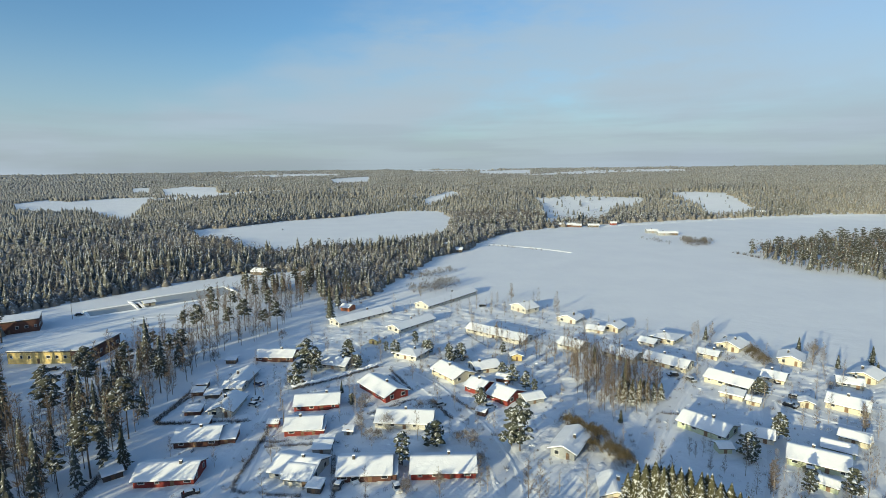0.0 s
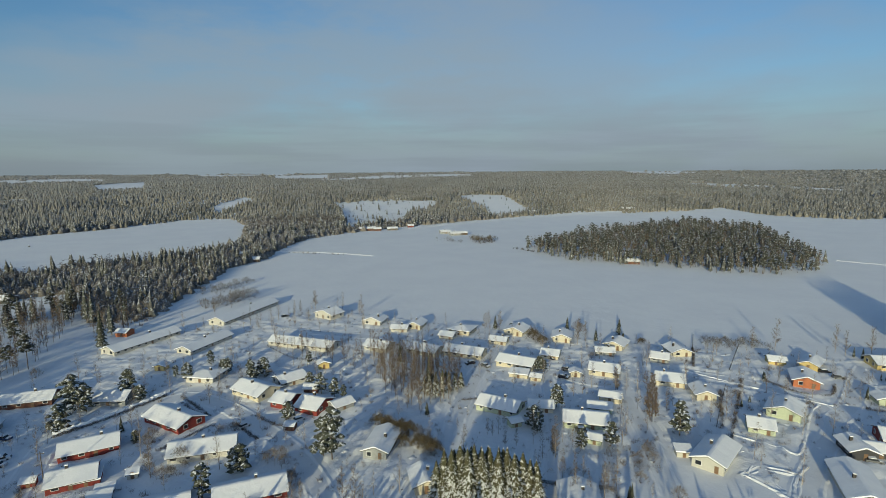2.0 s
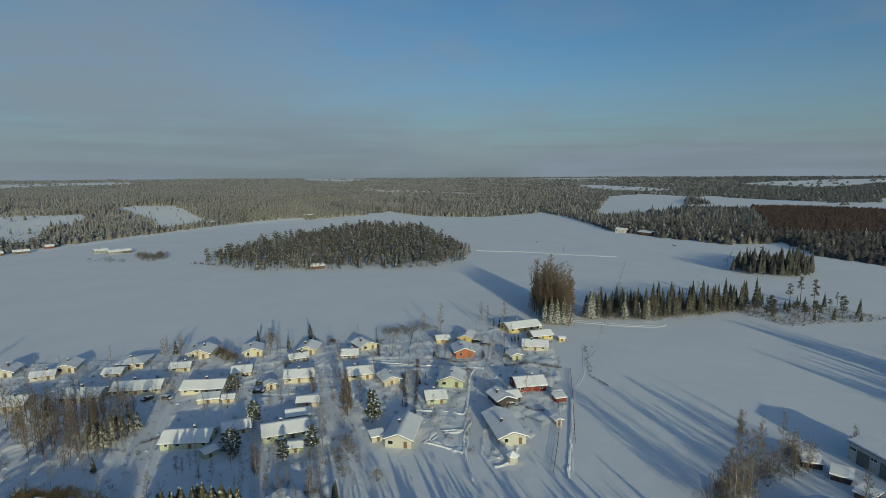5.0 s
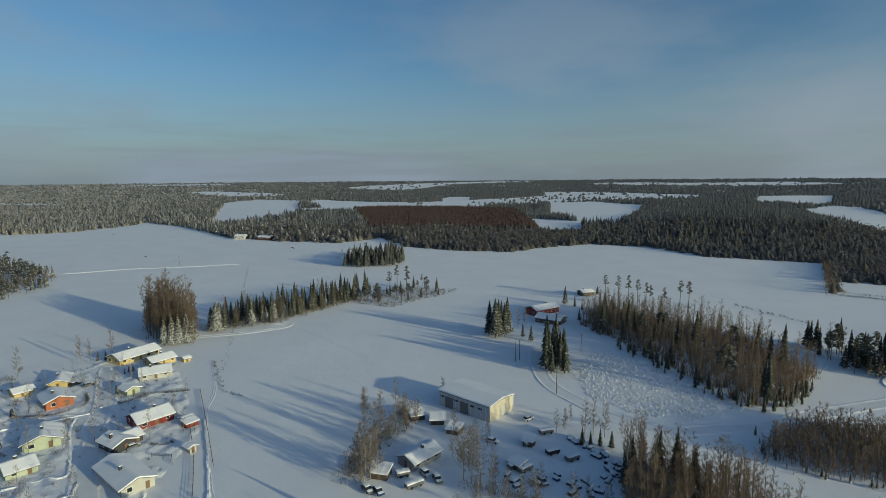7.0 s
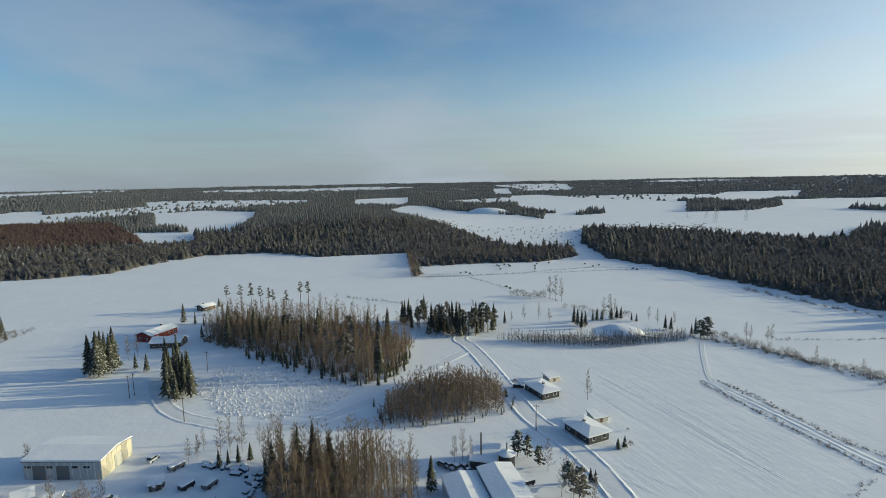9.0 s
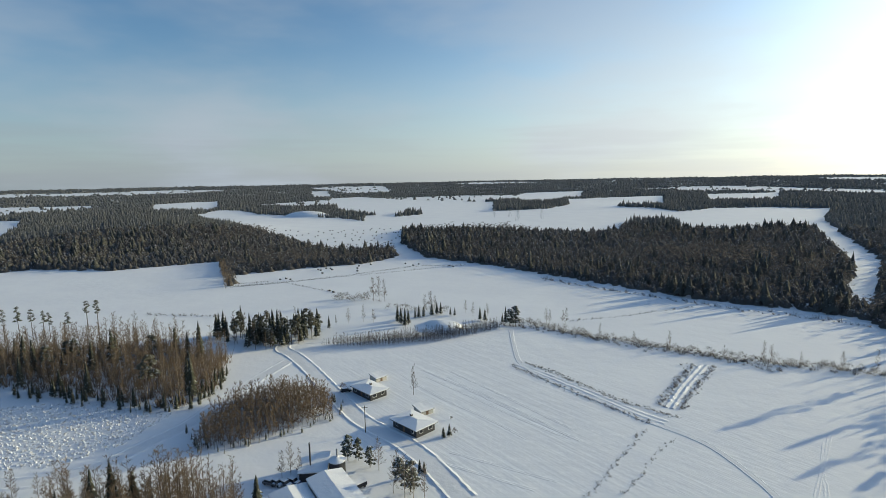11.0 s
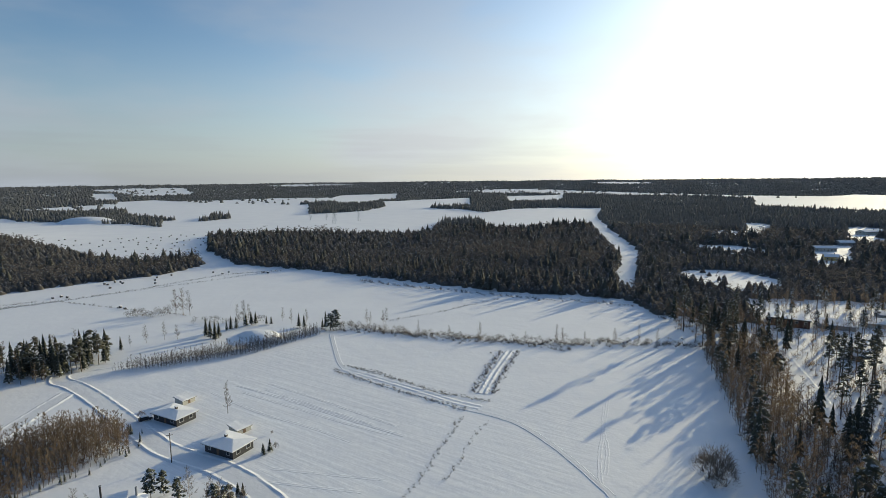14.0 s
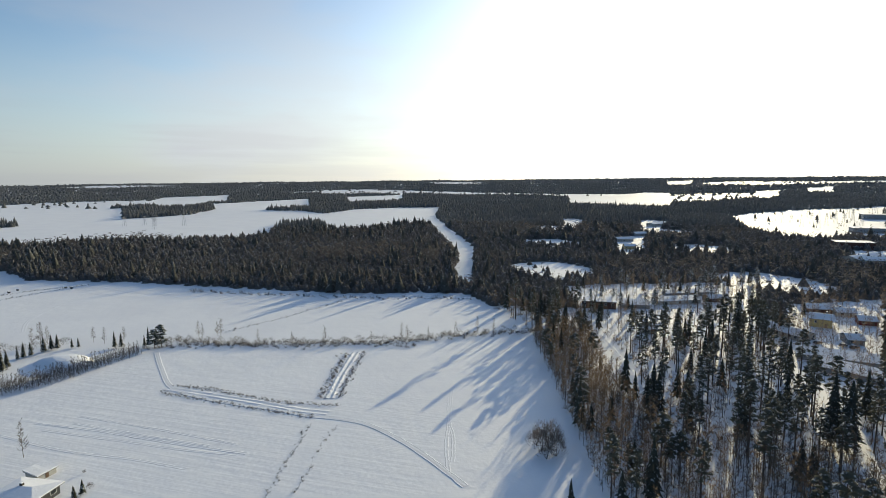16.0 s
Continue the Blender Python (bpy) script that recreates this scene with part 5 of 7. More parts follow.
tree("bush", 147.1, 125.0, 3.2)
tree("bush", 175.7, 113.8, 3.2)
tree("snowspruce", 60.2, 174.7, 6.7)
tree("snowspruce", 61.2, 171.8, 8.7)
tree("snowspruce", 62.9, 169.8, 9.8)
tree("snowspruce", 65.6, 170.4, 9.8)
tree("snowspruce", 68.4, 171.5, 8.3)
tree("snowspruce", 71.2, 172.6, 7.1)
tree("snowspruce", 74.0, 173.3, 6.7)
tree("snowspruce", 63.7, 175.3, 7.1)
tree("snowspruce", 68.8, 175.7, 6.8)
tree("snowspruce", 73.5, 176.2, 5.5)
tree("snowspruce", 40.8, 110.6, 12.3)
tree("snowspruce", 43.7, 108.0, 15.9)
tree("snowspruce", 46.9, 106.1, 16.6)
tree("snowspruce", 50.0, 104.7, 16.5)
tree("snowspruce", 53.2, 102.8, 16.2)
tree("snowspruce", 56.6, 101.3, 15.7)
tree("snowspruce", 59.9, 99.9, 14.3)
tree("snowspruce", 61.2, 98.6, 13.3)
tree("snowspruce", 45.7, 111.5, 13.9)
tree("snowspruce", 49.5, 109.8, 14.8)
tree("snowspruce", 53.1, 107.9, 15.0)
tree("snowspruce", 55.9, 107.8, 14.1)
tree("snowspruce", 55.9, 105.5, 15.1)
tree("snowspruce", 62.0, 103.2, 12.1)
tree("snowspruce", 42.7, 110.2, 15.1)
tree("snowspruce", 46.0, 108.3, 16.5)
tree("snowspruce", 49.1, 107.2, 16.4)
tree("snowspruce", 52.5, 105.7, 15.9)
tree("snowspruce", 56.2, 104.1, 15.9)
tree("snowspruce", 59.1, 101.8, 15.2)
tree("snowspruce", 62.4, 101.2, 12.7)
tree("snowspruce", 52.7, 110.8, 13.5)
tree("snowspruce", 49.1, 112.9, 12.7)
tree("snowspruce", 45.0, 114.0, 10.4)
tree("snowspruce", 59.4, 105.5, 12.6)
tree("spruce", 84.3, 94.4, 5.2)
tree("spruce", 118.7, 234.0, 7.9)
tree("spruce", 153.3, 199.0, 6.5)
tree("spruce", 162.6, 191.4, 6.1)
tree("spruce", -31.8, 172.2, 4.6)
tree("spruce", -37.7, 360.1, 9.8)
tree("spruce", 259.7, -42.4, 20.8)
tree("spruce", 264.5, -49.4, 20.1)
tree("spruce", 263.6, -39.8, 17.3)
tree("spruce", 271.2, -47.5, 17.5)
tree("birch", 137.0, 14.2, 15.8)
tree("birch", 136.3, 12.1, 17.3)
tree("birch", 142.2, 10.6, 13.4)
tree("birch", 139.6, 16.0, 11.9)
tree("birch", 159.5, 8.5, 9.6)
tree("birch", 162.7, 5.6, 9.6)
tree("birch", 164.5, 1.9, 11.4)
tree("birch", 168.1, -1.8, 9.2)
tree("birch", 191.3, -11.5, 7.2)
tree("birch", 275.8, -57.3, 12.5)
tree("birch", 277.9, -61.6, 11.3)
tree("birch", 134.8, 13.7, 17.0)
tree("birch", 135.1, 11.5, 17.2)
tree("birch", 136.4, 9.6, 15.3)
tree("birch", 131.2, 12.3, 15.5)
tree("birch", 134.1, 15.2, 11.9)
tree("birch", 132.9, 17.3, 9.5)
tree("birch", 164.0, 5.4, 9.2)
tree("birch", 167.0, 2.7, 8.5)
tree("birch", 168.4, -1.0, 7.8)
tree("birch", 161.8, 1.8, 8.5)
tree("birch", 158.5, 7.0, 9.2)
tree("birch", 133.2, -13.4, 15.9)
tree("birch", 131.7, -15.5, 17.3)
tree("birch", 130.7, -17.6, 17.2)
tree("birch", 137.2, -15.3, 14.7)
tree("birch", 147.7, -19.0, 8.8)
tree("birch", 189.9, -11.8, 7.0)
tree("birch", 155.5, -53.8, 13.0)
tree("birch", 154.5, -56.2, 12.9)
tree("birch", 153.2, -59.3, 11.9)
tree("birch", 159.7, -48.8, 7.6)
tree("birch", 158.0, -45.5, 8.1)
tree("birch", 122.7, -19.3, 9.7)
tree("birch", 120.1, -22.4, 9.6)
tree("birch", 119.8, -26.5, 8.8)
tree("birch", 118.5, -29.7, 8.8)
tree("birch", 119.5, -15.4, 10.9)
tree("spruce", 149.2, -50.9, 5.9)
tree("spruce", 148.4, -53.2, 5.4)
tree("spruce", 147.5, -55.8, 6.6)
tree("spruce", 146.2, -58.8, 6.2)
tree("spruce", 264.0, -40.1, 18.9)
tree("spruce", 260.7, -44.2, 20.4)
tree("spruce", 261.4, -47.5, 18.5)
tree("spruce", 325.3, -97.5, 12.4)
tree("spruce", 317.4, -101.2, 8.2)
tree("spruce", 307.4, -102.5, 6.6)
tree("spruce", 352.1, -127.8, 6.7)
tree("spruce", 282.9, -93.0, 7.7)
tree("spruce", 258.6, -56.2, 8.2)
tree("spruce", 251.8, -58.9, 8.6)
tree("scots", 366.4, 14.1, 16.7)
tree("scots", 393.3, 9.6, 17.0)
tree("scots", 365.2, 2.3, 20.6)
tree("scots", 391.4, -8.9, 9.8)
tree("scots", 362.0, 24.7, 7.9)
tree("scots", 344.8, 21.4, 13.1)
tree("scots", 341.5, -129.4, 16.0)
tree("scots", 334.2, -135.3, 16.5)
tree("scots", 328.9, -139.9, 17.7)
tree("scots", 320.9, -142.4, 16.2)
tree("scots", 320.4, -147.7, 14.4)
tree("scots", 311.3, -164.9, 16.9)
tree("scots", 297.6, -163.0, 18.6)
tree("scots", 313.0, -146.8, 14.1)
tree("scots", 305.4, -152.1, 13.8)
tree("birch", 100.2, -164.5, 12.1)
tree("birch", 205.3, -288.7, 16.6)
tree("birch", 201.0, -289.2, 17.7)
tree("birch", 196.8, -289.7, 16.1)
tree("birch", 158.6, -282.9, 12.1)
tree("birch", 161.6, -281.2, 9.9)
tree("birch", 156.3, -284.3, 9.9)
tree("birch", 81.9, -114.8, 10.0)
tree("birch", 185.4, -236.2, 9.9)
tree("birch", 179.8, -242.3, 10.7)
tree("birch", 173.3, -243.3, 8.3)
tree("birch", 190.0, -230.6, 5.9)
tree("birch", 135.1, -283.8, 8.2)
tree("birch", 127.8, -279.0, 9.0)
tree("birch", 120.1, -282.0, 8.3)
tree("birch", 101.9, -101.7, 10.6)
tree("birch", 99.5, -102.6, 9.2)
tree("birch", 103.5, -100.0, 8.4)
tree("birch", 72.3, -107.3, 10.8)
tree("birch", 68.5, -106.8, 12.2)
tree("birch", 66.1, -107.0, 11.3)
tree("birch", 63.7, -108.5, 9.8)
tree("birch", 74.9, -113.5, 8.9)
tree("birch", 82.4, -281.2, 8.3)
tree("birch", 75.5, -282.8, 8.2)
tree("pine", 92.8, -115.1, 8.4)
tree("pine", 90.3, -116.7, 7.1)
tree("pine", 85.0, -115.0, 6.8)
tree("pine", 73.9, -112.6, 7.2)
tree("pine", 68.6, -109.7, 9.0)
tree("spruce", 97.3, -85.6, 10.6)
tree("spruce", 74.4, -139.2, 3.9)
tree("spruce", 73.3, -141.2, 4.3)
tree("spruce", 70.9, -118.5, 4.3)
tree("spruce", 69.9, -119.2, 3.8)
tree("spruce", 188.7, -223.0, 7.7)
tree("spruce", 161.7, -250.2, 9.9)
tree("spruce", 157.4, -247.1, 10.0)
tree("spruce", 152.4, -243.3, 11.1)
tree("spruce", 153.9, -249.2, 8.7)
tree("spruce", 156.3, -260.7, 7.0)
tree("spruce", 155.0, -262.9, 8.1)
tree("spruce", 153.4, -265.4, 7.1)
tree("spruce", 150.4, -270.2, 8.1)
tree("spruce", 149.1, -274.0, 8.2)
tree("spruce", 147.1, -275.2, 7.9)
tree("spruce", 141.0, -275.7, 5.4)
tree("spruce", 138.2, -275.9, 5.1)
tree("spruce", 120.2, -272.0, 8.4)
tree("spruce", 117.3, -272.3, 7.4)
tree("spruce", 107.1, -273.0, 5.7)
tree("spruce", 104.3, -270.7, 10.3)
tree("spruce", 100.4, -270.5, 9.9)
tree("pine", 98.1, -269.3, 11.4)
tree("pine", 100.6, -267.8, 9.8)
tree("bush", 72.8, -143.7, 2.2)
tree("bush", 78.1, -152.1, 1.4)
tree("bush", 127.9, -157.5, 3.2)
tree("bush", 123.6, -145.3, 3.3)
tree("birch", 84.0, -280.7, 9.6)
tree("birch", 73.7, -281.8, 9.9)
tree("birch", 52.7, -267.5, 7.0)
tree("birch", 35.6, -262.2, 6.5)
tree("birch", 19.6, -259.1, 9.8)
tree("birch", -2.7, -257.8, 6.0)
tree("birch", -17.7, -258.5, 9.6)
tree("birch", -20.4, -258.8, 8.2)
tree("birch", -45.2, -258.8, 8.4)
tree("birch", -56.8, -261.9, 9.8)
tree("birch", -65.2, -261.0, 8.4)
tree("birch", -31.2, -259.1, 6.5)
tree("bush", -50.1, -142.1, 10.0)
tree("bush", -52.6, -143.2, 10.4)
tree("bush", -53.6, -142.0, 7.9)
tree("bush", -49.8, -145.7, 6.5)
tree("bush", -53.2, -138.7, 8.1)
tree("bush", -50.0, -137.6, 5.4)
tree("spruce", -190.2, -243.2, 22.9)
tree("spruce", -245.3, -261.5, 8.8)
tree("spruce", -135.0, -130.5, 23.5)
tree("spruce", -137.0, -126.8, 22.5)
tree("spruce", -98.2, -165.0, 16.4)
tree("spruce", -96.5, -158.5, 16.8)
tree("spruce", -95.1, -163.2, 13.2)
tree("spruce", -109.8, -163.0, 14.3)
tree("spruce", -48.9, -116.9, 6.7)
tree("bush", -4.0, 169.4, 3.5)
tree("bush", 3.4, 148.5, 3.2)
tree("bush", 8.5, 144.2, 4.4)
tree("bush", 9.6, 136.7, 3.2)
tree("bush", -27.8, 170.1, 4.2)
tree("bush", -25.9, 154.4, 3.5)
tree("bush", -27.0, 159.6, 3.5)
tree("bush", -19.8, 149.1, 3.8)
tree("bush", -1.7, 124.5, 5)
tree("bush", -10.0, 123.3, 4)
tree("round", 83.5, 137.1, 7.5)
tree("pine", 97.5, 146.1, 8.5)
tree("round", 109.7, 177.2, 6.5)
tree("pine", 97.6, 118.0, 8)
tree("birch", 10.4, 122.4, 8)
tree("birch", 67.4, 137.4, 6)
tree("birch", 68.5, 136.3, 5.5)
tree("birch", 84.0, 125.8, 9)
tree("spruce", 149.0, 215.7, 8)
tree("birch", 150.2, 207.7, 10)
tree("spruce", 170.6, 203.9, 8)
tree("birch", 75.5, 109.5, 9)
tree("birch", 77.0, 106.4, 9.5)
tree("birch", 79.4, 105.9, 8)
tree("birch", 79.5, 97.7, 11)
tree("birch", 81.1, 95.4, 11)
tree("poplar", 79.4, 120.0, 9)
tree("bush", 105.7, 111.9, 4.5)
tree("bush", 99.1, 108.3, 4)
tree("bush", 96.5, 91.1, 4.5)
tree("bush", 92.9, 100.2, 4)
tree("spruce", 83.7, 93.0, 6.5)
tree("spruce", 122.5, 118.1, 11)
tree("birch", 128.9, 129.3, 9)
tree("birch", 107.9, 151.3, 8)
tree("birch", 112.0, 151.7, 8)
tree("birch", 90.7, 93.9, 5)
tree("spruce", 182.7, 136.0, 4)
tree("spruce", 183.4, 137.1, 3.5)
tree("spruce", 199.8, 110.6, 5)
tree("spruce", 222.9, 119.5, 3)
tree("spruce", 224.5, 118.6, 3)
tree("spruce", 226.1, 117.6, 3)
tree("spruce", 155.3, 123.0, 3)
tree("spruce", 160.8, 124.4, 3)
tree("bush", 152.3, 121.9, 3)
tree("bush", 160.2, 130.3, 3)
tree("spruce", 240.1, 139.7, 5)
tree("spruce", 240.6, 136.5, 5.5)
tree("snowspruce", 261.5, 120.1, 14)
tree("snowspruce", 261.6, 116.4, 16)
tree("snowspruce", 262.9, 113.8, 15)
tree("snowspruce", 265.0, 110.8, 17)
tree("snowspruce", 269.7, 109.7, 13)
tree("snowspruce", 284.9, 106.0, 14)
tree("snowspruce", 283.8, 103.0, 17)
tree("snowspruce", 287.8, 102.4, 16)
tree("snowspruce", 293.7, 87.4, 14)
tree("snowspruce", 300.6, 81.7, 10)
tree("snowspruce", 307.1, 78.5, 12)
tree("snowspruce", 312.6, 74.2, 10)
tree("snowspruce", 318.0, 70.4, 11)
tree("snowspruce", 325.1, 66.9, 10)
tree("snowspruce", 329.3, 62.6, 9)
tree("snowspruce", 333.6, 58.3, 11)
tree("snowspruce", 338.0, 53.9, 10)
tree("snowspruce", 342.5, 49.4, 10)
tree("birch", 173.2, 15.6, 11.4)
tree("birch", 174.7, 16.4, 11.4)
tree("birch", 151.8, 9.5, 13.6)
tree("birch", 161.1, 15.1, 10.7)
tree("birch", 173.4, 16.2, 10.3)
tree("birch", 151.0, 9.4, 13.8)
tree("birch", 168.2, 10.9, 10.9)
tree("birch", 154.5, 11.8, 14.1)
tree("birch", 171.0, 10.3, 12.6)
tree("birch", 170.3, 4.2, 8.7)
tree("birch", 181.0, 5.7, 11.7)
tree("birch", 168.6, 2.8, 9.2)
tree("birch", 167.9, 2.4, 11.5)
tree("birch", 169.5, 2.9, 9.7)
tree("birch", 172.3, 4.8, 8.6)
tree("birch", 139.7, -13.4, 8.2)
tree("birch", 145.2, -11.5, 9.1)
tree("birch", 146.4, -16.7, 9.4)
tree("birch", 150.9, -22.5, 9.7)
tree("birch", 144.3, -13.0, 9.1)
tree("birch", 140.9, -14.1, 9.3)
tree("birch", 136.5, -15.5, 8.4)
tree("birch", 155.0, -12.7, 11.1)
tree("birch", 151.9, -18.4, 9.3)
tree("birch", 125.7, -24.1, 8.2)
tree("birch", 115.1, -37.3, 12.8)
tree("birch", 114.1, -38.2, 8.1)
tree("birch", 120.2, -26.2, 11.9)
tree("birch", 118.7, -29.5, 11.1)
tree("birch", 118.0, -42.3, 9.0)
tree("birch", 124.6, -32.2, 9.9)
tree("birch", 115.7, -46.1, 8.0)
tree("birch", 130.0, -20.9, 11.9)
tree("birch", 124.5, -29.6, 8.5)
tree("birch", 114.7, -46.4, 9.0)
tree("birch", 130.8, -21.5, 8.8)
tree("birch", 154.1, -72.1, 6.1)
tree("birch", 153.8, -69.6, 9.0)
tree("birch", 152.0, -64.3, 8.3)
tree("birch", 144.9, -64.6, 7.4)
tree("birch", 152.9, -66.2, 6.1)
tree("birch", 162.7, -51.3, 7.7)
tree("birch", 158.9, -54.1, 5.1)
tree("birch", 163.5, -50.0, 5.6)
tree("birch", 158.7, -48.2, 5.4)
for shapes in MADE.values():  # a shape that was never placed leaves the scene
    for root, unused in shapes:
        if unused:
            for ob in (*root.children_recursive, root):
                bpy.data.objects.remove(ob)


# ---- roads, tracks, hedges and growth ----
def ribbon(name, points, profile, slots, mats, step, wild):
    line, side = resample(points, step)
    count = len(profile)
    v = []
    for i, (c, s) in enumerate(zip(line, side)):
        z = ground_at(*c)
        for off, up in profile:
            p = c + s * (off + dice.normal(0, 0.10 * wild))
            v.append((p[0], p[1], z + (up * (1 + dice.normal(0, 0.30 * wild)) if up > 0.13 else up)))
    f, index = [], []
    for i in range(len(line) - 1):
        for j in range(count - 1):
            f.append((i * count + j, i * count + j + 1, (i + 1) * count + j + 1, (i + 1) * count + j))
            index.append(slots[j])
    return mesh_object(name, v, f, mats, index)


ROADS = []


def road(points, width, bank):
    ROADS.append((points, width / 2 + min(1.8, 0.45 * width)))
    w = width / 2
    edge = min(1.8, 0.45 * width)
    bank = 0.09 + 0.26 * bank
    profile = [(-w - edge, -0.05), (-w - 0.45 * edge, bank), (-w, 0.07), (0, 0.09), (w, 0.07), (w + 0.45 * edge, bank), (w + edge, -0.05)]
    ob = ribbon("road", points, profile, [0, 0, 1, 1, 0, 0], [SNOW, ROAD_SNOW], 1.6, 0.8)
    tagged(ob, "ploughed snowy road between low snow banks", "road", kind="structure")


def wheel_track(points, width, bank):
    ob = ribbon("track", points, [(-width, -0.05), (-0.5 * width, 0.3 * bank), (0, 0.01), (0.5 * width, 0.3 * bank), (width, -0.05)], [0, 0, 0, 0], [SNOW], 1.5, 1.0)
    tagged(ob, "low ridges of a track across the snow", "track", kind="structure")


def snow_ridge(points):
    """A bank of shovelled snow beside a yard or lane."""
    ob = ribbon("snow_ridge", points, [(-0.75, -0.05), (-0.2, 0.30), (0.2, 0.27), (0.7, -0.05)], [0, 0, 0], [SNOW], 1.2, 1.0)
    tagged(ob, "bank of shovelled snow beside a yard", "snow bank", kind="structure")


def growth(points, step, spread, size):
    """Dry grass and bare scrub along a line."""
    line, side = resample(points, step)
    p = line + side * dice.normal(0, spread, len(line))[:, None]
    s = size * dice.uniform(0.4, 1.3, len(line))
    scatter("dry_growth", TUFTS, p[:, 0], p[:, 1], s, [BARK, EDGE_TWIGS], "dry grass and bare scrub along a ditch", "scrub")


def thicket(points, step, spread, size):
    """Bare bushes in a loose row."""
    line, side = resample(points, step)
    p = line + side * dice.normal(0, spread, len(line))[:, None]
    scatter("thicket", BUSHES, p[:, 0], p[:, 1], size * dice.uniform(0.6, 1.4, len(line)), [BARK, WILLOW], "thicket of bare brown bushes", "bushes")


def fence(points, tall):
    root = new("rail_fence")
    root.location = (*points[0], 0)
    tagged(root, "dark rail fence on posts standing in snow", "fence")
    line, side = resample(points, 3.0)
    for a, b in zip(line[:-1], line[1:]):
        d = b - a
        part("post", box(*(a - points[0]), 0.0, 0.14, 0.14, tall), ROOF, root)
        mid, long = (a + b) / 2 - points[0], float(np.hypot(*d))
        for up in (0.35, 0.62, 0.88):
            rail = part("rail", box(0, 0, up * tall, long, 0.05, 0.06), ROOF, root)
            rail.matrix_basis = pose(mid[0], mid[1], 0, 0, 0, math.degrees(math.atan2(d[1], d[0])))


def hedge(points, tall, wide):
    snowed = wide > 1.2
    root = new("hedge")
    root.location = (*points[0], 0)
    tagged(root, "bare garden hedge with snow on top" if snowed else "dark bare clipped garden hedge standing in snow", "hedge")
    line, side = resample(points, 0.4)
    p = line + side * dice.uniform(-0.35, 0.35, len(line))[:, None] * wide
    pieces = [scatter("brushwood", TUFTS, p[:, 0], p[:, 1], tall / 3.2 * dice.uniform(0.7, 1.2, len(line)), [BARK, HEDGE], "", "")]
    if snowed:
        pieces.append(ribbon("snow_cap", points, [(-0.34 * wide, tall * 0.72), (-0.2 * wide, tall * 0.92), (0, tall * 0.98), (0.2 * wide, tall * 0.92), (0.34 * wide, tall * 0.72)], [0, 0, 0, 0], [ROOF_SNOW], 0.8, 0.6))
    for o in pieces:
        for key in ("label", "category", "kind"):
            if key in o:
                del o[key]
        o.parent = root
        o.location = (-points[0][0], -points[0][1], 0)



road([(54.9, -112.9), (63.8, -119.2), (73.8, -125.9), (85.0, -131.5), (95.9, -134.9), (106.6, -139.1), (116.9, -145.3), (127.9, -152.2),
    (143.7, -162.3), (159.7, -172.3), (176.2, -181.2), (184.8, -184.2), (189.7, -190.0), (186.7, -196.5), (176.7, -204.9), (162.8, -215.7),
    (139.9, -234.3)], 5.0, 0.5)
road([(171.4, -174.2), (168.1, -156.7), (162.9, -133.4), (156.6, -112.6), (156.1, -98.7), (156.4, -81.1), (164.8, -68.4), (179.1, -60.3),
    (195.2, -53.9), (213.0, -53.4), (237.4, -58.0)], 4.0, 0.35)
road([(97.4, -260.6), (88.4, -239.7), (76.3, -215.0), (63.8, -203.0), (47.3, -193.0), (32.9, -186.1), (20.5, -178.6), (9.3, -174.0), (-0.2, -167.9),
    (-10.3, -154.9), (-17.9, -141.7), (-24.5, -128.2)], 1.3, 0.05)
road([(15.7, 117.8), (15.9, 127.2), (14.4, 138.1), (10.7, 152.5), (5.1, 165.9), (-2.4, 181.7), (-10.0, 193.8), (-19.5, 203.8), (-30.2, 200.0),
    (-41.6, 190.4), (-55.0, 181.7), (-55.7, 161.5), (-56.2, 142.6), (-55.3, 128.6), (-56.1, 119.2)], 5.0, 0.3)
road([(55.0, 138.1), (64.4, 153.6), (74.2, 168.5), (83.6, 181.4), (95.7, 195.9), (103.6, 203.5), (94.4, 213.4), (76.8, 231.4), (55.1, 248.3),
    (32.5, 264.9)], 5.0, 0.3)
road([(69.1, 103.9), (84.0, 124.9), (95.6, 144.9), (105.0, 162.1), (111.9, 174.8), (121.0, 160.4), (131.5, 152.7)], 4.5, 0.3)
road([(163.5, 151.3), (174.2, 137.5), (178.9, 123.0), (179.2, 111.7), (169.3, 101.1), (151.1, 93.3), (136.5, 86.3), (121.6, 78.6)], 5.0, 0.35)
road([(172.7, 104.3), (191.3, 110.6), (216.4, 123.5), (232.3, 130.5)], 5.0, 0.35)
road([(124.4, 144.4), (116.3, 127.6), (107.1, 111.1), (96.5, 93.5), (90.7, 85.8)], 4.0, 0.25)
road([(-114.2, -252.5), (-109.2, -225.7), (-103.2, -197.4), (-96.1, -172.8)], 8.0, 0.3)
road([(-148.9, -365.1), (-195.5, -361.8), (-249.7, -354.8), (-284.9, -341.2)], 8.0, 0.4)
road([(38.8, 550.2), (68.7, 532.0), (96.0, 511.3), (118.3, 485.8)], 1.5, 0.5)
road([(478.3, 299.8), (497.9, 256.1), (506.1, 208.0), (517.6, 163.4)], 1.5, 0.4)
road([(274.6, 109.3), (279.7, 88.1), (288.8, 69.7), (296.8, 68.4), (295.2, 77.3)], 2.2, 0.4)
wheel_track([(235.8, 88.5), (202.5, 75.7), (182.1, 71.4), (154.0, 61.2), (130.0, 51.0)], 0.8, 0.3)
road([(-197.8, 249.2), (-185.4, 272.0), (-164.0, 287.2), (-144.5, 292.2), (-135.0, 324.1), (-131.2, 363.9), (-102.8, 391.2)], 5.0, 0.3)
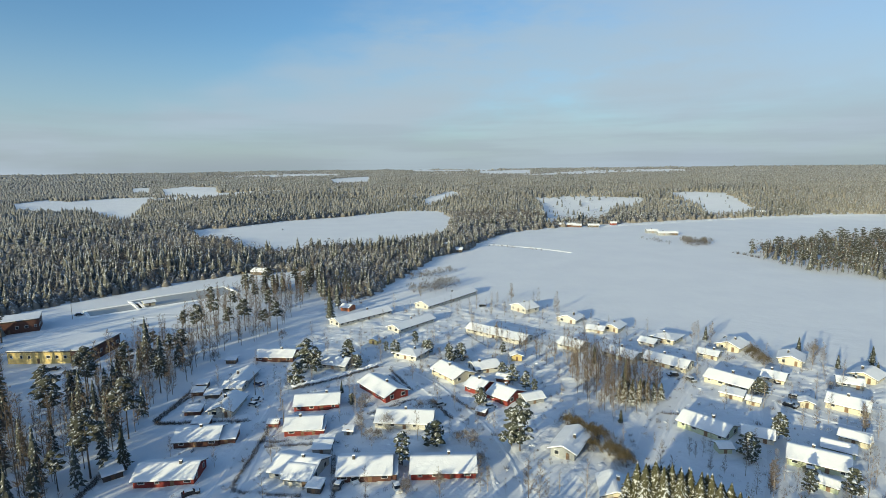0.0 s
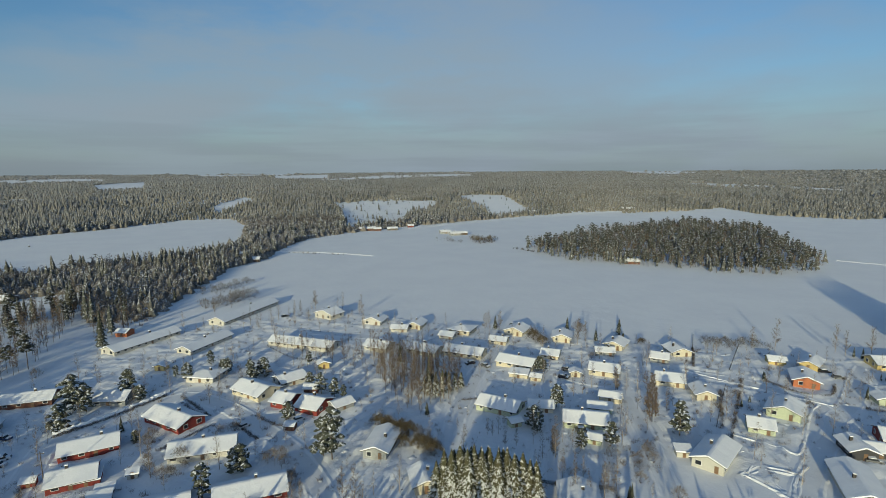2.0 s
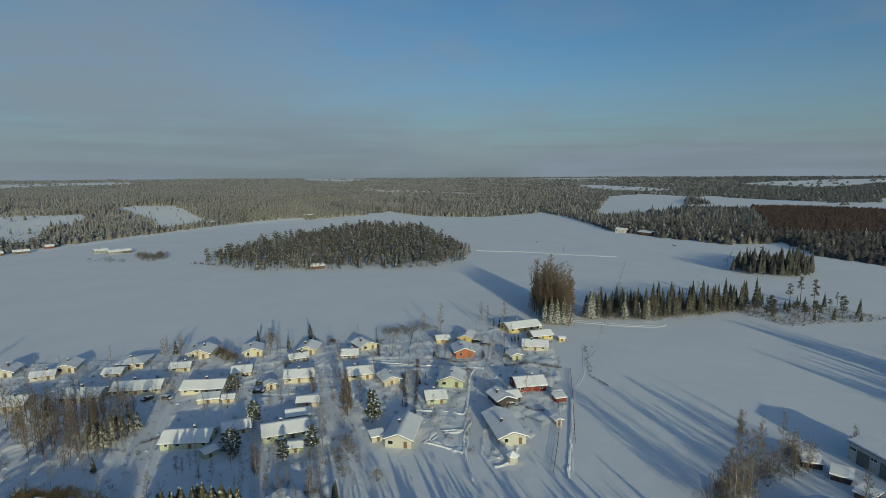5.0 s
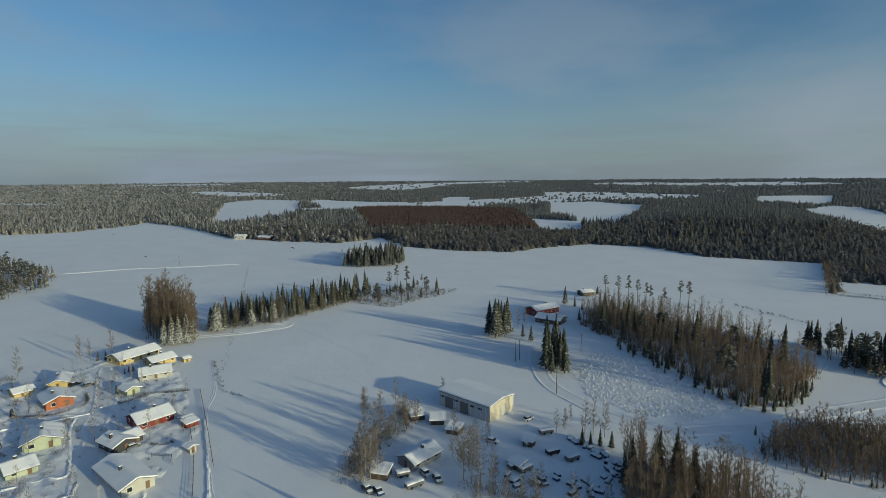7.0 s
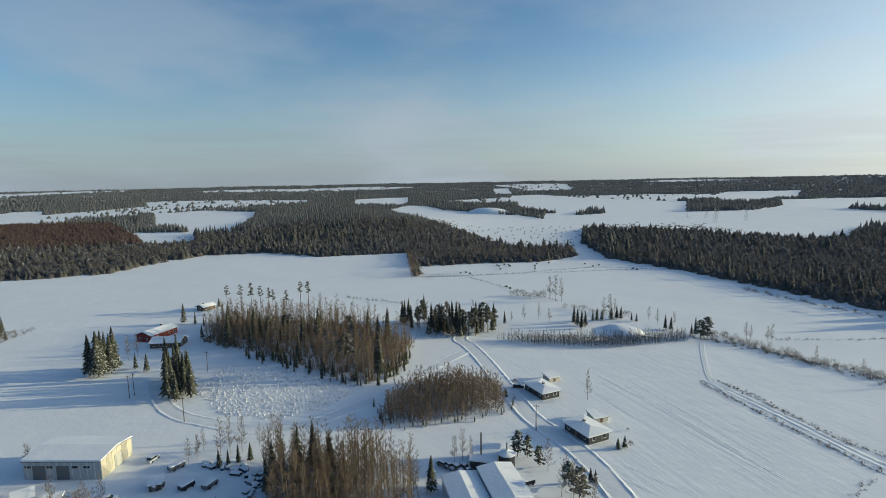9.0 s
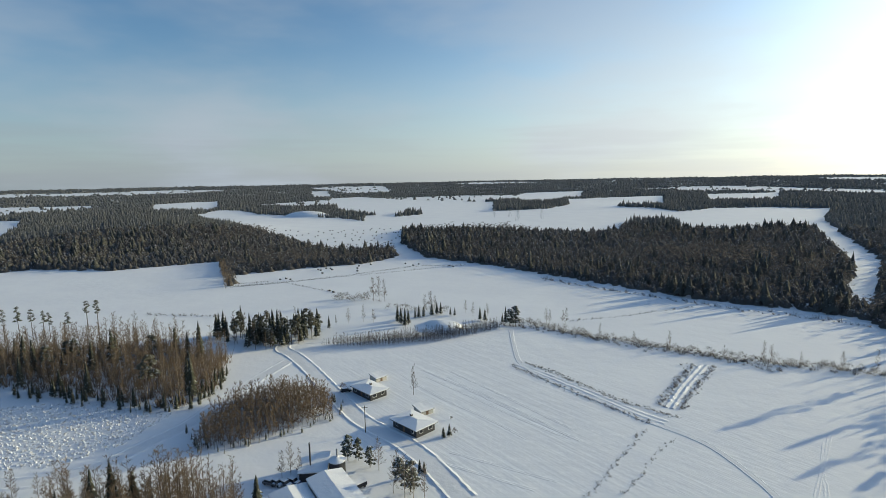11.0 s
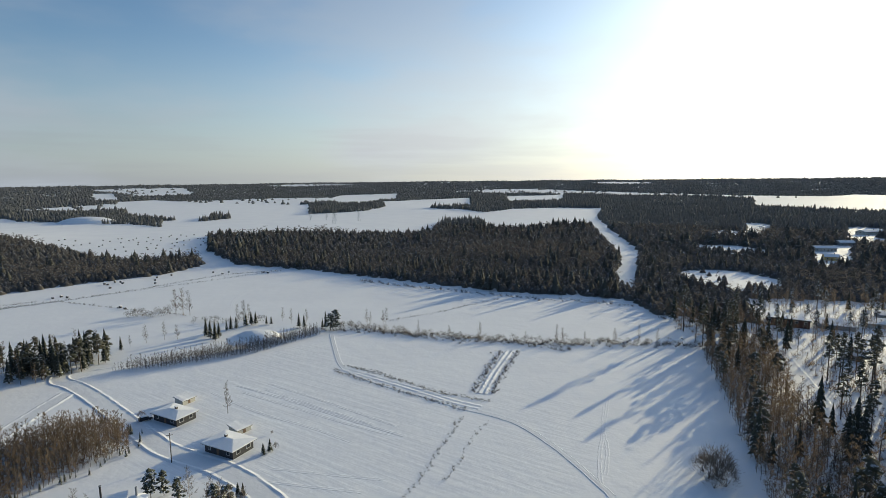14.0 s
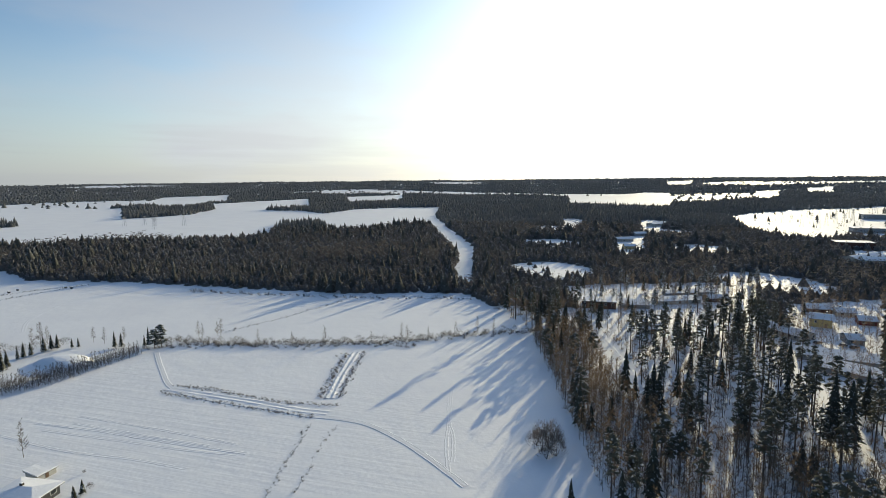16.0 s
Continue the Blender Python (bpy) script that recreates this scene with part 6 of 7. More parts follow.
road([(-160.1, 421.0), (-131.5, 388.7), (-105.9, 371.7), (-85.5, 352.8)], 4.0, 0.3)
road([(195.4, 691.5), (281.2, 723.8), (421.4, 770.4), (553.8, 785.1), (639.9, 770.8)], 6.0, 0.9)
road([(127.6, -414.4), (58.8, -388.4), (8.1, -369.3), (-33.3, -358.9), (-71.4, -349.4)], 5.0, 0.8)
road([(845.7, 618.2), (893.5, 598.2)], 1.5, 0.4)
wheel_track([(110.1, -188.5), (86.9, -179.1), (60.7, -166.5), (35.8, -155.7)], 0.9, 0.18)
wheel_track([(104.3, -182.4), (79.2, -171.6), (55.0, -161.2), (38.4, -155.4)], 0.9, 0.14)
wheel_track([(97.0, -186.1), (71.5, -173.5), (47.6, -162.1)], 0.9, 0.14)
wheel_track([(-29.6, -185.6), (-26.7, -168.0), (-25.7, -153.4), (-23.3, -140.9)], 0.9, 0.15)
wheel_track([(116.4, -180.9), (90.1, -166.5), (68.7, -158.2), (50.5, -149.6)], 0.9, 0.14)
wheel_track([(98.5, -192.0), (73.8, -179.9), (53.6, -169.3), (38.9, -161.3)], 0.9, 0.14)
wheel_track([(70.6, -126.3), (57.3, -125.3), (40.1, -124.4)], 0.9, 0.12)
wheel_track([(68.6, -132.3), (55.1, -131.6), (35.7, -130.7)], 0.9, 0.12)
wheel_track([(-31.9, -192.2), (-26.9, -168.6), (-23.0, -149.9), (-21.3, -134.5)], 0.9, 0.15)
wheel_track([(182.5, -311.5), (193.6, -337.8), (197.0, -376.7)], 1.5, 0.15)
wheel_track([(282.1, 56.3), (246.4, 28.6), (233.6, 19.7)], 0.6, 0.12)
wheel_track([(124.8, 91.4), (122.2, 79.8), (115.6, 73.7)], 0.8, 0.25)
wheel_track([(119.5, 92.8), (127.5, 93.4), (133.0, 88.3)], 1.6, 0.8)
snow_ridge([(180.7, 114.0), (171.0, 110.5), (145.1, 95.4), (141.9, 99.6), (135.1, 111.4)])
snow_ridge([(120.5, 93.5), (121.4, 86.8), (122.2, 80.6), (132.9, 86.6)])
snow_ridge([(121.8, 93.4), (126.5, 95.0), (130.7, 92.1), (133.8, 87.3)])
snow_ridge([(173.2, 98.1), (158.2, 91.0), (144.9, 83.8)])
snow_ridge([(162.4, 155.9), (169.4, 140.8), (177.6, 123.5), (183.9, 111.5)])
snow_ridge([(139.5, 89.5), (129.7, 85.7), (119.3, 78.1), (111.1, 70.8)])
snow_ridge([(134.0, 69.6), (125.2, 67.0), (120.2, 69.4)])
snow_ridge([(176.3, 70.1), (151.3, 60.0), (126.7, 50.8)])
growth([(78.3, -209.9), (63.1, -200.6), (47.0, -191.9), (32.5, -184.0), (18.4, -177.5)], 0.35, 0.8, 0.33)
growth([(75.1, -215.1), (55.3, -206.6), (34.1, -193.4), (9.9, -184.7)], 0.35, 0.8, 0.33)
growth([(9.1, -242.5), (13.6, -217.3), (17.1, -192.7)], 0.35, 0.9, 0.38)
growth([(0.5, -243.5), (6.9, -214.7), (10.7, -191.8)], 0.35, 0.9, 0.36)
growth([(18.7, -171.6), (22.2, -154.4), (25.4, -137.7), (28.5, -122.6)], 1.1, 0.6, 0.35)
growth([(10.6, -169.5), (14.9, -151.8), (19.2, -132.8)], 1.6, 0.6, 0.35)
growth([(104.2, -282.1), (77.8, -270.1), (45.5, -260.2), (19.4, -257.2), (-10.9, -256.9), (-48.4, -259.2), (-85.1, -261.4)], 1.1, 2.2, 0.8)
growth([(107.4, -268.9), (85.3, -267.1), (62.6, -265.0), (37.6, -264.1), (6.9, -258.4), (-22.9, -247.1)], 1.0, 1.6, 0.7)
growth([(330.0, -291.3), (319.1, -304.9), (307.3, -319.4), (282.7, -359.7), (250.4, -422.2), (209.8, -445.4)], 1.5, 0.7, 0.45)
growth([(306.9, -314.3), (249.6, -300.9), (199.5, -290.2)], 1.5, 0.7, 0.4)
growth([(73.5, -290.2), (47.7, -313.8), (15.1, -350.9)], 2.0, 0.7, 0.45)
growth([(124.8, -404.9), (57.3, -378.2), (7.9, -360.2), (-69.8, -341.5)], 2.5, 2.0, 0.9)
growth([(337.7, -287.7), (303.6, -327.4), (257.8, -384.4), (213.6, -448.2)], 2.0, 0.8, 0.5)
growth([(336.6, -284.5), (308.2, -317.0)], 1.0, 0.8, 0.5)
growth([(235.7, 87.2), (202.3, 72.4), (196.1, 63.1)], 0.9, 0.6, 0.35)
growth([(224.4, 79.8), (508.9, 151.4)], 3.0, 0.6, 0.35)
growth([(344.6, -293.4), (325.1, -311.5)], 1.5, 1.0, 0.6)
growth([(315.0, -202.1), (286.3, -211.0), (267.8, -216.9)], 1.5, 1.5, 0.6)
growth([(49.7, 541.3), (94.8, 504.3)], 3, 2.0, 0.9)
growth([(262.3, 475.4), (269.0, 447.9)], 1.5, 1.5, 0.9)
growth([(173.8, 174.8), (170.2, 157.6)], 1.0, 0.6, 0.5)
hedge([(-55.2, 158.8), (-54.3, 145.7), (-54.3, 133.9), (-53.6, 124.2), (-44.7, 122.1), (-36.0, 121.0)], 1.4, 1.1)
hedge([(-92.2, 185.7), (-92.5, 171.8), (-92.5, 161.2), (-78.8, 160.5), (-64.1, 160.6)], 1.4, 1.1)
hedge([(-55.2, 147.6), (-36.5, 148.2)], 1.4, 1.1)
hedge([(-21.7, 203.9), (-16.9, 194.0), (-12.0, 183.5)], 1.4, 1.1)
hedge([(-3.3, 173.9), (-0.4, 166.9), (2.3, 161.2)], 1.4, 1.1)
hedge([(2.6, 178.3), (6.3, 171.0), (9.9, 167.5), (12.1, 172.1)], 1.4, 1.1)
hedge([(-25.3, 164.7), (-18.5, 169.9), (-11.2, 175.9)], 1.4, 1.1)
hedge([(-92.7, 138.9), (-91.3, 129.3), (-91.5, 120.9)], 1.4, 1.1)
hedge([(-31.1, 139.6), (-29.1, 128.1), (-27.7, 119.7)], 1.4, 1.1)
hedge([(128.4, 104.6), (140.4, 113.3), (156.3, 125.3), (175.8, 140.2)], 1.4, 1.1)
hedge([(160.6, 81.4), (159.0, 76.6), (160.8, 73.7)], 1.4, 1.1)
hedge([(68.9, 110.3), (75.9, 105.0), (84.1, 100.2), (80.1, 92.0)], 1.4, 1.1)
hedge([(187.2, 174.5), (168.6, 156.1)], 1.4, 1.1)
hedge([(191.6, 105.5), (199.2, 98.6), (202.5, 85.5)], 1.4, 1.1)
hedge([(182.7, 136.1), (184.7, 122.3), (192.1, 117.8), (203.2, 123.8)], 1.4, 1.1)
hedge([(-91.6, 159.6), (-78.7, 160.1), (-62.7, 161.2)], 1.4, 1.1)
hedge([(-92.4, 161.2), (-91.6, 171.7), (-90.0, 179.8)], 1.4, 1.1)
hedge([(-90.5, 135.7), (-90.6, 129.3), (-90.5, 121.5)], 1.4, 1.1)
hedge([(-52.2, 144.9), (-31.2, 146.7)], 1.4, 1.1)
hedge([(70.2, 163.0), (77.8, 162.0), (85.4, 159.1)], 1.4, 1.1)
hedge([(-21.2, 198.0), (-17.2, 189.6), (-12.0, 183.4)], 1.4, 1.1)
hedge([(160.1, 135.6), (135.9, 113.5)], 1.4, 1.1)
hedge([(-55.9, 185.7), (-42.3, 194.2), (-27.1, 207.1)], 1.6, 1.6)
wheel_track([(4.7, -243.0), (10.2, -215.7), (13.9, -192.0)], 2.2, 0.9)
wheel_track([(76.8, -212.8), (59.2, -203.6), (40.8, -193.8), (24.2, -184.0), (13.6, -179.5)], 2.4, 0.45)
thicket([(197.1, 178.8), (201.6, 173.0), (209.3, 169.4), (219.6, 165.2)], 0.6, 3.5, 1.0)
thicket([(37.1, 159.2), (40.9, 152.9), (44.1, 146.0), (47.2, 140.3), (48.7, 133.1)], 1.2, 2.0, 1.1)
thicket([(-14.4, 333.1), (-3.7, 348.6), (7.8, 356.6)], 1.0, 4.0, 1.6)
thicket([(-22.1, 376.6), (-10.3, 390.0), (6.8, 406.4)], 1.5, 4.0, 1.4)
thicket([(232.1, -281.5), (222.0, -285.2), (211.7, -291.7)], 1.0, 3.0, 1.2)
thicket([(185.5, -276.9), (162.9, -278.3), (146.4, -281.0)], 1.5, 3.0, 0.9)
thicket([(102.9, -278.7), (65.0, -268.3), (19.6, -259.1), (-21.7, -258.0), (-85.1, -261.4)], 1.0, 2.2, 0.8)
thicket([(133.6, 16.5), (146.3, 14.7), (154.7, 11.1), (167.0, 4.3), (174.6, -3.3)], 0.9, 2.5, 1.2)
thicket([(128.0, -12.8), (124.7, -18.2), (122.3, -23.5), (121.7, -31.9)], 0.9, 3, 1.1)
thicket([(78.9, 120.3), (87.3, 115.3), (97.7, 112.9), (105.7, 112.0)], 1.4, 7, 0.9)
thicket([(214.5, 565.6), (231.5, 534.8)], 3, 3, 1.3)
thicket([(255.2, 562.2), (251.0, 521.5), (271.0, 539.6)], 1.5, 4, 1.7)
fence([(10.2, 249.6), (15.3, 236.4), (19.8, 228.5), (25.5, 223.0), (30.1, 225.3), (38.9, 236.5), (48.8, 248.2)], 1.2)
fence([(200.9, 187.5), (185.5, 172.9), (171.3, 159.1)], 1.1)
fence([(164.0, 137.0), (147.0, 124.1), (134.7, 114.6)], 1.1)
fence([(179.3, 148.5), (210.6, 170.4)], 1.1)
fence([(177.5, 75.6), (150.4, 63.5), (125.7, 54.4)], 1.1)
fence([(196.3, 107.3), (202.8, 88.1)], 1.1)
fence([(202.6, 81.2), (169.7, 66.6), (144.9, 55.9)], 0.9)
fence([(65.8, 111.0), (75.9, 105.0), (84.0, 100.0)], 1.3)
fence([(152.4, 76.1), (151.8, 70.3), (146.4, 67.7)], 1.0)
fence([(175.9, 73.6), (165.7, 68.9)], 1.0)
fence([(-32.2, 142.1), (-29.7, 128.1)], 1.2)

# drifted and trodden snow of the gardens, kept off the streets
def trodden(poly, step):
    lo, hi = np.array(poly).min(0), np.array(poly).max(0)
    xs, ys = np.arange(lo[0], hi[0], step), np.arange(lo[1], hi[1], step)
    gx, gy = np.meshgrid(xs, ys)
    lumps = np.zeros(gx.shape)
    for wave, tall in ((17.0, 0.09), (9.0, 0.08), (5.2, 0.07), (3.1, 0.055)):
        for _ in range(4):
            a, b = dice.uniform(0, 6.28, 2)
            bend = 0.5 * wave * np.sin((gx * np.sin(a) - gy * np.cos(a)) / (1.7 * wave) + b)
            lumps += 0.5 * tall * np.sin((gx * np.cos(a) + gy * np.sin(a) + bend) * 6.28 / wave + b)
    lumps = 1.8 * lumps + dice.normal(0, 0.06, gx.shape)
    keep = inside(poly, gx, gy).astype(float)
    for points, half in ROADS:
        line, _ = resample(points, 2.0)
        near = (line[:, 0] > lo[0] - 9) & (line[:, 0] < hi[0] + 9) & (line[:, 1] > lo[1] - 9) & (line[:, 1] < hi[1] + 9)
        for p in line[near]:
            i0, i1 = np.searchsorted(xs, (p[0] - 8, p[0] + 8))
            j0, j1 = np.searchsorted(ys, (p[1] - 8, p[1] + 8))
            d = np.hypot(gx[j0:j1, i0:i1] - p[0], gy[j0:j1, i0:i1] - p[1])
            keep[j0:j1, i0:i1] = np.minimum(keep[j0:j1, i0:i1], smooth(half + 0.4, half + 2.6, d))
    gz = -0.12 + keep * (0.28 + np.clip(lumps, -0.22, 0.5))
    top = (keep[:-1, :-1] + keep[1:, 1:] + keep[:-1, 1:] + keep[1:, :-1]) > 0.02
    j, i = np.nonzero(top)
    w = len(xs)
    a = j * w + i
    tris = np.concatenate([np.stack([a, a + 1, a + w + 1], -1), np.stack([a, a + w + 1, a + w], -1)])
    used, inverse = np.unique(tris, return_inverse=True)
    v = np.stack([gx, gy, gz], -1).reshape(-1, 3)[used]
    ob = triangles_object("garden_snow", v, inverse.reshape(-1, 3), np.zeros(len(tris), int), [GARDEN_SNOW])
    ob.data.shade_smooth()
    tagged(ob, "uneven trodden snow of the gardens", "snow", kind="structure")


trodden(VILLAGE, 1.15)

# low shrubs and plants that stick out of the garden snow
x, y = grid_in(VILLAGE, 4.6, 0.5)
clear = np.ones(len(x), bool)
for hx, hy, hr in HOMES:
    clear &= np.hypot(x - hx, y - hy) > hr + 1.0
scatter("garden_shrubs", BUSHES + TUFTS, x[clear], y[clear], dice.uniform(0.25, 0.8, clear.sum()), [BARK, GREY_TWIGS], "small bare shrubs and stalks in the gardens", "shrubs")

x, y = grid_in(VILLAGE, 5.2, 0.5)
clear = np.ones(len(x), bool)
for hx, hy, hr in HOMES:
    clear &= np.hypot(x - hx, y - hy) > 0.8 * hr + 0.6
scatter("garden_stalks", TUFTS, x[clear], y[clear], dice.uniform(0.2, 0.5, clear.sum()), [BARK, HEDGE], "dark dry perennials and stalks in the garden snow", "shrubs")

x, y = grid_in(VILLAGE, 7.4, 0.47)
clear = np.ones(len(x), bool)
for hx, hy, hr in HOMES:
    clear &= np.hypot(x - hx, y - hy) > hr + 0.5
scatter("garden_birches", FINE_BIRCHES, x[clear], y[clear], dice.uniform(0.3, 0.85, clear.sum()), [BIRCH_BARK, GREY_TWIGS], "young bare trees between the houses", "trees")
x, y = grid_in(VILLAGE, 5.0, 0.35)
clear = np.ones(len(x), bool)
for hx, hy, hr in HOMES:
    clear &= np.hypot(x - hx, y - hy) > hr + 0.8
scatter("snow_heaps", [hump_shape(1.3, 0.4, 11), hump_shape(1.8, 0.35, 11), hump_shape(0.8, 0.5, 9)], x[clear], y[clear], dice.uniform(0.35, 1.1, clear.sum()), [SNOW], "heaps of shovelled snow in the yards and along the streets", "snow").data.shade_smooth()

# snow-dusted stubble and saplings on the felled slope
x, y = grid_in(STUBBLE, 1.15)
scatter("snowy_stumps", [cone_shape(0.55, 0.5, 5), cone_shape(0.8, 0.4, 5), cone_shape(0.4, 0.7, 5)], x, y, dice.uniform(0.5, 1.3, len(x)), [SNOW, SNOW], "stumps and tussocks capped with snow on a felled slope", "stumps")
x, y = grid_in(STUBBLE, 1.9)
scatter("felled_scrub", TUFTS, x, y, dice.uniform(0.14, 0.40, len(x)), [BARK, FROST_TWIGS], "stubble and saplings poking through snow on a felled slope", "scrub")


# small spruces along the foot of the hill wood
line, side = resample(HILL_EDGE, 1.6)
p = line + side * dice.normal(0, 2.2, len(line))[:, None]
scatter("hill_edge_spruces", SPRUCES, p[:, 0], p[:, 1], dice.uniform(0.18, 0.5, len(line)), [BARK, SPRUCE], "small spruces along the foot of the hill wood", "trees")


# ---- vehicles and yard things ----
PAINT = {"grey": material("grey_paint", (0.15, 0.155, 0.16), (0.12, 0.125, 0.13), 2.0, 0.35), "silver": material("silver_paint", (0.45, 0.46, 0.47), (0.38, 0.39, 0.4), 2.0, 0.3),
         "blue": material("blue_paint", (0.03, 0.06, 0.16), (0.025, 0.05, 0.12), 2.0, 0.3), "black": material("black_paint", (0.02, 0.02, 0.023), (0.015, 0.015, 0.02), 2.0, 0.3),
         "white": material("white_paint", (0.7, 0.7, 0.7), (0.6, 0.6, 0.6), 2.0, 0.35)}
RUBBER = material("black_rubber", (0.02, 0.02, 0.02), (0.03, 0.03, 0.03), 4.0, 0.8)
METAL = material("galvanised_metal", (0.42, 0.43, 0.45), (0.33, 0.34, 0.36), 1.0, 0.45, metal=0.6)


def wheel_shape(x, y, r, w, sides=12):
    v, f = [], []
    for s in (-w / 2, w / 2):
        for i in range(sides):
            a = 6.2832 * i / sides
            v.append((x + r * math.cos(a), y + s, r + r * math.sin(a)))
    for i in range(sides):
        j = (i + 1) % sides
        f.append((i, j, sides + j, sides + i))
    return v, f + [tuple(range(sides - 1, -1, -1)), tuple(range(sides, 2 * sides))]


def car(x, y, turn, colour):
    root = new("car")
    root.matrix_world = pose(x, y, ground_at(x, y) + 0.1, 0, 0, turn)
    tagged(root, f"parked {colour} car with snow on its roof", "car")
    low = [(-2.1, 0.3), (2.1, 0.3), (2.15, 0.62), (1.95, 0.8), (1.0, 0.92), (-1.7, 0.95), (-2.1, 0.85)]
    part("body", turned(extrude(low, "y", -0.86, 0.86)), PAINT[colour], root)
    cabin = [(-1.75, 0.94), (1.0, 0.92), (0.45, 1.42), (-1.3, 1.45)]
    part("window_band", turned(extrude(cabin, "y", -0.76, 0.76)), GLASS, root)
    part("roof_snow", turned(extrude([(-1.4, 1.452), (0.5, 1.425), (0.4, 1.56), (-0.4, 1.62), (-1.3, 1.58)], "y", -0.72, 0.72)), ROOF_SNOW, root)
    part("bonnet_snow", turned(extrude([(1.05, 0.925), (1.95, 0.81), (1.85, 0.90), (1.15, 1.0)], "y", -0.75, 0.75)), ROOF_SNOW, root)
    for wx in (-1.3, 1.3):
        for wy in (-0.78, 0.78):
            part("wheel", wheel_shape(wx, wy, 0.32, 0.2), RUBBER, root)


def turned(shape):
    """Faces turned outward for outlines swept along y."""
    return shape[0], [tuple(reversed(f)) for f in shape[1]]


def scrap(x, y, turn):
    root = new("snowed_in_wreck")
    root.matrix_world = pose(x, y, ground_at(x, y), 0, 0, turn)
    tagged(root, "old vehicle or machine buried under snow in the yard", "scrap")
    long, wide, tall = random.uniform(1.5, 3.4), random.uniform(1.0, 1.6), random.uniform(0.25, 0.65)
    part("body", extrude([(-wide / 2, 0), (wide / 2, 0), (wide / 2, tall), (0.3 * wide, tall + 0.2), (-0.4 * wide, tall + 0.1)], "x", -long / 2, long / 2, 3, 0.12), PAINT[random.choice(("grey", "black", "blue"))], root)
    part("snow", extrude([(-0.42 * wide, tall + 0.105), (0.31 * wide, tall + 0.205), (0.5 * wide, tall + 0.1), (0.3 * wide, tall + 0.5), (-0.1 * wide, tall + 0.56), (-0.34 * wide, tall + 0.4)], "x", -0.46 * long, 0.48 * long, 5, 0.08), ROOF_SNOW, root)


def trailer(x, y, turn):
    root = new("trailer")
    root.matrix_world = pose(x, y, ground_at(x, y), 0, 0, turn)
    tagged(root, "grey box trailer standing in snow, its roof snowed over", "trailer")
    long = random.uniform(3.4, 5.0)
    part("body", box(0, 0, 0.35, long, 1.9, 1.0), PAINT[random.choice(("grey", "grey", "black"))], root)
    part("snow", extrude([(-0.94, 1.352), (0.94, 1.352), (0.86, 1.66), (-0.1, 1.72), (-0.78, 1.64)], "x", -long / 2, long / 2, 4, 0.05), ROOF_SNOW, root)
    for wx in (-0.25 * long, 0.3 * long):
        for wy in (-0.95, 0.95):
            part("wheel", wheel_shape(wx, wy, 0.35, 0.25), RUBBER, root)


def pole(x, y, turn):
    root = new("power_pole")
    root.matrix_world = pose(x, y, ground_at(x, y), 0, 0, turn)
    tagged(root, "weathered wooden power pole with a cross-arm", "pole")
    v, f = tube([(0, 0, -0.2), (0, 0, 9.0)], [0.15, 0.10], 8)
    part("post", (v, f), WALLS["wood"], root)
    arm = part("cross_arm", box(0, 0, 8.3, 1.8, 0.12, 0.14), WALLS["wood"], root)
    for k in (-0.8, 0.0, 0.8):
        part("insulator", box(k, 0, 8.445, 0.1, 0.1, 0.18), TRIM, arm)


car(-65.3, 176.4, -17, 'grey')
car(-64.8, 172.0, -20, 'silver')
car(-69.1, 189.6, -27, 'blue')
car(-158.4, 207.5, 20, 'black')
car(-149.7, 203.9, 12, 'grey')
car(-203.3, 290.0, 23, 'black')
car(-154.9, 267.8, -2, 'grey')
car(-1.4, 170.7, 33, 'white')
car(-23.7, 127.1, -60, 'white')
car(114.1, 166.7, -54, 'black')
car(119.9, 173.1, -35, 'grey')
car(121.2, 186.6, -83, 'black')
car(130.5, 236.5, 15, 'black')
car(-17.2, 179.3, -13, 'grey')
car(125.2, -155.9, -133, 'black')
car(104.0, -96.3, -175, 'grey')
car(102.3, -97.0, 172, 'silver')
car(100.1, -97.7, 174, 'grey')
car(98.9, -99.4, 179, 'blue')
car(152.8, -24.2, -120, 'silver')
car(167.0, -38.5, -56, 'white')
car(130.0, -34.0, -168, 'grey')
car(136.4, -3.3, -150, 'silver')
car(130.0, 11.9, -148, 'grey')
car(128.9, 9.0, -152, 'blue')
car(133.4, -6.4, -164, 'grey')
car(87.0, 194.2, 179, 'black')
car(91.5, 188.9, -71, 'grey')
car(11.9, 164.6, 5, 'silver')
car(22.4, 299.2, 7, 'black')
car(-211.0, -225.3, 137, 'black')
car(-213.9, -222.9, 128, 'grey')
car(-219.8, -210.6, -166, 'grey')
car(-222.1, -207.2, -170, 'black')
car(-198.6, -193.0, 149, 'grey')
car(-234.4, -220.9, -168, 'blue')
car(-211.6, -216.1, -172, 'black')
car(-65.1, 175.0, 20, 'white')
car(-63.3, 122.2, 30, 'black')
car(-12.2, 123.3, -70, 'white')
car(15.3, 168.9, 20, 'white')
car(121.3, 187.8, -40, 'black')
car(124.0, 190.9, -35, 'grey')
car(114.6, 167.2, -60, 'black')
car(95.3, 128.6, -30, 'grey')
car(-27.1, 125.0, 80, 'grey')
car(210.4, 127.0, -30, 'grey')
car(211.5, 132.8, -30, 'black')
car(158.0, 84.1, -40, 'grey')
scrap(151.2, -48.9, 18)
scrap(153.8, -49.0, 14)
scrap(150.0, -49.7, 91)
scrap(152.9, -48.5, 98)
scrap(147.8, -51.3, -27)
scrap(150.6, -50.9, -9)
scrap(146.7, -52.6, -54)
scrap(143.3, -53.5, -31)
scrap(144.3, -53.5, 49)
scrap(142.0, -52.8, 35)
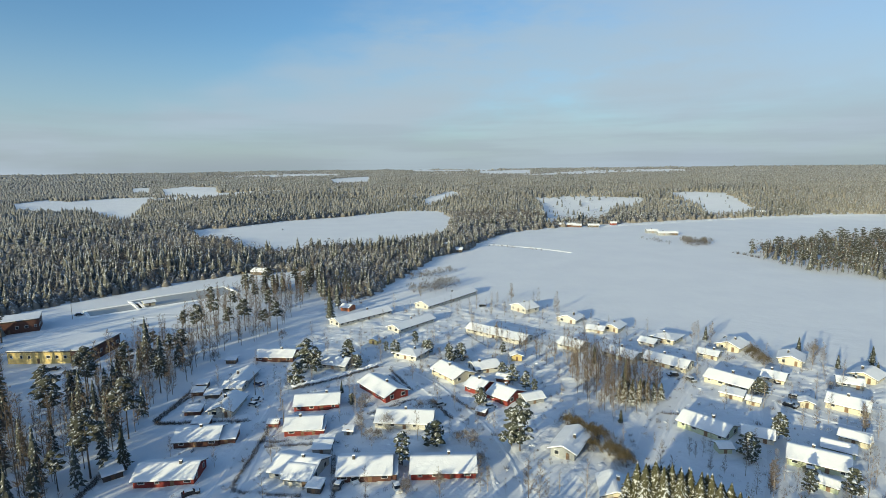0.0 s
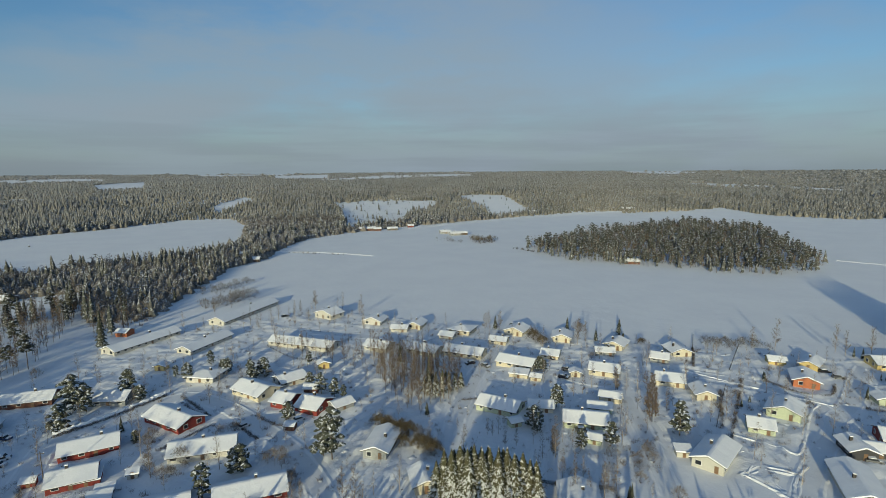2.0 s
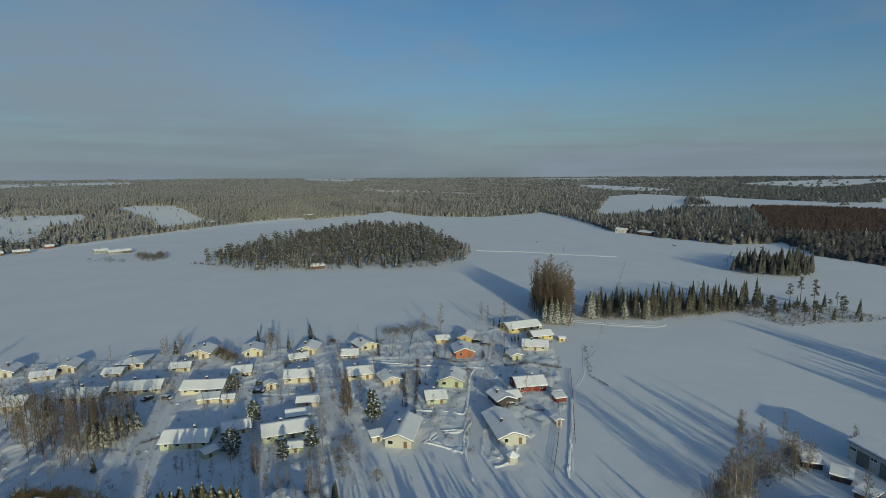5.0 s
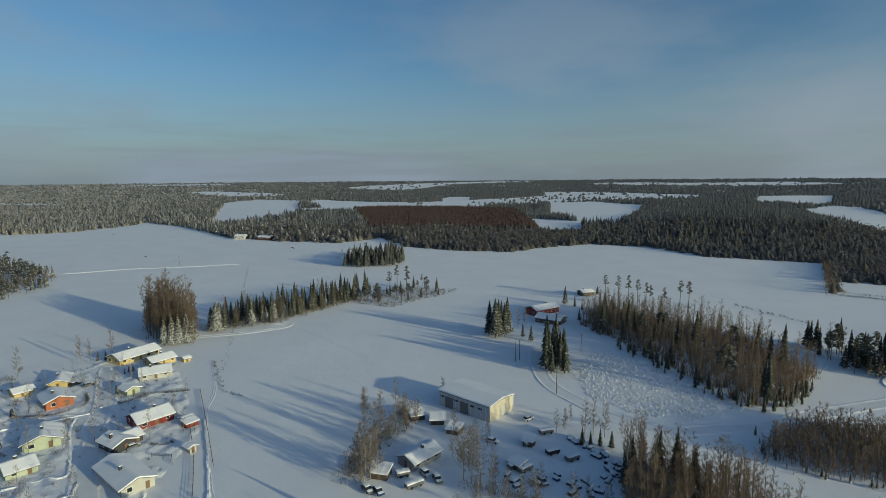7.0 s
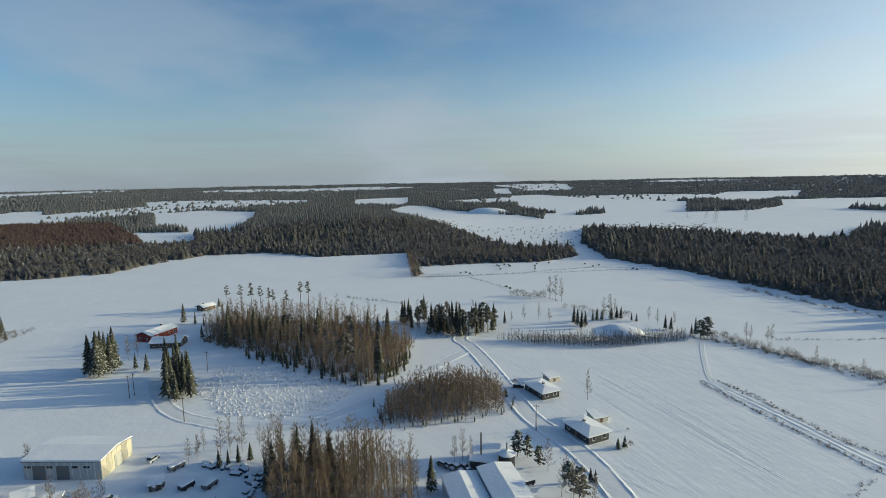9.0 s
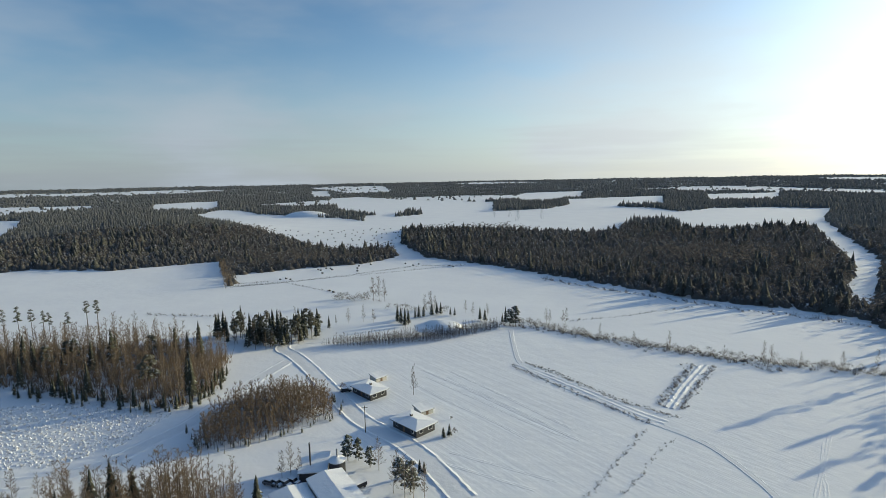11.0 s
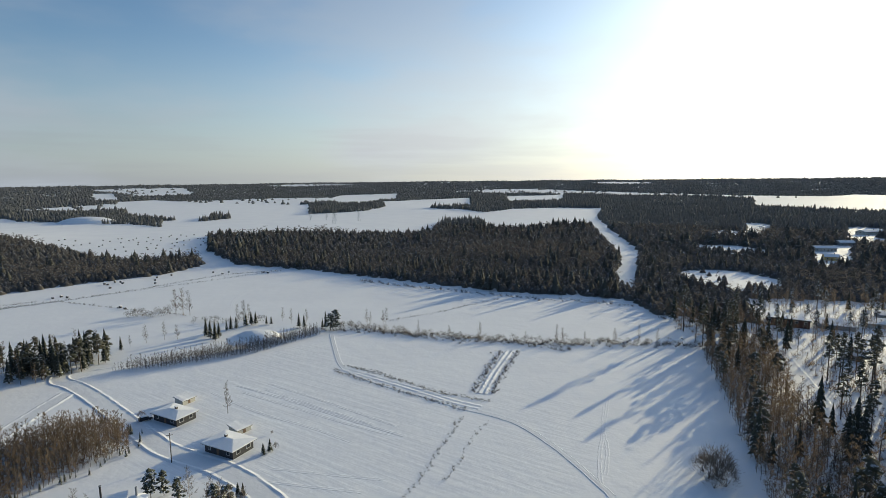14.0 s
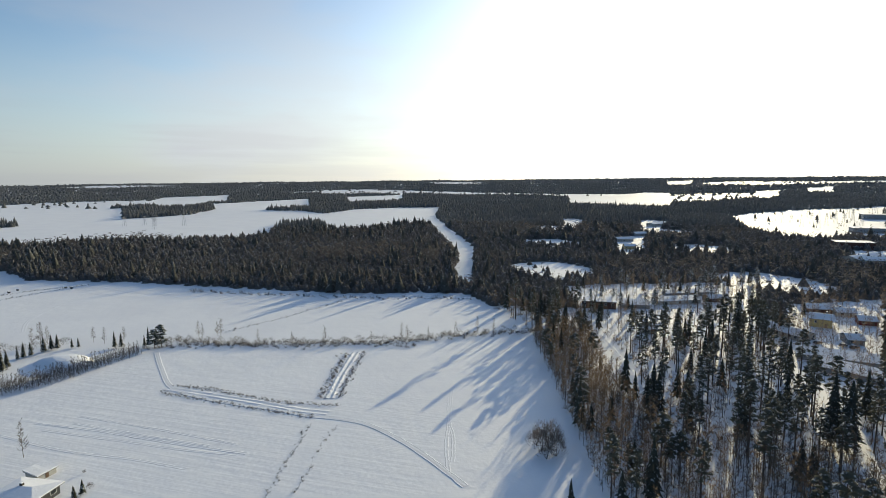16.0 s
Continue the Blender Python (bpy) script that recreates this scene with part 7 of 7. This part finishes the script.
scrap(142.3, -55.2, -165)
scrap(144.8, -56.2, -169)
scrap(138.6, -54.7, 137)
scrap(136.5, -54.5, 159)
scrap(139.1, -56.0, 122)
scrap(141.8, -55.6, 147)
scrap(137.8, -56.8, -66)
scrap(135.6, -54.7, -43)
scrap(135.1, -54.2, -51)
scrap(132.5, -54.0, -27)
scrap(133.4, -54.3, -158)
scrap(135.5, -53.6, -164)
scrap(134.1, -56.2, -113)
scrap(136.4, -57.5, -127)
scrap(131.6, -51.6, -65)
scrap(129.6, -51.7, -42)
scrap(128.9, -41.2, 54)
scrap(130.8, -42.4, 39)
scrap(127.0, -42.1, -73)
scrap(124.7, -40.4, -53)
scrap(129.4, -45.6, -148)
scrap(127.5, -46.3, -157)
scrap(126.0, -45.5, 138)
scrap(123.5, -45.0, 162)
scrap(124.9, -47.3, -120)
scrap(127.6, -47.0, -135)
scrap(131.3, -38.1, 32)
scrap(133.5, -39.0, 24)
scrap(132.9, -35.0, 41)
scrap(130.1, -32.4, 32)
scrap(132.2, -26.1, -59)
scrap(134.3, -25.5, -30)
scrap(129.0, -27.0, 110)
scrap(131.5, -26.9, 134)
trailer(145.0, -40.7, -71)
trailer(141.2, -45.4, -66)
trailer(150.3, -35.0, -65)
trailer(138.5, -28.6, -60)
trailer(136.6, -30.8, -57)
trailer(157.5, -42.0, -76)
trailer(136.5, 2.8, -74)
trailer(131.2, -0.2, -60)
trailer(82.0, -105.7, -111)
pole(-50.5, 157.6, -1)
pole(-67.5, 180.9, -71)
pole(-202.1, 282.7, -56)
pole(224.2, -45.7, -95)
pole(98.6, -131.7, -147)
pole(231.2, -77.2, -148)
pole(519.2, 219.1, -32)
pole(-137.3, 204.4, -2)
pole(226.0, -47.8, -64)
pole(187.5, -53.7, -147)


BALE = [None]


def bale(x, y):
    """A wrapped round bale lying in the snow."""
    if BALE[0] is None:
        root = new("hay_bale")
        tagged(root, "dark round hay bale capped with snow on the field", "hay bale", group="bales on the fields")
        a = np.linspace(0, 2 * np.pi, 14, endpoint=False)
        part("bale_roll", extrude([(0.75 * math.cos(t), 0.7 + 0.75 * math.sin(t)) for t in a], "x", -0.65, 0.65), WALLS["black"], root)
        part("snow_cap", extrude([(-0.6, 1.2), (0.6, 1.2), (0.4, 1.52), (0, 1.62), (-0.4, 1.52)], "x", -0.63, 0.63), ROOF_SNOW, root)
        BALE[0] = root
        root.matrix_basis = pose(x, y, ground_at(x, y) - 0.05, 0, 0, 20)
    else:
        copy_thing(BALE[0], pose(x, y, ground_at(x, y) - 0.05, 0, 0, random.uniform(0, 180)))


bale(320.5, -371.1)
bale(318.0, -381.7)
bale(295.3, -392.1)
bale(302.0, -403.7)
bale(307.1, -426.7)
bale(268.1, -431.7)
bale(255.5, -425.3)
bale(254.9, -434.1)
bale(223.2, -436.3)
bale(217.6, -433.3)
bale(320.4, -327.7)
bale(322.1, -322.5)
bale(313.9, -325.8)
bale(325.0, -373.1)
bale(308.7, -359.5)
bale(322.9, -381.7)
bale(312.8, -377.7)
bale(286.6, -380.5)
bale(296.5, -415.1)
bale(829.2, 442.8)
bale(577.8, 277.9)
bale(630.3, 134.7)
bale(635.8, 137.9)
bale(-210.5, 700.0)
bale(248.2, -299.7)
bale(253.8, -302.5)
bx, by = grid_in(FIELD_G, 22.0, 0.8)
low = np.hypot(bx, by) < 900
bx, by = bx[low], by[low]
for px, py in zip(bx[:60], by[:60]):
    bale(px, py)


# ---- the metal hall beside the field ----
def hall():
    root = new("warehouse")
    root.matrix_world = pose(174 + 4.7, -17.8 - 4.7, 0, 0, 0, -135)
    tagged(root, "long grey metal warehouse with a snowy low-pitched roof", "warehouse")
    L, W, e = 22.0, 13.8, 5.3
    X, Y = L / 2, W / 2
    part("wall", extrude([(-Y, 0), (Y, 0), (Y, e), (0, e + 0.95), (-Y, e)], "x", -X, X), CLAD, root)
    part("roof", extrude([(-Y - 0.35, e - 0.05), (0, e + 0.95), (Y + 0.35, e - 0.05), (Y + 0.35, e + 0.15), (0, e + 1.15), (-Y - 0.35, e + 0.15)], "x", -X - 0.3, X + 0.3), ROOF, root)
    part("roof_snow", extrude([(-Y - 0.38, e + 0.153), (0, e + 1.1503), (Y + 0.38, e + 0.153), (Y + 0.2, e + 0.5), (0, e + 1.45), (-Y - 0.2, e + 0.5)], "x", -X - 0.32, X + 0.32, 8, 0.03), ROOF_SNOW, root)
    for i in range(10):
        part("rib", box(-X + 1.1 + i * 2.13, -Y - 0.05, 0.1, 0.12, 0.1, e - 0.15), TRIM, root)
    for p in (-6.5, 0.2):
        part("roller_door", box(p, -Y - 0.06, 0.05, 3.6, 0.12, 4.0), PAINT["grey"], root, "grey roller door")
    for p in (-9.6, -3.4, 3.6, 7.0):
        window(root, p, -Y, 3.2, 1.8, 0.7, 0)
    for i in range(6):
        part("panel", box(X + 0.04, -Y + 1.15 + i * 2.3, 0.1, 0.1, 2.2, e + (0.15 if i in (0, 5) else 0.35)), WALLS["cream"], root)
    part("roller_door", box(X + 0.1, 0.4, 0.05, 0.14, 3.4, 4.0), WALLS["pale"], root, "pale roller door")


CLAD = material("grey_cladding", (0.50, 0.52, 0.53), (0.42, 0.44, 0.45), 0.6, 0.55, 0.1, 3.0)
hall()


# ---- the sawmill yard: roof pair, boiler shed, tank and chimney ----
def sawmill():
    root = new("sawmill_building")
    root.matrix_world = pose(83.5, -93.5, 0, 0, 0, -121)
    tagged(root, "wide low industrial building with a snow-covered stepped roof", "building")
    for k, (x0, w, z) in enumerate(((-6.5, 9.0, 3.6), (3.2, 9.2, 4.6))):
        part("wall", box(x0, 0, 0, w, 16.0, z), CLAD, root)
        part("roof_snow", extrude([(x0 - w / 2 - 0.3, z + 0.002), (x0 + w / 2 + 0.3, z + 0.002), (x0 + w / 2 + 0.2, z + 0.4), (x0, z + 1.1), (x0 - w / 2 - 0.2, z + 0.4)], "y", -8.3, 8.3, 6, 0.03), ROOF_SNOW, root)


sawmill()
tank = new("tank")
tank.matrix_world = pose(91.0, -108.2, 0)
tagged(tank, "round grey steel tank with a snowy cone roof", "tank")
v, f = tube([(0, 0, 0), (0, 0, 4.2)], [2.2, 2.2], 20)
part("shell", (v, f), WALLS["black"], tank)
v, f = tube([(0, 0, 4.2), (0, 0, 4.45), (0, 0, 5.3)], [2.35, 2.35, 0.25], 20)
part("roof_snow", (v, f), ROOF_SNOW, tank)
v, f = tube([(0, 0, 5.2), (0, 0, 7.4)], [0.25, 0.25], 10)
part("vent", (v, f), METAL, tank)
stack = new("chimney_pipe")
stack.matrix_world = pose(97.0, -104.2, 0)
tagged(stack, "tall thin black steel chimney beside the boiler shed", "chimney")
v, f = tube([(0, 0, 0), (0, 0, 9.5)], [0.22, 0.22], 10)
part("pipe", (v, f), WALLS["black"], stack)
v, f = tube([(0, 0, 9.502), (0, 0, 9.7)], [0.3, 0.3], 10)
part("rim", (v, f), METAL, stack)

# ---- earth mound with a cellar ----
a = np.linspace(0, 2 * np.pi, 40, endpoint=False)
rows = []
for u, z in ((1.0, -0.1), (0.85, 0.9), (0.65, 1.9), (0.4, 2.5), (0.15, 2.7)):
    wob = 1 + 0.08 * np.sin(3 * a + u * 4)
    rows.append(np.stack([132 + (16 * u * np.cos(a) * 0.857 - 9 * u * np.sin(a) * 0.515) * wob, -252 - (16 * u * np.cos(a) * 0.515 + 9 * u * np.sin(a) * 0.857) * wob, 0 * a + z], -1))
rows = np.concatenate(rows)
mound_faces = [(i * 40 + j, i * 40 + (j + 1) % 40, (i + 1) * 40 + (j + 1) % 40, (i + 1) * 40 + j) for i in range(4) for j in range(40)] + [tuple(range(160, 200))]
mound = mesh_object("snow_mound", rows, mound_faces, [SNOW])
tagged(mound, "low earth mound under smooth snow", "mound", kind="structure")
house(132.0, -248.0, 150, 4.2, 2.5, 2.4, "wood", "shed")

# ---- ice rinks by the school ----
for cx, cy, sx, sy in ((-163.0, 330.0, 56.0, 26.0), (-190.0, 301.0, 26.0, 16.0)):
    rink = new("ice_rink")
    rink.matrix_world = pose(cx, cy, 0, 0, 0, 41)
    tagged(rink, "cleared grey ice rink ringed by snow banks", "ice rink")
    part("ice", box(0, 0, 0.02, sx, sy, 0.06), ICE, rink)
    for px, py, lx, ly in ((0, -sy / 2 - 0.8, sx + 3, 1.5), (0, sy / 2 + 0.8, sx + 3, 1.5), (-sx / 2 - 0.8, 0, 1.5, sy), (sx / 2 + 0.8, 0, 1.5, sy)):
        part("snow_bank", extrude([(py - ly / 2, 0.0), (py + ly / 2, 0.0), (py + 0.3 * ly, 0.6), (py - 0.25 * ly, 0.75)], "x", px - lx / 2, px + lx / 2, 14, 0.14), SNOW, rink)
house(-176.0, 311.5, 41, 6.0, 4.0, 2.4, "cream")

# ---- small things in the village ----
gazebo = new("gazebo")
gazebo.matrix_world = pose(125.5, 66.5, 0)
tagged(gazebo, "small white garden gazebo with a pointed snowy roof", "gazebo")
v, f = tube([(0, 0, 0), (0, 0, 2.1)], [1.5, 1.5], 6)
part("wall", (v, f), WALLS["pale"], gazebo)
v, f = tube([(0, 0, 2.1), (0, 0, 2.35), (0, 0, 3.5)], [1.9, 1.9, 0.05], 6)
part("roof_snow", (v, f), ROOF_SNOW, gazebo)
house(30.0, 213.5, 0, 4.2, 3.5, 2.6, "yellow", "front")
house(-31.5, 236.0, -22, 4.0, 4.0, 2.6, "yellow", "front")

# ---- snow-covered spoil heap and the switchyard far out ----
a = np.linspace(0, 2 * np.pi, 36, endpoint=False)
heap_rows = [np.stack([860 + 62 * u * np.cos(a) * (1 + 0.1 * np.sin(2 * a)), -960 + 40 * u * np.sin(a), 0 * a + z], -1) for u, z in ((1.0, -1.0), (0.75, 6.0), (0.5, 10.0), (0.2, 12.0))]
heap = mesh_object("spoil_heap", np.concatenate(heap_rows), [(i * 36 + j, i * 36 + (j + 1) % 36, (i + 1) * 36 + (j + 1) % 36, (i + 1) * 36 + j) for i in range(3) for j in range(36)] + [tuple(range(108, 144))], [SNOW])
tagged(heap, "smooth snow-covered spoil heap beyond the fields", "heap", kind="structure")


def pylon(x, y, tall):
    root = new("power_pylon")
    root.matrix_world = pose(x, y, ground_at(x, y), 0, 0, random.uniform(0, 90))
    tagged(root, "steel lattice power pylon far beyond the woods", "pylon")
    for sx in (-1, 1):
        for sy in (-1, 1):
            v, f = tube([(2.2 * sx, 2.2 * sy, 0), (0.4 * sx, 0.4 * sy, tall)], [0.16, 0.10], 4)
            part("leg", (v, f), METAL, root)
    for k, w in ((0.72, 9.0), (0.86, 7.0)):
        part("arm", box(0, 0, tall * k, w, 0.3, 0.4), METAL, root)


for px, py, tall in ((-675, -775, 22), (-672, -754, 18), (-657, -717, 24), (-701, -746, 20), (-666, -696, 26), (-706, -724, 20), (-751, -753, 22), (-715, -702, 20), (-775, -746, 24), (-754, -710, 18), (-758, -849, 24), (-803, -863, 26), (-818, -831, 24), (-866, -844, 26), (339.6, -943, 26), (311, -1003, 26), (420, -1030, 18), (390, -1040, 18), (365, -1020, 16), (-870, -800, 28), (-910, -830, 28), (-820, -790, 26), (-940, -800, 26)):
    pylon(px, py, tall)
